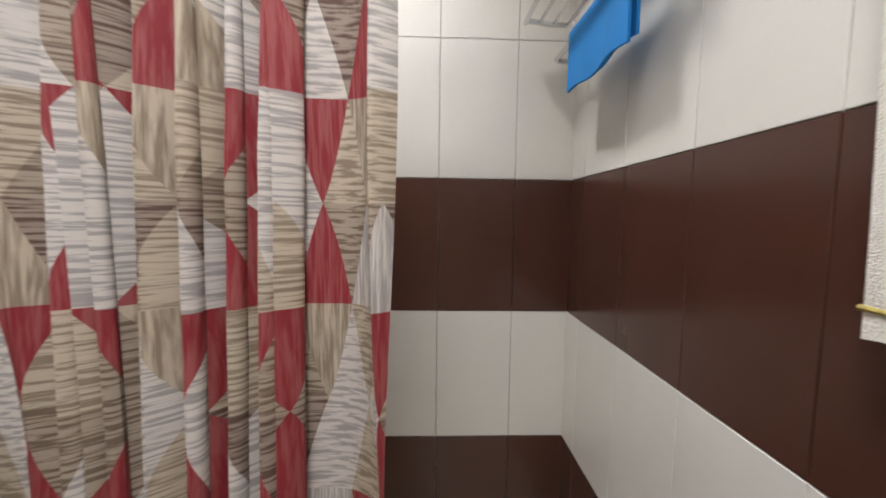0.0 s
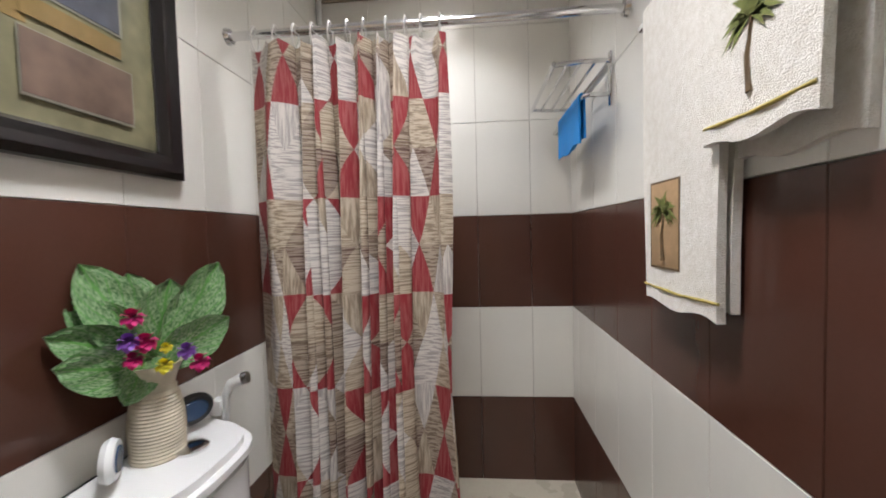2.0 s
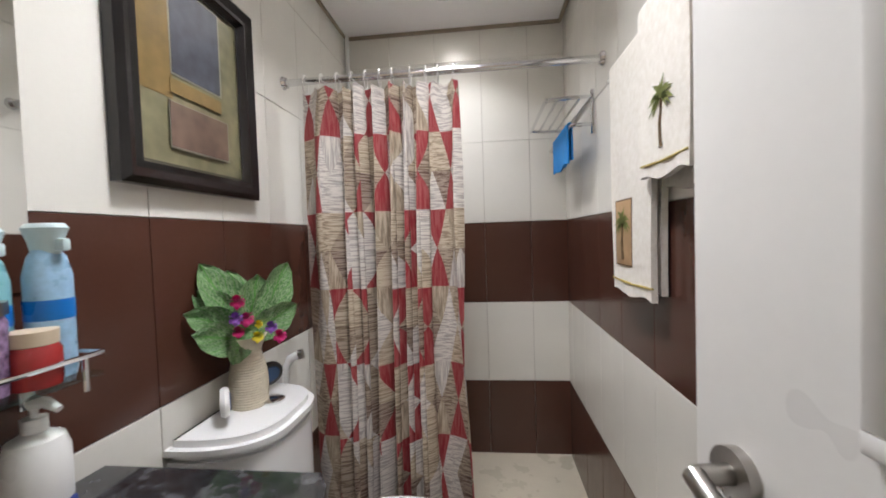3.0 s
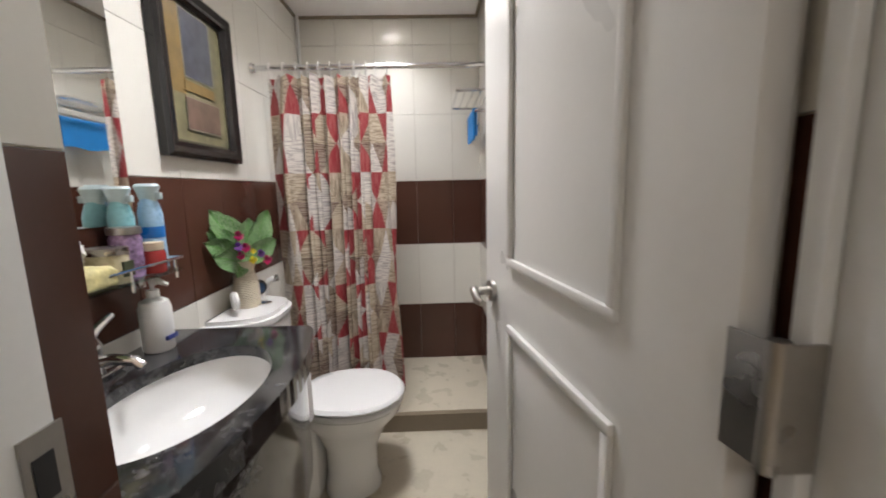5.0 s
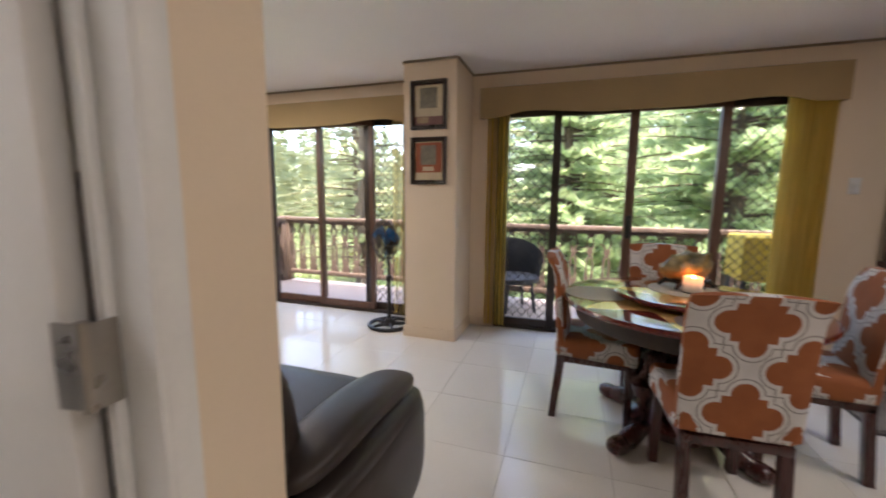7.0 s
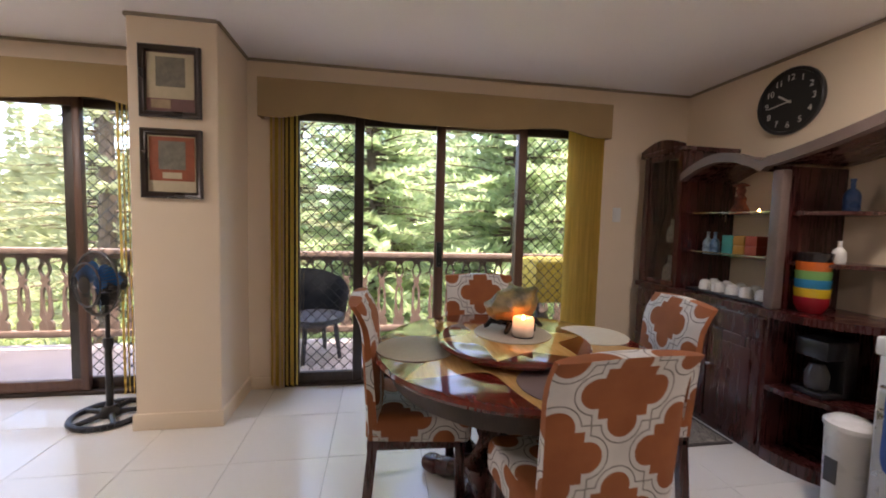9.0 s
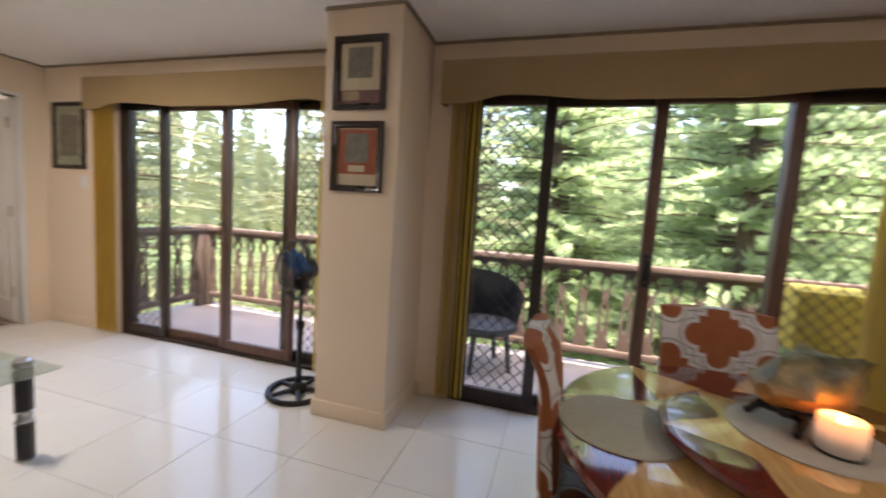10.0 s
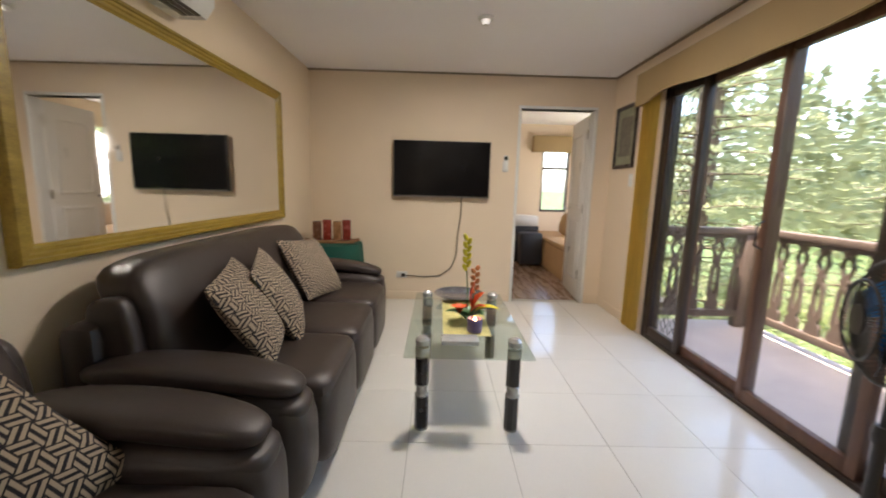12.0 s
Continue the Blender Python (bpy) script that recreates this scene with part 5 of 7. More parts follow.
for i in range(11):
    s = (i + 0.3) / 10.6
    x, y = fold(s, 0)
    zr = ROD_A.z + (ROD_B.z - ROD_A.z) * (x - ROD_A.x) / (ROD_B.x - ROD_A.x)
    yr = ROD_A.y + (ROD_B.y - ROD_A.y) * (x - ROD_A.x) / (ROD_B.x - ROD_A.x)
    part("ring", one(tube, [(x, yr + 0.021 * math.sin(6.2832 * k / 14), zr - 0.012 + 0.034 * math.cos(6.2832 * k / 14)) for k in range(15)], 0.003, 5), RINGW, cur, "white plastic ring")

# towel shelf with a blue cloth
rack = thing("towel_rack", "chrome slatted towel shelf with a lower bar in the shower", "towel rack")
rx = right_x(1.15) - 0.006
for y in (0.90, 1.385):
    part("bracket", boxes((rx - 0.012, rx, y - 0.012, y + 0.012, 1.615, 1.775), bevel=0.004), CHROME, rack)
    part("arm", one(tube, [(rx - 0.01, y, 1.75), (0.565, y, 1.75), (0.487, y + (0.018 if y < 1 else -0.018), 1.75)], 0.0075, 8), CHROME, rack)
    part("lower_arm", one(tube, [(rx - 0.01, y, 1.65), (0.59, y, 1.65), (0.578, y + (0.012 if y < 1 else -0.012), 1.65)], 0.0075, 8), CHROME, rack)
for i in range(5):
    x = 0.487 + 0.041 * i
    part("slat", one(rod, (x, 0.905, 1.75), (x, 1.38, 1.75), 0.0055 if i else 0.0075, seg=8), CHROME, rack)
part("bar", one(rod, (0.578, 0.91, 1.65), (0.578, 1.375, 1.65), 0.0075, seg=10), CHROME, rack)
BLUE = plain("bright_blue_cloth", (0.003, 0.20, 0.55), 0.8, vary=0.15, scale=20, bump=0.4, fine=400)


def hung_cloth(name, x, y0, y1, ztop, zfront, zback, mat, label, thick=0.012, gap=0.014, ripple=0.004, group="", cat="towel"):
    """A cloth folded over a bar that runs along y; its front face towards -x."""
    bm = bmesh.new()
    prof = []
    n = 14
    for k in range(n + 1):
        prof.append((-gap, zfront + (ztop - zfront) * k / n))
    for k in range(1, 8):
        a = math.pi * k / 8
        prof.append((-gap * math.cos(a), ztop + gap * math.sin(a)))
    for k in range(n + 1):
        prof.append((gap, ztop + (zback - ztop) * k / n))
    m = 16
    rows = []
    for j in range(m + 1):
        y = y0 + (y1 - y0) * j / m
        row = []
        for (px, z) in prof:
            d = (ztop - z)
            row.append(bm.verts.new((x + px + ripple * math.sin(j * 0.9 + d * 9) * min(1, d * 4) + 0.0, y + 0.01 * math.sin(d * 6 + 1) * (j / m - 0.5), z + (0.006 * math.sin(j * 0.55) if d > 0.03 else 0))))
        rows.append(row)
    for A, B in zip(rows, rows[1:]):
        for k in range(len(prof) - 1):
            bm.faces.new((A[k], A[k + 1], B[k + 1], B[k]))
    bmesh.ops.recalc_face_normals(bm, faces=bm.faces[:])
    bmesh.ops.solidify(bm, geom=bm.faces[:], thickness=thick)
    return part("cloth", bm, mat, thing(name, label, cat, None, group))


hung_cloth("wash_cloth", 0.578, 0.945, 1.24, 1.66, 1.515, 1.53, BLUE, "bright blue cloth hanging on the towel rack", 0.006, 0.011, 0.003, cat="cloth")

# towels on a bar
TERRY = Nodes("cream_terry_towel")
_c = TERRY.coords()
_n1, _n2 = TERRY.noise(_c, 420, 2), TERRY.noise(_c, 70, 5)
TERRY.bump(TERRY.m("ADD", _n1, TERRY.m("MULTIPLY", _n2, 0.6)), 0.7, 0.006)
TERRY = TERRY.finish(TERRY.mix(TERRY.ramp(_n2, 0.3, 0.7), (0.74, 0.69, 0.60), (0.85, 0.81, 0.74)), 0.95, Sheen_Weight=0.3)
bar = thing("towel_bar", "chrome towel bar on the tiled wall", "towel bar")
bx = 0.628
part("bar", one(rod, (bx, -0.16, 1.70), (bx, 0.62, 1.70), 0.008, seg=12), CHROME, bar)
for y in (-0.15, 0.61):
    part("bracket", one(rod, (bx, y, 1.70), (right_x(y) - 0.006, y, 1.70), 0.011, 0.016, seg=12), CHROME, bar)
t1 = hung_cloth("bath_towel", bx, 0.295, 0.562, 1.705, 1.09, 1.105, TERRY, "cream terry bath towel with a palm tree patch", 0.014, 0.018, 0.0015, "cream towels")
t2 = hung_cloth("hand_towel", bx - 0.006, 0.098, 0.305, 1.72, 1.362, 1.34, TERRY, "cream terry hand towel with an embroidered palm tree", 0.014, 0.030, 0.0015, "cream towels")
t3 = hung_cloth("face_towel", bx - 0.003, -0.105, 0.085, 1.717, 1.535, 1.55, TERRY, "small cream terry face towel with an embroidered palm tree", 0.012, 0.026, 0.0015, "cream towels")
PALM = plain("green_embroidery", (0.17, 0.19, 0.045), 0.8, vary=0.4, scale=60)
TRUNK = plain("brown_embroidery", (0.13, 0.08, 0.035), 0.8, vary=0.3, scale=60)
PATCH = plain("tan_patch", (0.42, 0.27, 0.14), 0.85, vary=0.2, scale=30)
CORD = plain("gold_cord", (0.42, 0.33, 0.08), 0.7, vary=0.4, scale=120)


def palm(parent, x, y, z, s):
    """A small embroidered palm on the cloth's front."""
    bm = bmesh.new()
    tube(bm, [(x, y, z), (x, y + 0.006 * s, z + 0.05 * s), (x, y - 0.002 * s, z + 0.10 * s)], [0.006 * s, 0.004 * s, 0.003 * s], 6)
    part("palm_trunk", bm, TRUNK, parent, "brown stitched palm trunk")
    bm = bmesh.new()
    for k in range(17):
        a = radians(-40 + 260 * k / 16)
        L = 0.065 * s * (0.8 + 0.25 * math.sin(k * 2.3))
        tip = Vector((x - 0.002, y + L * math.cos(a), z + 0.10 * s + L * 0.75 * math.sin(a) - 0.012 * s * abs(math.cos(a))))
        base = Vector((x - 0.002, y - 0.002 * s, z + 0.10 * s))
        side = Vector((0, -(tip - base).z, (tip - base).y)).normalized() * 0.0055 * s
        mid = (base + tip) / 2 + Vector((0, 0, 0.008 * s))
        vs = [bm.verts.new(q) for q in (base, mid + side, tip, mid - side)]
        bm.faces.new(vs)
    part("palm_leaves", bm, PALM, parent, "green stitched palm leaves")


fx = min(v.co.x for v in t1.data.vertices)
part("patch_border", boxes((fx - 0.0004, fx + 0.0055, 0.409, 0.527, 1.161, 1.336)), TRUNK, t1, "brown stitched border")
part("patch", boxes((fx - 0.001, fx + 0.006, 0.413, 0.523, 1.165, 1.332), bevel=0.001), PATCH, t1, "tan patch")
palm(t1, fx - 0.002, 0.468, 1.178, 0.95)
part("cord", one(tube, [(fx + 0.002, 0.297, 1.122), (fx + 0.001, 0.42, 1.118), (fx + 0.002, 0.56, 1.122)], 0.003, 6), CORD, t1, "gold cord trim")
fx = min(v.co.x for v in t2.data.vertices)
palm(t2, fx + 0.001, 0.200, 1.415, 0.95)
part("cord", one(tube, [(fx + 0.002, 0.10, 1.392), (fx + 0.001, 0.20, 1.388), (fx + 0.002, 0.303, 1.392)], 0.003, 6), CORD, t2, "gold cord trim")

fx = min(v.co.x for v in t3.data.vertices)
palm(t3, fx + 0.001, -0.01, 1.575, 0.75)
part("cord", one(tube, [(fx + 0.002, -0.103, 1.556), (fx + 0.001, -0.01, 1.553), (fx + 0.002, 0.083, 1.556)], 0.003, 6), CORD, t3, "gold cord trim")

# picture over the toilet
pm = pose(left_x(0.3) + 0.0065, 0.306, 1.6585, 0, 0, 90)
BP = {k: plain("art_" + k, c, 0.35, vary=v, scale=6, fine=24) for k, c, v in (("ground", (0.19, 0.175, 0.10), 0.5), ("blue", (0.075, 0.08, 0.10), 0.7), ("ochre", (0.21, 0.14, 0.05), 0.4), ("umber", (0.15, 0.10, 0.075), 0.5), ("line", (0.26, 0.25, 0.20), 0.2))}
framed_picture(pm, 0.462, 0.553, BLACK_GLOSS, [(0, 1, 0, 1, BP["ground"], "mottled green and ochre print"), (0.02, 0.3, 0.35, 1, BP["ochre"], "ochre field"), (0.29, 0.79, 0.48, 0.98, BP["line"], "pale outline"), (0.30, 0.77, 0.49, 0.97, BP["blue"], "dark blue field"), (0.27, 0.77, 0.38, 0.455, BP["ochre"], "ochre band"), (0.25, 0.83, 0.09, 0.335, BP["line"], "pale outline"), (0.255, 0.82, 0.10, 0.33, BP["umber"], "umber field")],
               "abstract print in a broad black frame over the toilet", 0.055, 0.035)

# bathroom mirror and glass shelf
bmw = left_x(-0.4) + 0.0075
structure_mirror = thing("bathroom_mirror", "frameless mirror on the tiled wall over the basin", "mirror")
part("glass", boxes((bmw, bmw + 0.005, -0.68, -0.066, 1.19, 2.10)), MIRROR, structure_mirror)
part("backing", boxes((bmw - 0.001, bmw - 0.0002, -0.675, -0.071, 1.195, 2.095)), BLACK, structure_mirror)
shelf = thing("glass_shelf", "glass shelf with a chrome guard rail under the mirror", "shelf")
SZ = 1.065
part("plate", boxes((bmw + 0.002, -0.355, -0.57, -0.065, SZ - 0.008, SZ), bevel=0.002), TABLE_GLASS, shelf)
part("guard_rail", one(tube, [(bmw, -0.06, SZ + 0.028), (-0.36, -0.06, SZ + 0.028), (-0.355, -0.065, SZ + 0.028), (-0.355, -0.57, SZ + 0.028), (-0.36, -0.575, SZ + 0.028), (bmw, -0.575, SZ + 0.028)], 0.004, 8), CHROME, shelf)
for y in (-0.09, -0.25, -0.41, -0.55):
    part("post", one(rod, (-0.358, y, SZ - 0.025), (-0.358, y, SZ + 0.028), 0.004, seg=8), CHROME, shelf)
for y in (-0.10, -0.53):
    part("bracket", boxes((bmw, bmw + 0.03, y - 0.012, y + 0.012, SZ - 0.05, SZ - 0.0085), bevel=0.003), CHROME, shelf)


def air_freshener(x, y, h, body, cap, label):
    a = thing("air_freshener", label, "air freshener", pose(x, y, SZ + 0.0005))
    part("can", one(lathe, [(0.026, 0), (0.028, 0.01), (0.028, h * 0.66), (0.022, h * 0.78), (0.016, h * 0.83)], 20), body, a)
    part("band", one(lathe, [(0.0285, h * 0.38), (0.0288, h * 0.39), (0.0288, h * 0.5), (0.0285, h * 0.51)], 20), plain("blue_band", (0.01, 0.16, 0.5), 0.3), a, "blue printed band")
    bm = bmesh.new()
    lathe(bm, [(0.02, h * 0.80), (0.024, h * 0.88), (0.032, h * 0.97), (0.026, h), (0.001, h)], 16, squash=0.7)
    box(bm, 0.018, 0.036, -0.006, 0.006, h * 0.82, h * 0.9, bevel=0.003)
    part("trigger", bm, cap, a, "spray trigger")


CANB = plain("pale_blue_can", (0.32, 0.52, 0.70), 0.3, vary=0.35, scale=25)
CANT = plain("teal_can", (0.22, 0.48, 0.52), 0.3, vary=0.25, scale=25)
CAPW = plain("pale_cap", (0.55, 0.68, 0.70), 0.4)
air_freshener(-0.405, -0.095, 0.228, CANB, CAPW, "pale blue spray air freshener on the glass shelf")
air_freshener(-0.44, -0.15, 0.222, CANT, CAPW, "teal spray air freshener on the glass shelf")
CLEAR = plain("clear_jar_plastic", (0.30, 0.24, 0.30), 0.15, vary=0.7, scale=45)
jarp = thing("storage_jar", "clear jar of purple sachets with a silver lid", "jar", pose(-0.41, -0.185, SZ + 0.0005))
part("jar", one(lathe, [(0.032, 0), (0.034, 0.01), (0.034, 0.095), (0.03, 0.105)], 20), plain("purple_sachets", (0.30, 0.20, 0.34), 0.2, vary=0.85, scale=45), jarp)
part("lid", one(lathe, [(0.035, 0.106), (0.035, 0.123), (0.001, 0.125)], 20), STEEL, jarp, "silver lid")
jarr = thing("candle_jar", "red jar candle with a cream lid", "jar", pose(-0.385, -0.135, SZ + 0.0005))
part("jar", one(lathe, [(0.028, 0), (0.030, 0.008), (0.030, 0.05), (0.026, 0.058)], 20), plain("red_wax_jar", (0.33, 0.03, 0.03), 0.2, vary=0.25, scale=25), jarr)
part("lid", one(lathe, [(0.027, 0.0585), (0.028, 0.078), (0.001, 0.08)], 20), plain("cream_lid", (0.6, 0.5, 0.36), 0.4), jarr)
jarg = thing("tea_tin", "cream oval tin with an olive label", "tin", pose(-0.405, -0.255, SZ + 0.0005))
part("body", one(lathe, [(0.045, 0), (0.046, 0.004), (0.046, 0.062), (0.044, 0.066)], 24, squash=0.75), plain("cream_tin", (0.52, 0.47, 0.33), 0.3, vary=0.3, scale=25), jarg)
part("lid", one(lathe, [(0.0475, 0.0665), (0.0475, 0.082), (0.001, 0.083)], 24, squash=0.76), STEEL, jarg, "grey lid")
part("label", boxes((0.042, 0.048, -0.012, 0.018, 0.015, 0.05)), plain("dark_label", (0.04, 0.05, 0.02), 0.5), jarg)
tb = thing("tissue_pack", "soft yellow and white tissue pack with a pulled tissue", "tissue pack", pose(-0.40, -0.385, SZ + 0.0005))
bm = cushion(0.10, 0.22, 0.05, 8, 4.5, 0.12, 3)
part("pack", bm, plain("yellow_white_film", (0.66, 0.60, 0.30), 0.35, vary=0.45, scale=22), tb, m=pose(0, 0, 0.026))
bm = cushion(0.07, 0.13, 0.075, 9, 3.0)
rngt = random.Random(4)
for v in bm.verts:
    v.co += Vector((rngt.uniform(-0.006, 0.006), rngt.uniform(-0.006, 0.006), rngt.uniform(-0.008, 0.008) + 0.012 * math.sin(v.co.y * 50)))
bmesh.ops.translate(bm, verts=bm.verts[:], vec=(-0.01, -0.005, 0.078))
part("tissue", bm, plain("white_tissue", (0.78, 0.77, 0.76), 0.9), tb, "crumpled white tissue")

# vanity: dark granite top with an oval basin
GRANITE = Nodes("dark_granite")
_c = GRANITE.coords()
_a = GRANITE.ramp(GRANITE.noise(_c, 55, 6, 0.7), 0.40, 0.66)
_b = GRANITE.ramp(GRANITE.noise(_c, 13, 4, 0.6), 0.42, 0.62)
GRANITE = GRANITE.finish(GRANITE.mix(_b, GRANITE.mix(_a, (0.008, 0.008, 0.009), (0.03, 0.03, 0.033)), GRANITE.mix(_a, (0.018, 0.018, 0.02), (0.10, 0.10, 0.105))), 0.12, Coat_Weight=0.4)
van = thing("vanity", "dark granite vanity counter with an oval white basin", "vanity")
VZ = 0.85
BCX, BCY, BRX, BRY = -0.195, -0.36, 0.156, 0.242
wallx = left_x(-0.3) + 0.0075


def front(y):
    t = (y + 0.33) / 0.37
    return 0.018 - 0.06 * t * t if abs(t) < 1 else -0.042


bm = bmesh.new()
nb = 72
inner, outer = [], []
for k in range(nb):
    a = 6.28319 * k / nb
    inner.append((BCX + BRX * math.cos(a), BCY + BRY * math.sin(a)))
    dx, dy = math.cos(a), math.sin(a)
    best = None
    t = 0.0
    while True:
        t += 0.002
        x, y = BCX + dx * t, BCY + dy * t
        if x < wallx + 0.001 or y > 0.03 or y < -0.685 or x > front(y):
            break
    outer.append((max(wallx, BCX + dx * t), min(0.031, max(-0.686, BCY + dy * t))))
top_i = [bm.verts.new((x, y, VZ)) for x, y in inner]
top_o = [bm.verts.new((x, y, VZ)) for x, y in outer]
top_e = [bm.verts.new((x, y, VZ - 0.004)) for x, y in outer]
bot_o = [bm.verts.new((x, y, VZ - 0.06)) for x, y in outer]
bot_i = [bm.verts.new((x, y, VZ - 0.03)) for x, y in inner]
for k in range(nb):
    j = (k + 1) % nb
    for A, B in ((top_i, top_o), (top_o, bot_o), (bot_o, bot_i), (bot_i, top_i)):
        bm.faces.new((A[k], B[k], B[j], A[j]))
for v in top_e:
    bm.verts.remove(v)
part("countertop", bm, GRANITE, van, smooth=False)
bm = bmesh.new()
prof = [(1.0, -0.031), (0.99, -0.05), (0.93, -0.095), (0.80, -0.13), (0.55, -0.15), (0.2, -0.156), (0.001, -0.157)]
rings = [[bm.verts.new((BCX + BRX * r * 1.03 * math.cos(6.28319 * k / 48), BCY + BRY * r * 1.03 * math.sin(6.28319 * k / 48), VZ + z)) for k in range(48)] for r, z in prof]
for A, B in zip(rings, rings[1:]):
    for k in range(48):
        bm.faces.new((A[k], A[(k + 1) % 48], B[(k + 1) % 48], B[k]))
part("basin", bm, PORCELAIN, van, "white oval undermount basin")
part("drain", one(lathe, [(0.02, 0), (0.021, 0.003), (0.001, 0.004)], 20, (BCX, BCY, VZ - 0.1565)), CHROME, van)
aout = [(-0.065, 0.01), (-0.038, -0.08), (-0.018, -0.20), (-0.012, -0.33), (-0.018, -0.47), (-0.04, -0.60), (-0.06, -0.67)]
ain = [(x - 0.03, y) for x, y in aout]
part("apron", one(prism, aout + ain[::-1], 2, 0.42, VZ - 0.062), GRANITE, van, "granite apron below the counter")
for y0, y1 in ((-0.01, 0.01), (-0.67, -0.65)):
    part("side_panel", boxes((wallx, -0.096, y0, y1, 0.42, VZ - 0.062)), GRANITE, van)
part("cabinet", one(prism, [(wallx, 0.02), (-0.20, 0.02), (-0.17, -0.32), (-0.20, -0.65), (wallx, -0.65)], 2, 0.0, 0.418), plain("dark_cabinet", (0.05, 0.03, 0.025), 0.4), van, "dark cupboard")
fau = thing("faucet", "chrome single-lever basin faucet", "faucet", pose(-0.425, -0.315, VZ + 0.0005))
bm = bmesh.new()
box(bm, -0.02, 0.02, -0.075, 0.075, 0, 0.018, bevel=0.008)
lathe(bm, [(0.024, 0.016), (0.022, 0.06), (0.026, 0.085), (0.02, 0.1), (0.001, 0.104)], 20)
part("body", bm, CHROME, fau)
part("spout", one(tube, [(0.0, 0, 0.045), (0.05, 0, 0.055), (0.10, 0, 0.05), (0.115, 0, 0.035)], [0.014, 0.013, 0.012, 0.011], 12), CHROME, fau)
part("lever", one(tube, [(0, 0, 0.10), (0.0, 0.03, 0.118), (0.0, 0.075, 0.135)], [0.012, 0.01, 0.007], 8), CHROME, fau)
sd = thing("soap_dispenser", "white pump soap bottle with a printed label", "soap dispenser", pose(-0.405, -0.125, VZ + 0.0005))
part("bottle", one(lathe, [(0.034, 0), (0.038, 0.006), (0.038, 0.115), (0.032, 0.135), (0.014, 0.145)], 24), WHITE_PLASTIC, sd)
part("label", boxes((0.010, 0.0395, -0.02, 0.02, 0.03, 0.042)), plain("blue_label", (0.03, 0.05, 0.22), 0.4), sd, "dark blue printed bar")
bm = bmesh.new()
lathe(bm, [(0.015, 0.1455), (0.015, 0.165), (0.005, 0.166), (0.005, 0.182)], 16)
tube(bm, [(0, 0, 0.186), (0.02, 0, 0.188), (0.042, 0, 0.178)], [0.011, 0.008, 0.005], 8)
part("pump", bm, WHITE_PLASTIC, sd)
sp = thing("toilet_roll", "white toilet roll in a holder under the counter", "toilet roll", pose(-0.16, 0.125, 0.62))
part("roll", one(rod, (0, -0.055, 0), (0, 0.045, 0), 0.055, seg=28), plain("toilet_paper", (0.78, 0.77, 0.75), 0.9), sp)
part("sheet", boxes((0.053, 0.056, -0.05, 0.042, -0.16, 0.0)), plain("paper_sheet", (0.78, 0.77, 0.75), 0.9), sp)
part("holder", one(tube, [(-0.06, -0.065, 0.0), (0, -0.06, 0.0), (0, 0.05, 0.0)], 0.006, 6), CHROME, sp)

# toilet
toi = thing("toilet", "white close-coupled toilet with its lid closed", "toilet")
tw = left_x(0.3) + 0.008


def oval_slab(bm, cx, cy, rx0, rx1, ry, z0, z1, edge=0.012, n=48, back=None):
    """A rounded slab, egg-shaped in plan: rx0 to the back, rx1 to the front."""
    rings = []
    for k, (e, z) in enumerate(((edge, z0), (0.0, z0 + edge), (0.0, z1 - edge), (edge, z1), (edge * 4, z1 + 0.004))):
        ring = []
        for i in range(n):
            a = 6.28319 * i / n
            c, s = math.cos(a), math.sin(a)
            x = cx + (rx1 - e if c > 0 else rx0 - e) * (abs(c) ** 0.9) * (1 if c > 0 else -1)
            if back is not None:
                x = max(x, back + e)
            ring.append(bm.verts.new((x, cy + (ry - e) * s * (1 if c > 0 else abs(s) ** -0.15 if abs(s) > 0.2 else 1), z)))
        rings.append(ring)
    bm.faces.new(rings[0][::-1])
    for A, B in zip(rings, rings[1:]):
        for i in range(n):
            bm.faces.new((A[i], A[(i + 1) % n], B[(i + 1) % n], B[i]))
    bm.faces.new(rings[-1])


TY = 0.392
part("lid", one(oval_slab, -0.01, TY, 0.22, 0.217, 0.19, 0.415, 0.445, 0.012), PORCELAIN, toi, "white closed toilet lid")
part("seat_ring", one(oval_slab, -0.01, TY, 0.215, 0.21, 0.185, 0.388, 0.4145, 0.008), PORCELAIN, toi)
bm = bmesh.new()
prof = [(0.56, 0.62, 0.0), (0.56, 0.60, 0.03), (0.50, 0.52, 0.08), (0.52, 0.52, 0.2), (0.72, 0.75, 0.29), (0.95, 0.96, 0.35), (1.0, 1.0, 0.387)]
rings = []
for fx_, fy_, z in prof:
    rings.append([bm.verts.new((-0.04 + (0.235 if math.cos(6.28319 * i / 40) > 0 else 0.19) * fx_ * math.cos(6.28319 * i / 40), TY + 0.172 * fy_ * math.sin(6.28319 * i / 40), z)) for i in range(40)])
bm.faces.new(rings[0][::-1])
for A, B in zip(rings, rings[1:]):
    for i in range(40):
        bm.faces.new((A[i], A[(i + 1) % 40], B[(i + 1) % 40], B[i]))
bm.faces.new(rings[-1])
box(bm, tw + 0.01, -0.14, TY - 0.10, TY + 0.10, 0.0, 0.38, bevel=0.03)
part("bowl", bm, PORCELAIN, toi)
TC = 0.345


def tank_outline(g):
    pts = []
    for k in range(41):
        t = -math.cos(math.pi * k / 40)
        pts.append((tw + 0.01 + (0.215 + g) * (1 - abs(t) ** 3.4) ** 0.42, TC + (0.188 + g) * t))
    return [(tw, TC - 0.188 - g)] + pts + [(tw, TC + 0.188 + g)]


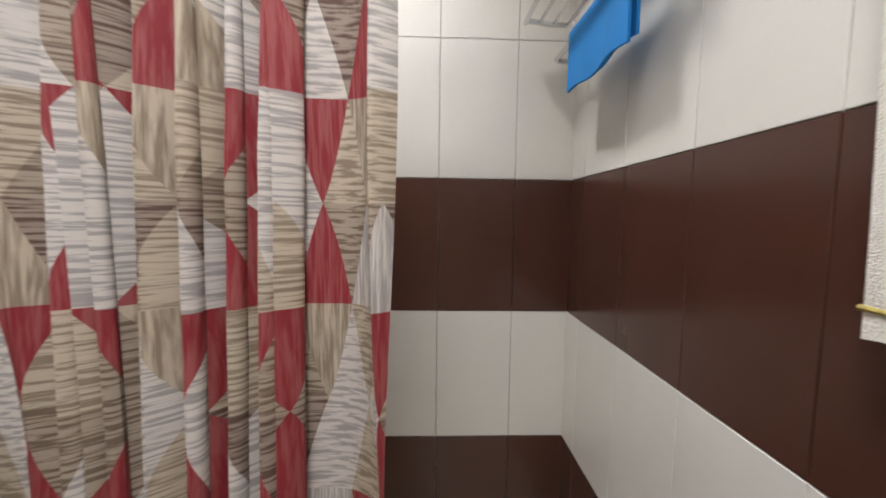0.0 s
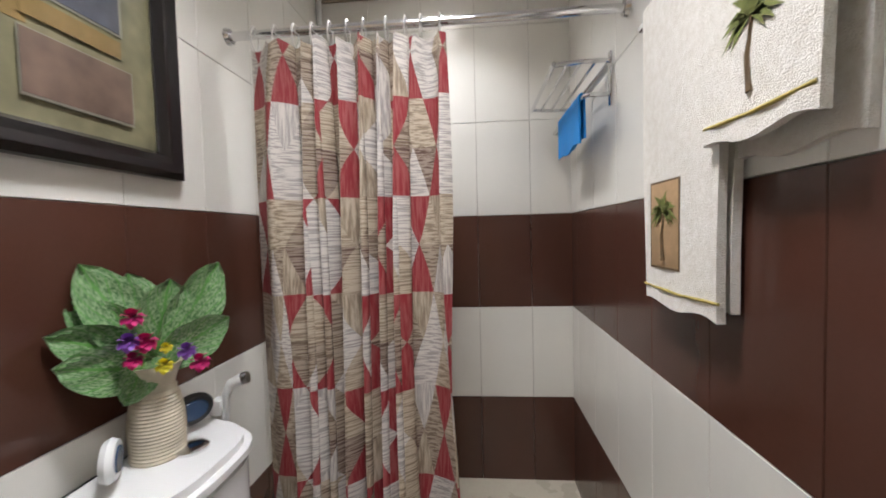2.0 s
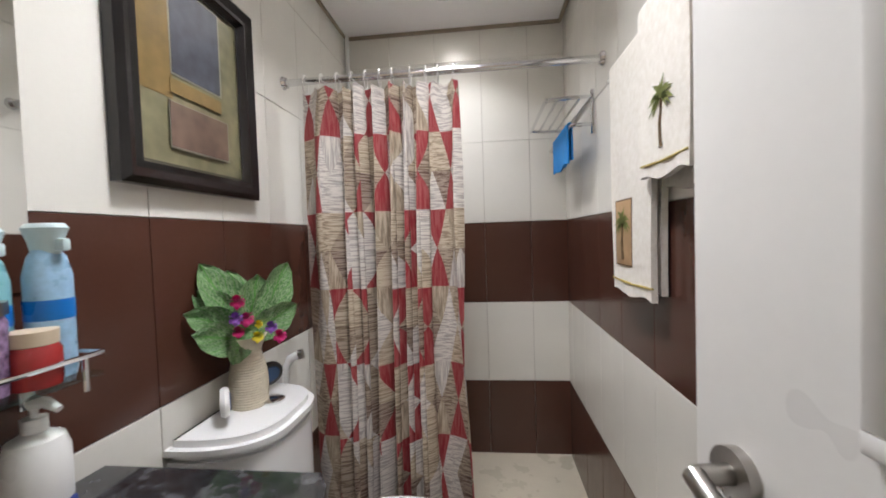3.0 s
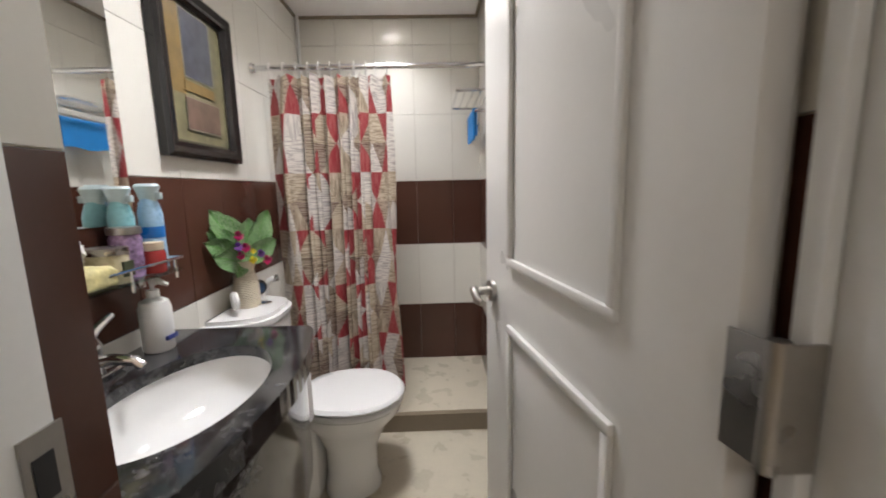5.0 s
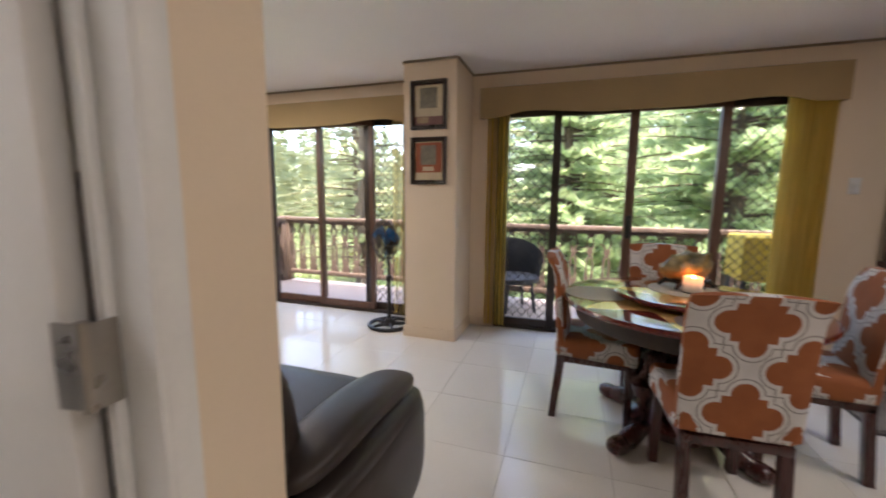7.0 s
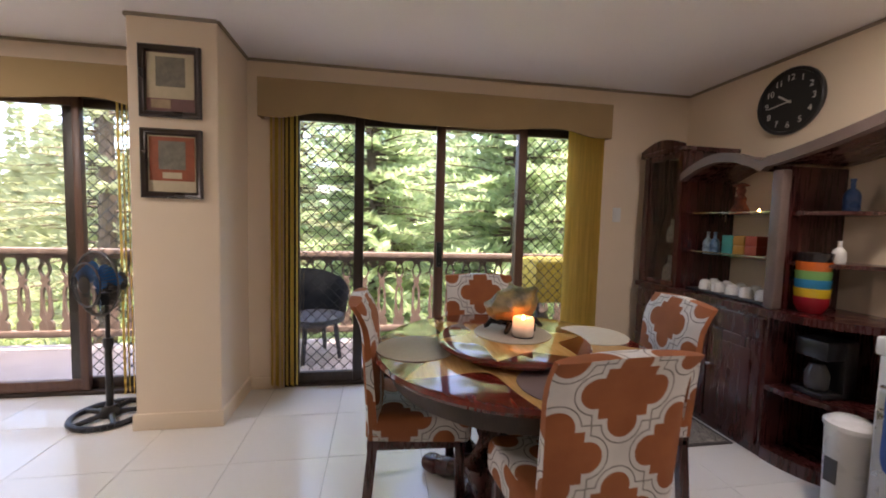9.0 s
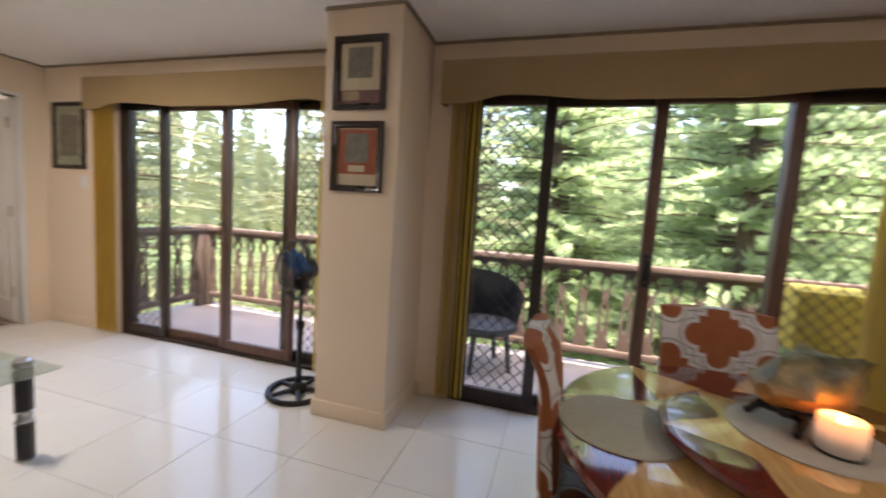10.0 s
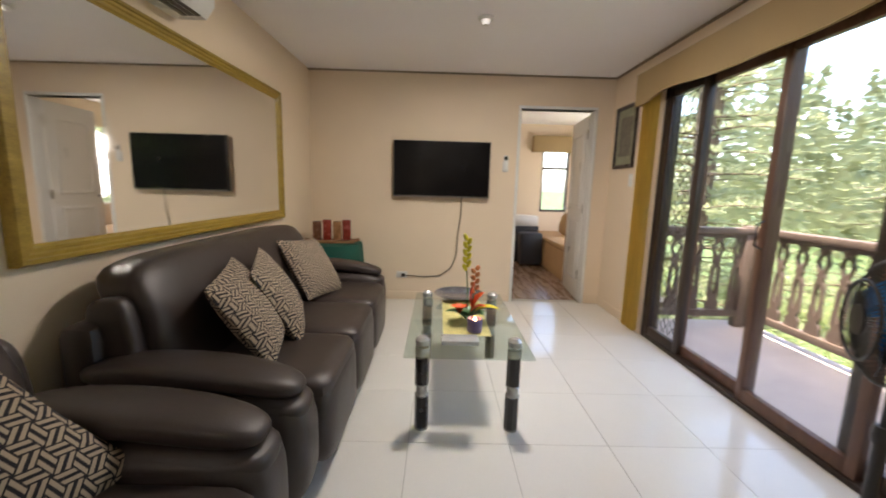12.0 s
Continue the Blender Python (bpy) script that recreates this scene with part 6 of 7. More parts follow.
bm = one(prism, tank_outline(-0.008), 2, 0.42, 0.775)
part("tank", bm, PORCELAIN, toi)
bm = one(prism, tank_outline(0.0), 2, 0.776, 0.822)
bmesh.ops.bevel(bm, geom=[e for e in bm.edges if abs(e.verts[0].co.z - e.verts[1].co.z) < 1e-4], offset=0.016, segments=4, affect="EDGES")
part("tank_lid", bm, PORCELAIN, toi, "white tank lid")
part("flush_button", one(lathe, [(0.032, 0.8225), (0.032, 0.828), (0.026, 0.831), (0.001, 0.831)], 28, (tw + 0.125, 0.385, 0)), CHROME, toi, "round chrome flush button")

# things on the tank
TZ = 0.8225
vase = thing("flower_vase", "cream wicker vase with caladium leaves and bright artificial flowers", "vase", pose(tw + 0.072, 0.365, TZ, 0, 0, -30))
WICKER = plain("cream_wicker", (0.58, 0.52, 0.40), 0.7, vary=0.2, scale=30, bump=0.3)
bm = bmesh.new()
prof = []
for k in range(56):
    u = k / 55
    r = 0.047 * (1 - u) + 0.031 * u
    if u > 0.72:
        r = 0.032 + 0.018 * ((u - 0.72) / 0.28) ** 1.6
    elif u > 0.1:
        r += 0.006 * math.sin((u - 0.1) / 0.62 * math.pi)
    r += 0.0018 * (1 if (k % 2) else 0) * (1 if u < 0.7 else 0.2)
    prof.append((r, 0.185 * u))
lathe(bm, prof + [(0.044, 0.184), (0.03, 0.14)], 32)
part("body", bm, WICKER, vase)
part("ribbon", one(lathe, [(0.033, 0.122), (0.036, 0.128), (0.036, 0.136), (0.033, 0.142)], 24), plain("ribbon", (0.5, 0.44, 0.33), 0.5), vase, "cream ribbon")
CALA = Nodes("caladium_leaf")
_u, _w, _ = CALA.xyz(CALA.coords("UV"))
_m = CALA.m("ABSOLUTE", _u)
_vein = CALA.m("LESS_THAN", CALA.m("ABSOLUTE", CALA.m("SUBTRACT", CALA.m("FRACT", CALA.m("SUBTRACT", CALA.m("MULTIPLY", _w, 5.0), CALA.m("MULTIPLY", _m, 3.0))), 0.5)), 0.07)
_mid = CALA.m("LESS_THAN", _m, 0.06)
_sp = CALA.ramp(CALA.noise(CALA.coords("UV"), 17, 5, 0.7), 0.44, 0.56)
_base = CALA.mix(_sp, (0.040, 0.135, 0.032), (0.28, 0.40, 0.22))
CALA.bump(_vein, 0.3)
CALA = CALA.finish(CALA.mix(CALA.m("MAXIMUM", _vein, _mid), _base, (0.09, 0.26, 0.05)), 0.4)


def heart_leaf(base, tip, width, curl):
    base, tip = Vector(base), Vector(tip)
    d = tip - base
    side = d.cross(Vector((1, 0.15, 0))).normalized()
    nrm = side.cross(d).normalized()
    bm = bmesh.new()
    uvl = bm.loops.layers.uv.new("UVMap")
    rows = []
    nl = 10
    for i in range(nl + 1):
        u = i / nl
        w = 1.0 * width * max(0.0, math.sin(math.pi * (0.16 + 0.84 * u) ** 1.0)) ** 0.62
        row = []
        for k in range(-4, 5):
            s = k / 4
            lobe = -0.10 * d.length * abs(s) if u < 0.05 else 0
            p = base + d * (u + lobe / max(d.length, 1e-3)) + side * (w * s) + nrm * (curl * (s * s * w * 0.8 - u * u * 0.12 * d.length) + 0.004 * math.sin(u * 14 + s * 6))
            row.append((bm.verts.new(p), s, u))
        rows.append(row)
    for A, B in zip(rows, rows[1:]):
        for k in range(8):
            q = (A[k], A[k + 1], B[k + 1], B[k])
            f = bm.faces.new([t[0] for t in q])
            for lp, t in zip(f.loops, q):
                lp[uvl].uv = (t[1], t[2])
    return bm


for b, t, w, c in (((0, -0.01, 0.20), (-0.02, -0.095, 0.385), 0.055, 0.4), ((0.01, 0.0, 0.20), (0.02, 0.03, 0.345), 0.062, 0.3), ((0, 0.03, 0.21), (0.0, 0.135, 0.37), 0.055, 0.4),
                   ((0, 0.02, 0.19), (0.03, 0.135, 0.25), 0.045, 0.4), ((0, -0.03, 0.21), (0.02, -0.15, 0.27), 0.04, 0.5), ((0.02, -0.02, 0.18), (0.06, -0.15, 0.225), 0.045, 0.3),
                   ((0, -0.02, 0.2), (-0.02, -0.115, 0.325), 0.045, 0.5), ((0.02, -0.02, 0.2), (0.045, -0.06, 0.13), 0.035, 0.3), ((-0.02, 0.0, 0.21), (-0.04, -0.02, 0.36), 0.055, 0.3)):
    part("leaf", heart_leaf(b, t, w, c), CALA, vase, "speckled green caladium leaf")
    part("stem", one(tube, [(0, 0, 0.13), b], 0.003, 5), LEAFG, vase)


def bloom(at, r, mat, label):
    bm = bmesh.new()
    for ring, (n, tilt) in enumerate(((7, 0.35), (6, 0.9))):
        for k in range(n):
            a = 6.2832 * k / n + ring * 0.5
            f_ = math.sin(tilt) * 0.9 + 0.25
            c_ = math.cos(a) * math.cos(tilt)
            d = Vector((f_, c_, math.sin(a) * math.cos(tilt)))
            blade(bm, at, Vector(at) + d * r, r * 0.42, r * 0.12, 4)
    part("bloom", bm, mat, vase, label)


MAGENTA = plain("magenta_petal", (0.55, 0.012, 0.16), 0.6, vary=0.3, scale=60)
PURPLE = plain("purple_petal", (0.26, 0.09, 0.45), 0.6, vary=0.3, scale=60)
for at, r, mt, lb in (((0.045, -0.045, 0.285), 0.021, MAGENTA, "magenta bloom"), ((0.055, -0.055, 0.245), 0.020, PURPLE, "purple bloom"), ((0.06, -0.032, 0.24), 0.021, MAGENTA, "magenta bloom"), ((0.055, -0.05, 0.212), 0.018, MAGENTA, "magenta bloom"),
                      ((0.055, 0.035, 0.207), 0.019, PURPLE, "purple bloom"), ((0.06, 0.055, 0.18), 0.021, MAGENTA, "magenta bloom"), ((0.06, -0.005, 0.19), 0.017, YELLOWP, "yellow bloom"), ((0.06, 0.0, 0.222), 0.012, YELLOWP, "yellow bloom")):
    bloom(at, r, mt, lb)
for nm, lab, pos, rot, bodym in (("desk_thermometer", "small white oval gauge with a blue face", (tw + 0.075, 0.262, TZ), 35, WHITE_PLASTIC), ("black_disc", "black oval speaker on the tank", (tw + 0.075, 0.455, TZ), -25, BLACK)):
    g = thing(nm, lab, "gauge", pose(*pos, 0, 0, rot))
    bm = one(lathe, [(0.001, -0.012), (0.03, -0.010), (0.035, 0.0), (0.03, 0.010), (0.001, 0.012)], 28, squash=1.35)
    bmesh.ops.transform(bm, matrix=Matrix.Translation((0, 0, 0.0485)) @ Matrix.Rotation(radians(90), 4, "Y"), verts=bm.verts[:])
    part("case", bm, bodym, g)
    bm = one(lathe, [(0.022, 0.0105), (0.02, 0.0128), (0.001, 0.013)], 24, squash=1.4)
    bmesh.ops.transform(bm, matrix=Matrix.Translation((0, 0, 0.0485)) @ Matrix.Rotation(radians(90), 4, "Y"), verts=bm.verts[:])
    part("face", bm, plain(nm + "_face", (0.04, 0.08, 0.16), 0.15), g, "dark blue face")
sv = thing("bidet_sprayer", "white hand sprayer in a wall holder behind the tank", "sprayer", pose(tw, 0.63, 0.80))
part("holder", boxes((0, 0.03, -0.02, 0.02, -0.02, 0.02), bevel=0.004), WHITE_PLASTIC, sv)
part("head", one(tube, [(0.03, 0, -0.04), (0.035, 0.0, 0.03), (0.05, 0.0, 0.06), (0.075, 0.01, 0.07)], [0.010, 0.011, 0.013, 0.015], 10), WHITE_PLASTIC, sv)
part("nozzle", one(rod, (0.075, 0.01, 0.07), (0.09, 0.014, 0.074), 0.016, seg=12), STEEL, sv)
pipe = solid("corner_pipe", one(rod, (left_x(1.4) + 0.02, 1.42, 0.1), (left_x(1.4) + 0.02, 1.42, BCEIL), 0.011, seg=12), WHITE_PLASTIC, "white pipe in the shower corner", "pipe")

# ---- dining room ----
MAHOG = grained("mahogany_gloss", (0.065, 0.012, 0.009), (0.17, 0.04, 0.022), 0.14, axis=0, scale=7, coat=0.6)
MAHOG_DARK = grained("dark_mahogany", (0.028, 0.005, 0.005), (0.062, 0.013, 0.011), 0.25, axis=2, scale=7, coat=0.3)


def inlaid(name, petals, r_in, r_out, turn):
    """Glossy red-brown top with a golden star inlay round its centre."""
    n = Nodes(name)
    co = n.coords()
    x, y, z = n.xyz(co)
    r = n.m("SQRT", n.m("ADD", n.m("MULTIPLY", x, x), n.m("MULTIPLY", y, y)))
    th = n.m("ADD", n.m("ARCTAN2", y, x), turn)
    w = n.m("ABSOLUTE", n.m("SINE", n.m("MULTIPLY", th, petals / 2)))
    edge = n.m("MULTIPLY_ADD", n.m("SUBTRACT", 1.0, w), r_out - r_in, r_in)
    f = n.m("LESS_THAN", r, edge)
    g = n.ramp(n.noise(n.stretch(co, 3, 26, 3), 3.0, 5), 0.3, 0.7)
    gold = n.mix(g, (0.46, 0.26, 0.09), (0.64, 0.41, 0.17))
    red = n.mix(g, (0.085, 0.009, 0.007), (0.16, 0.022, 0.014))
    return n.finish(n.mix(f, red, gold), 0.10, Coat_Weight=0.7)


TX, TY_ = 2.65, -1.985
dt = thing("dining_table", "round glossy inlaid mahogany dining table on a carved pedestal", "dining table", pose(TX, TY_, 0))
part("tabletop", one(lathe, [(0.57, 0.715), (0.60, 0.722), (0.608, 0.735), (0.60, 0.748), (0.585, 0.7505), (0.001, 0.7505)], 96), inlaid("inlaid_tabletop", 8, 0.36, 0.60, 0.2), dt, "glossy top with a golden star inlay")
part("apron", one(lathe, [(0.50, 0.62), (0.53, 0.63), (0.55, 0.70), (0.55, 0.714)], 72), DARK_FRAME, dt)
part("pedestal", one(lathe, [(0.22, 0.05), (0.24, 0.10), (0.14, 0.16), (0.10, 0.26), (0.15, 0.36), (0.17, 0.44), (0.11, 0.52), (0.14, 0.58), (0.30, 0.62)], 32), MAHOG_DARK, dt, "turned pedestal")
for k in range(4):
    a = radians(45 + 90 * k)
    c, s = math.cos(a), math.sin(a)
    bm = bmesh.new()
    pts = [(0.10, 0.50), (0.22, 0.46), (0.27, 0.34), (0.22, 0.20), (0.25, 0.10), (0.36, 0.05), (0.42, 0.045)]
    tube(bm, [(r * c, r * s, z) for r, z in pts], [0.035, 0.055, 0.06, 0.05, 0.045, 0.05, 0.03], 10)
    b2 = cushion(0.13, 0.10, 0.085, 6, 2.4)
    merge(bm, b2, Matrix.Translation((0.42 * c, 0.42 * s, 0.0425)) @ Matrix.Rotation(a, 4, "Z"))
    part("carved_leg", bm, MAHOG_DARK, dt, "carved scroll leg")
ls = thing("lazy_susan", "round turning tray with a golden star inlay on the table", "lazy susan", pose(TX - 0.05, TY_ + 0.02, 0.7508))
part("tray", one(lathe, [(0.29, 0.022), (0.315, 0.026), (0.322, 0.038), (0.315, 0.048), (0.30, 0.051), (0.001, 0.051)], 72), inlaid("inlaid_tray", 6, 0.19, 0.315, 0.5), ls)
part("turntable", one(lathe, [(0.12, 0.0), (0.12, 0.0215)], 32), BLACK, ls)
LZ = 0.7508 + 0.0512


def placemat(x, y, z, r, col, label):
    n = Nodes("woven_mat_" + label.split()[0])
    co = n.coords()
    cx, cy, cz = n.xyz(co)
    rr = n.m("SQRT", n.m("ADD", n.m("MULTIPLY", cx, cx), n.m("MULTIPLY", cy, cy)))
    f = n.m("MULTIPLY_ADD", n.m("SINE", n.m("MULTIPLY", rr, 900)), 0.25, n.noise(co, 60, 3))
    n.bump(f, 0.3)
    mt = n.finish(n.mix(n.ramp(f, 0.2, 0.8), tuple(c * 0.8 for c in col), col), 0.7)
    return solid("placemat", one(lathe, [(r - 0.002, 0), (r, 0.002), (r - 0.002, 0.004), (0.001, 0.004)], 56), mt, label, "placemat", pose(x, y, z), "round placemats")


placemat(2.645, -1.555, 0.7508, 0.168, (0.44, 0.40, 0.30), "grey-beige round woven placemat")
placemat(2.77, -2.435, 0.7508, 0.168, (0.60, 0.56, 0.46), "pale round woven placemat")
placemat(2.215, -2.02, 0.7508, 0.165, (0.17, 0.12, 0.115), "dark plum round woven placemat")
placemat(2.665, -1.985, LZ, 0.17, (0.46, 0.43, 0.36), "grey round woven placemat under the shell")
SZ2 = LZ + 0.0045
cd = thing("candle", "lit white pillar candle with an orange glow", "candle", pose(2.60, -2.01, SZ2))
WAX = Nodes("lit_wax")
_x, _y, _z = WAX.xyz(WAX.coords())
_g = WAX.ramp(_z, 0.02, 0.082)
WAX.link(WAX.mix(_g, (0.9, 0.5, 0.3), (1.0, 0.30, 0.07)), WAX.bsdf.inputs["Emission Color"])
WAX.link(WAX.m("MULTIPLY", WAX.m("POWER", _g, 1.5), 0.26), WAX.bsdf.inputs["Emission Strength"])
WAX = WAX.finish((0.72, 0.63, 0.54), 0.4)
part("pillar", one(lathe, [(0.043, 0.005), (0.045, 0.012), (0.045, 0.078), (0.041, 0.082), (0.036, 0.07), (0.001, 0.066)], 32), WAX, cd)
part("base", one(lathe, [(0.047, 0), (0.048, 0.0045), (0.001, 0.0048)], 32), BLACK, cd, "black base")
part("flame", one(lathe, [(0.001, 0.067), (0.006, 0.073), (0.004, 0.083), (0.001, 0.09)], 8), FLAME, cd, "small orange flame")
part("tag", boxes((-0.004, 0.004, -0.056, -0.0455, 0.02, 0.05), bevel=0.002), BLACK, cd, "dark tag")
# conch shell on a black stand
SHELL = Nodes("conch_shell")
_c = SHELL.coords()
_x, _y, _z = SHELL.xyz(_c)
_n = SHELL.ramp(SHELL.noise(_c, 14, 5), 0.35, 0.65)
SHELL.bump(SHELL.noise(_c, 35, 4), 0.9, 0.010)
SHELL = SHELL.finish(SHELL.mix(SHELL.ramp(_z, 0.0, 0.05), (0.60, 0.27, 0.07), SHELL.mix(_n, (0.05, 0.045, 0.015), (0.26, 0.20, 0.08))), 0.4)
sh = thing("conch_shell", "large brown and orange conch shell on a carved black stand", "shell", pose(2.735, -2.015, SZ2, 0, 0, -62))
bm = bmesh.new()
rings = []
for i in range(17):
    u = i / 16
    x = -0.155 + 0.30 * u
    r = 0.075 * math.sin(math.pi * min(1, 0.06 + 0.98 * u)) ** 0.75 * (0.75 + 0.45 * u) + 0.004
    ring = []
    for k in range(24):
        a = 6.2832 * k / 24
        knob = 1 + 0.75 * max(0, math.sin(a * 4 + u * 7)) ** 2 * max(0, math.sin(u * 11)) ** 1.5 * (1 if math.sin(a) > -0.2 else 0.2)
        ring.append(bm.verts.new((x, r * 1.1 * knob * math.cos(a) + 0.012 * math.sin(u * 5), r * knob * math.sin(a) + 0.02 + 0.035 * u)))
    rings.append(ring)
bm.faces.new(rings[0][::-1])
for A, B in zip(rings, rings[1:]):
    for k in range(24):
        bm.faces.new((A[k], A[(k + 1) % 24], B[(k + 1) % 24], B[k]))
bm.faces.new(rings[-1])
part("shell", bm, SHELL, sh, m=pose(0, 0, 0.075))
bm = bmesh.new()
tube(bm, [(-0.11, -0.02, 0.045), (-0.03, 0.0, 0.028), (0.06, 0.0, 0.03), (0.11, 0.02, 0.05)], [0.012, 0.02, 0.02, 0.012], 8)
for x, y in ((-0.09, -0.055), (-0.09, 0.055), (0.09, -0.055), (0.09, 0.055)):
    tube(bm, [(x * 0.6, y * 0.3, 0.03), (x, y, 0.035), (x * 1.25, y * 1.15, 0.012), (x * 1.35, y * 1.2, 0.010)], [0.014, 0.014, 0.011, 0.009], 7)
part("stand", bm, BLACK_GLOSS, sh, "carved black stand")


# dining chairs in patterned covers
def quatrefoil_cloth():
    """Rust quatrefoils in a white trellis with a thin grey line."""
    n = Nodes("rust_trellis_cloth")
    uv = n.coords("UV")
    u0, v0, _ = n.xyz(uv)
    P_ = 0.365
    def cell(du, dv):
        px = n.m("SUBTRACT", n.m("FRACT", n.m("ADD", n.m("DIVIDE", u0, P_), du)), 0.5)
        py = n.m("SUBTRACT", n.m("FRACT", n.m("ADD", n.m("DIVIDE", v0, P_), dv)), 0.5)
        ax, ay = n.m("ABSOLUTE", px), n.m("ABSOLUTE", py)
        def circle(cx, cy, r):
            a, b = n.m("SUBTRACT", ax, cx), n.m("SUBTRACT", ay, cy)
            return n.m("SUBTRACT", n.m("SQRT", n.m("ADD", n.m("MULTIPLY", a, a), n.m("MULTIPLY", b, b))), r)
        bx_ = n.m("SUBTRACT", n.m("MAXIMUM", ax, ay), 0.205)
        return n.m("MINIMUM", n.m("MINIMUM", circle(0.235, 0.0, 0.125), circle(0.0, 0.235, 0.125)), bx_)
    d = n.m("MINIMUM", cell(0.0, 0.0), cell(0.5, 0.5))
    line = n.m("LESS_THAN", n.m("ABSOLUTE", n.m("SUBTRACT", d, 0.047)), 0.006)
    inside = n.m("LESS_THAN", d, 0.0)
    weave = n.noise(n.stretch(uv, 700, 700, 1), 1.0, 2)
    n.bump(weave, 0.25)
    stain = n.ramp(n.noise(uv, 9, 3), 0.3, 0.7)
    rust = n.mix(stain, (0.26, 0.078, 0.024), (0.33, 0.108, 0.036))
    whitec = n.mix(stain, (0.56, 0.55, 0.55), (0.66, 0.65, 0.64))
    col = n.mix(inside, n.mix(line, whitec, (0.20, 0.19, 0.19)), rust)
    return n.finish(col, 0.8)


TRELLIS = quatrefoil_cloth()


def uv_box(bm, off=(0, 0)):
    """Lays the cloth's pattern on by the face's main direction."""
    uvl = bm.loops.layers.uv.verify()
    for f in bm.faces:
        nx, ny, nz = (abs(c) for c in f.normal)
        for lp in f.loops:
            x, y, z = lp.vert.co
            lp[uvl].uv = ((y, z) if nx > ny and nx > nz else (x, z) if ny > nz else (y, x))
            lp[uvl].uv += Vector(off)


def dining_chair(m):
    """Chair at the local origin facing +x; the back's outer face at x = 0."""
    c = thing("dining_chair", "dining chair in a rust and white trellis-pattern cover on dark legs", "chair", m, "chairs round the dining table")
    for x in (0.045, 0.405):
        for y in (-0.17, 0.17):
            bm = bmesh.new()
            vs = box(bm, x - 0.02, x + 0.02, y - 0.02, y + 0.02, 0, 0.37)
            for v in vs:
                if v.co.z < 0.1:
                    v.co.x += (-0.035 if x < 0.2 else 0.01)
                    v.co.x = x + (v.co.x - x) * 1.0
            part("leg", bm, MAHOG_DARK, c, "dark mahogany leg", smooth=False)
    part("seat_frame", boxes((0.02, 0.43, -0.19, 0.19, 0.345, 0.385), bevel=0.006), MAHOG_DARK, c)
    bm = bmesh.new()
    box(bm, 0.015, 0.455, -0.21, 0.21, 0.375, 0.50, bevel=0.035, segments=4)
    for v in bm.verts:
        if v.co.z < 0.42:
            v.co.z += 0.010 * math.sin(v.co.x * 40) + 0.008 * math.sin(v.co.y * 50)
    bm.normal_update()
    uv_box(bm, (0.03, 0.06))
    part("seat", bm, TRELLIS, c)
    # backrest, leaning and rolled backwards at the top
    bm = bmesh.new()
    n = 18
    fr, bk = [], []
    for i in range(n + 1):
        u = i / n
        z = 0.40 + 0.562 * u
        lean = -0.035 * u - 0.045 * max(0, u - 0.72) ** 2 / 0.08
        th = 0.062 - 0.018 * u
        for lst, off in ((fr, th), (bk, 0.0)):
            row = []
            for k in range(-8, 9):
                s = k / 8
                bow = 0.012 * (1 - s * s) * (1 if lst is fr else -1) * 0.6
                inset = 0.012 * (abs(s) ** 8)
                row.append(bm.verts.new((0.02 + lean + off + bow - (inset if lst is fr else -inset), 0.213 * s * (1 - 0.02 * math.cos(u * 3)), z - 0.012 * s * s * max(0, u - 0.8) * 5)))
            lst.append(row)
    for A in (fr, bk):
        for P_, Q in zip(A, A[1:]):
            for k in range(16):
                bm.faces.new((P_[k], P_[k + 1], Q[k + 1], Q[k]))
    for P_, Q, P2, Q2 in zip(fr, fr[1:], bk, bk[1:]):
        bm.faces.new((P_[0], Q[0], Q2[0], P2[0]))
        bm.faces.new((P_[16], Q[16], Q2[16], P2[16]))
    for k in range(16):
        bm.faces.new((fr[-1][k], fr[-1][k + 1], bk[-1][k + 1], bk[-1][k]))
        bm.faces.new((fr[0][k], fr[0][k + 1], bk[0][k + 1], bk[0][k]))
    bmesh.ops.recalc_face_normals(bm, faces=bm.faces[:])
    bm.normal_update()
    uv_box(bm, (0.0, 0.24))
    part("backrest", bm, TRELLIS, c)
    return c


ch = dining_chair(pose(1.95, -2.04, 0, 0, 0, 4))
copy_thing(ch, pose(2.775, -1.345, 0, 0, 0, -93))
copy_thing(ch, pose(2.643, -2.775, 0, 0, 0, 82))
copy_thing(ch, pose(3.42, -2.03, 0, 0, 0, 181))

# display cabinet along the south wall
CAB = MAHOG_DARK
cab = thing("display_cabinet", "dark mahogany display cabinet with glass shelves and a wavy cornice", "display cabinet", pose(-0.035, 0, 0))
CYB, CYF = SOUTH + 0.004, -3.54
CZ = 0.85
part("base", boxes((2.88, 4.0, CYB, CYF, 0.0, CZ - 0.041), bevel=0.006), CAB, cab)
for i, x in enumerate((2.90, 3.265, 3.63)):
    d = part("cupboard_door", boxes((x, x + 0.355, CYF + 0.0005, CYF + 0.018, 0.06, CZ - 0.19), bevel=0.004), CAB, cab)
    part("panel", boxes((x + 0.05, x + 0.305, CYF + 0.0185, CYF + 0.026, 0.12, CZ - 0.25), bevel=0.006), CAB, d)
    part("knob", one(lathe, [(0.008, 0), (0.006, 0.01), (0.012, 0.02), (0.001, 0.026)], 12), STEEL, d, "small metal knob", m=pose(x + 0.33, CYF + 0.018, 0.42, -90, 0, 0))
    part("drawer", boxes((x, x + 0.355, CYF + 0.0005, CYF + 0.018, CZ - 0.175, CZ - 0.06), bevel=0.004), CAB, cab)


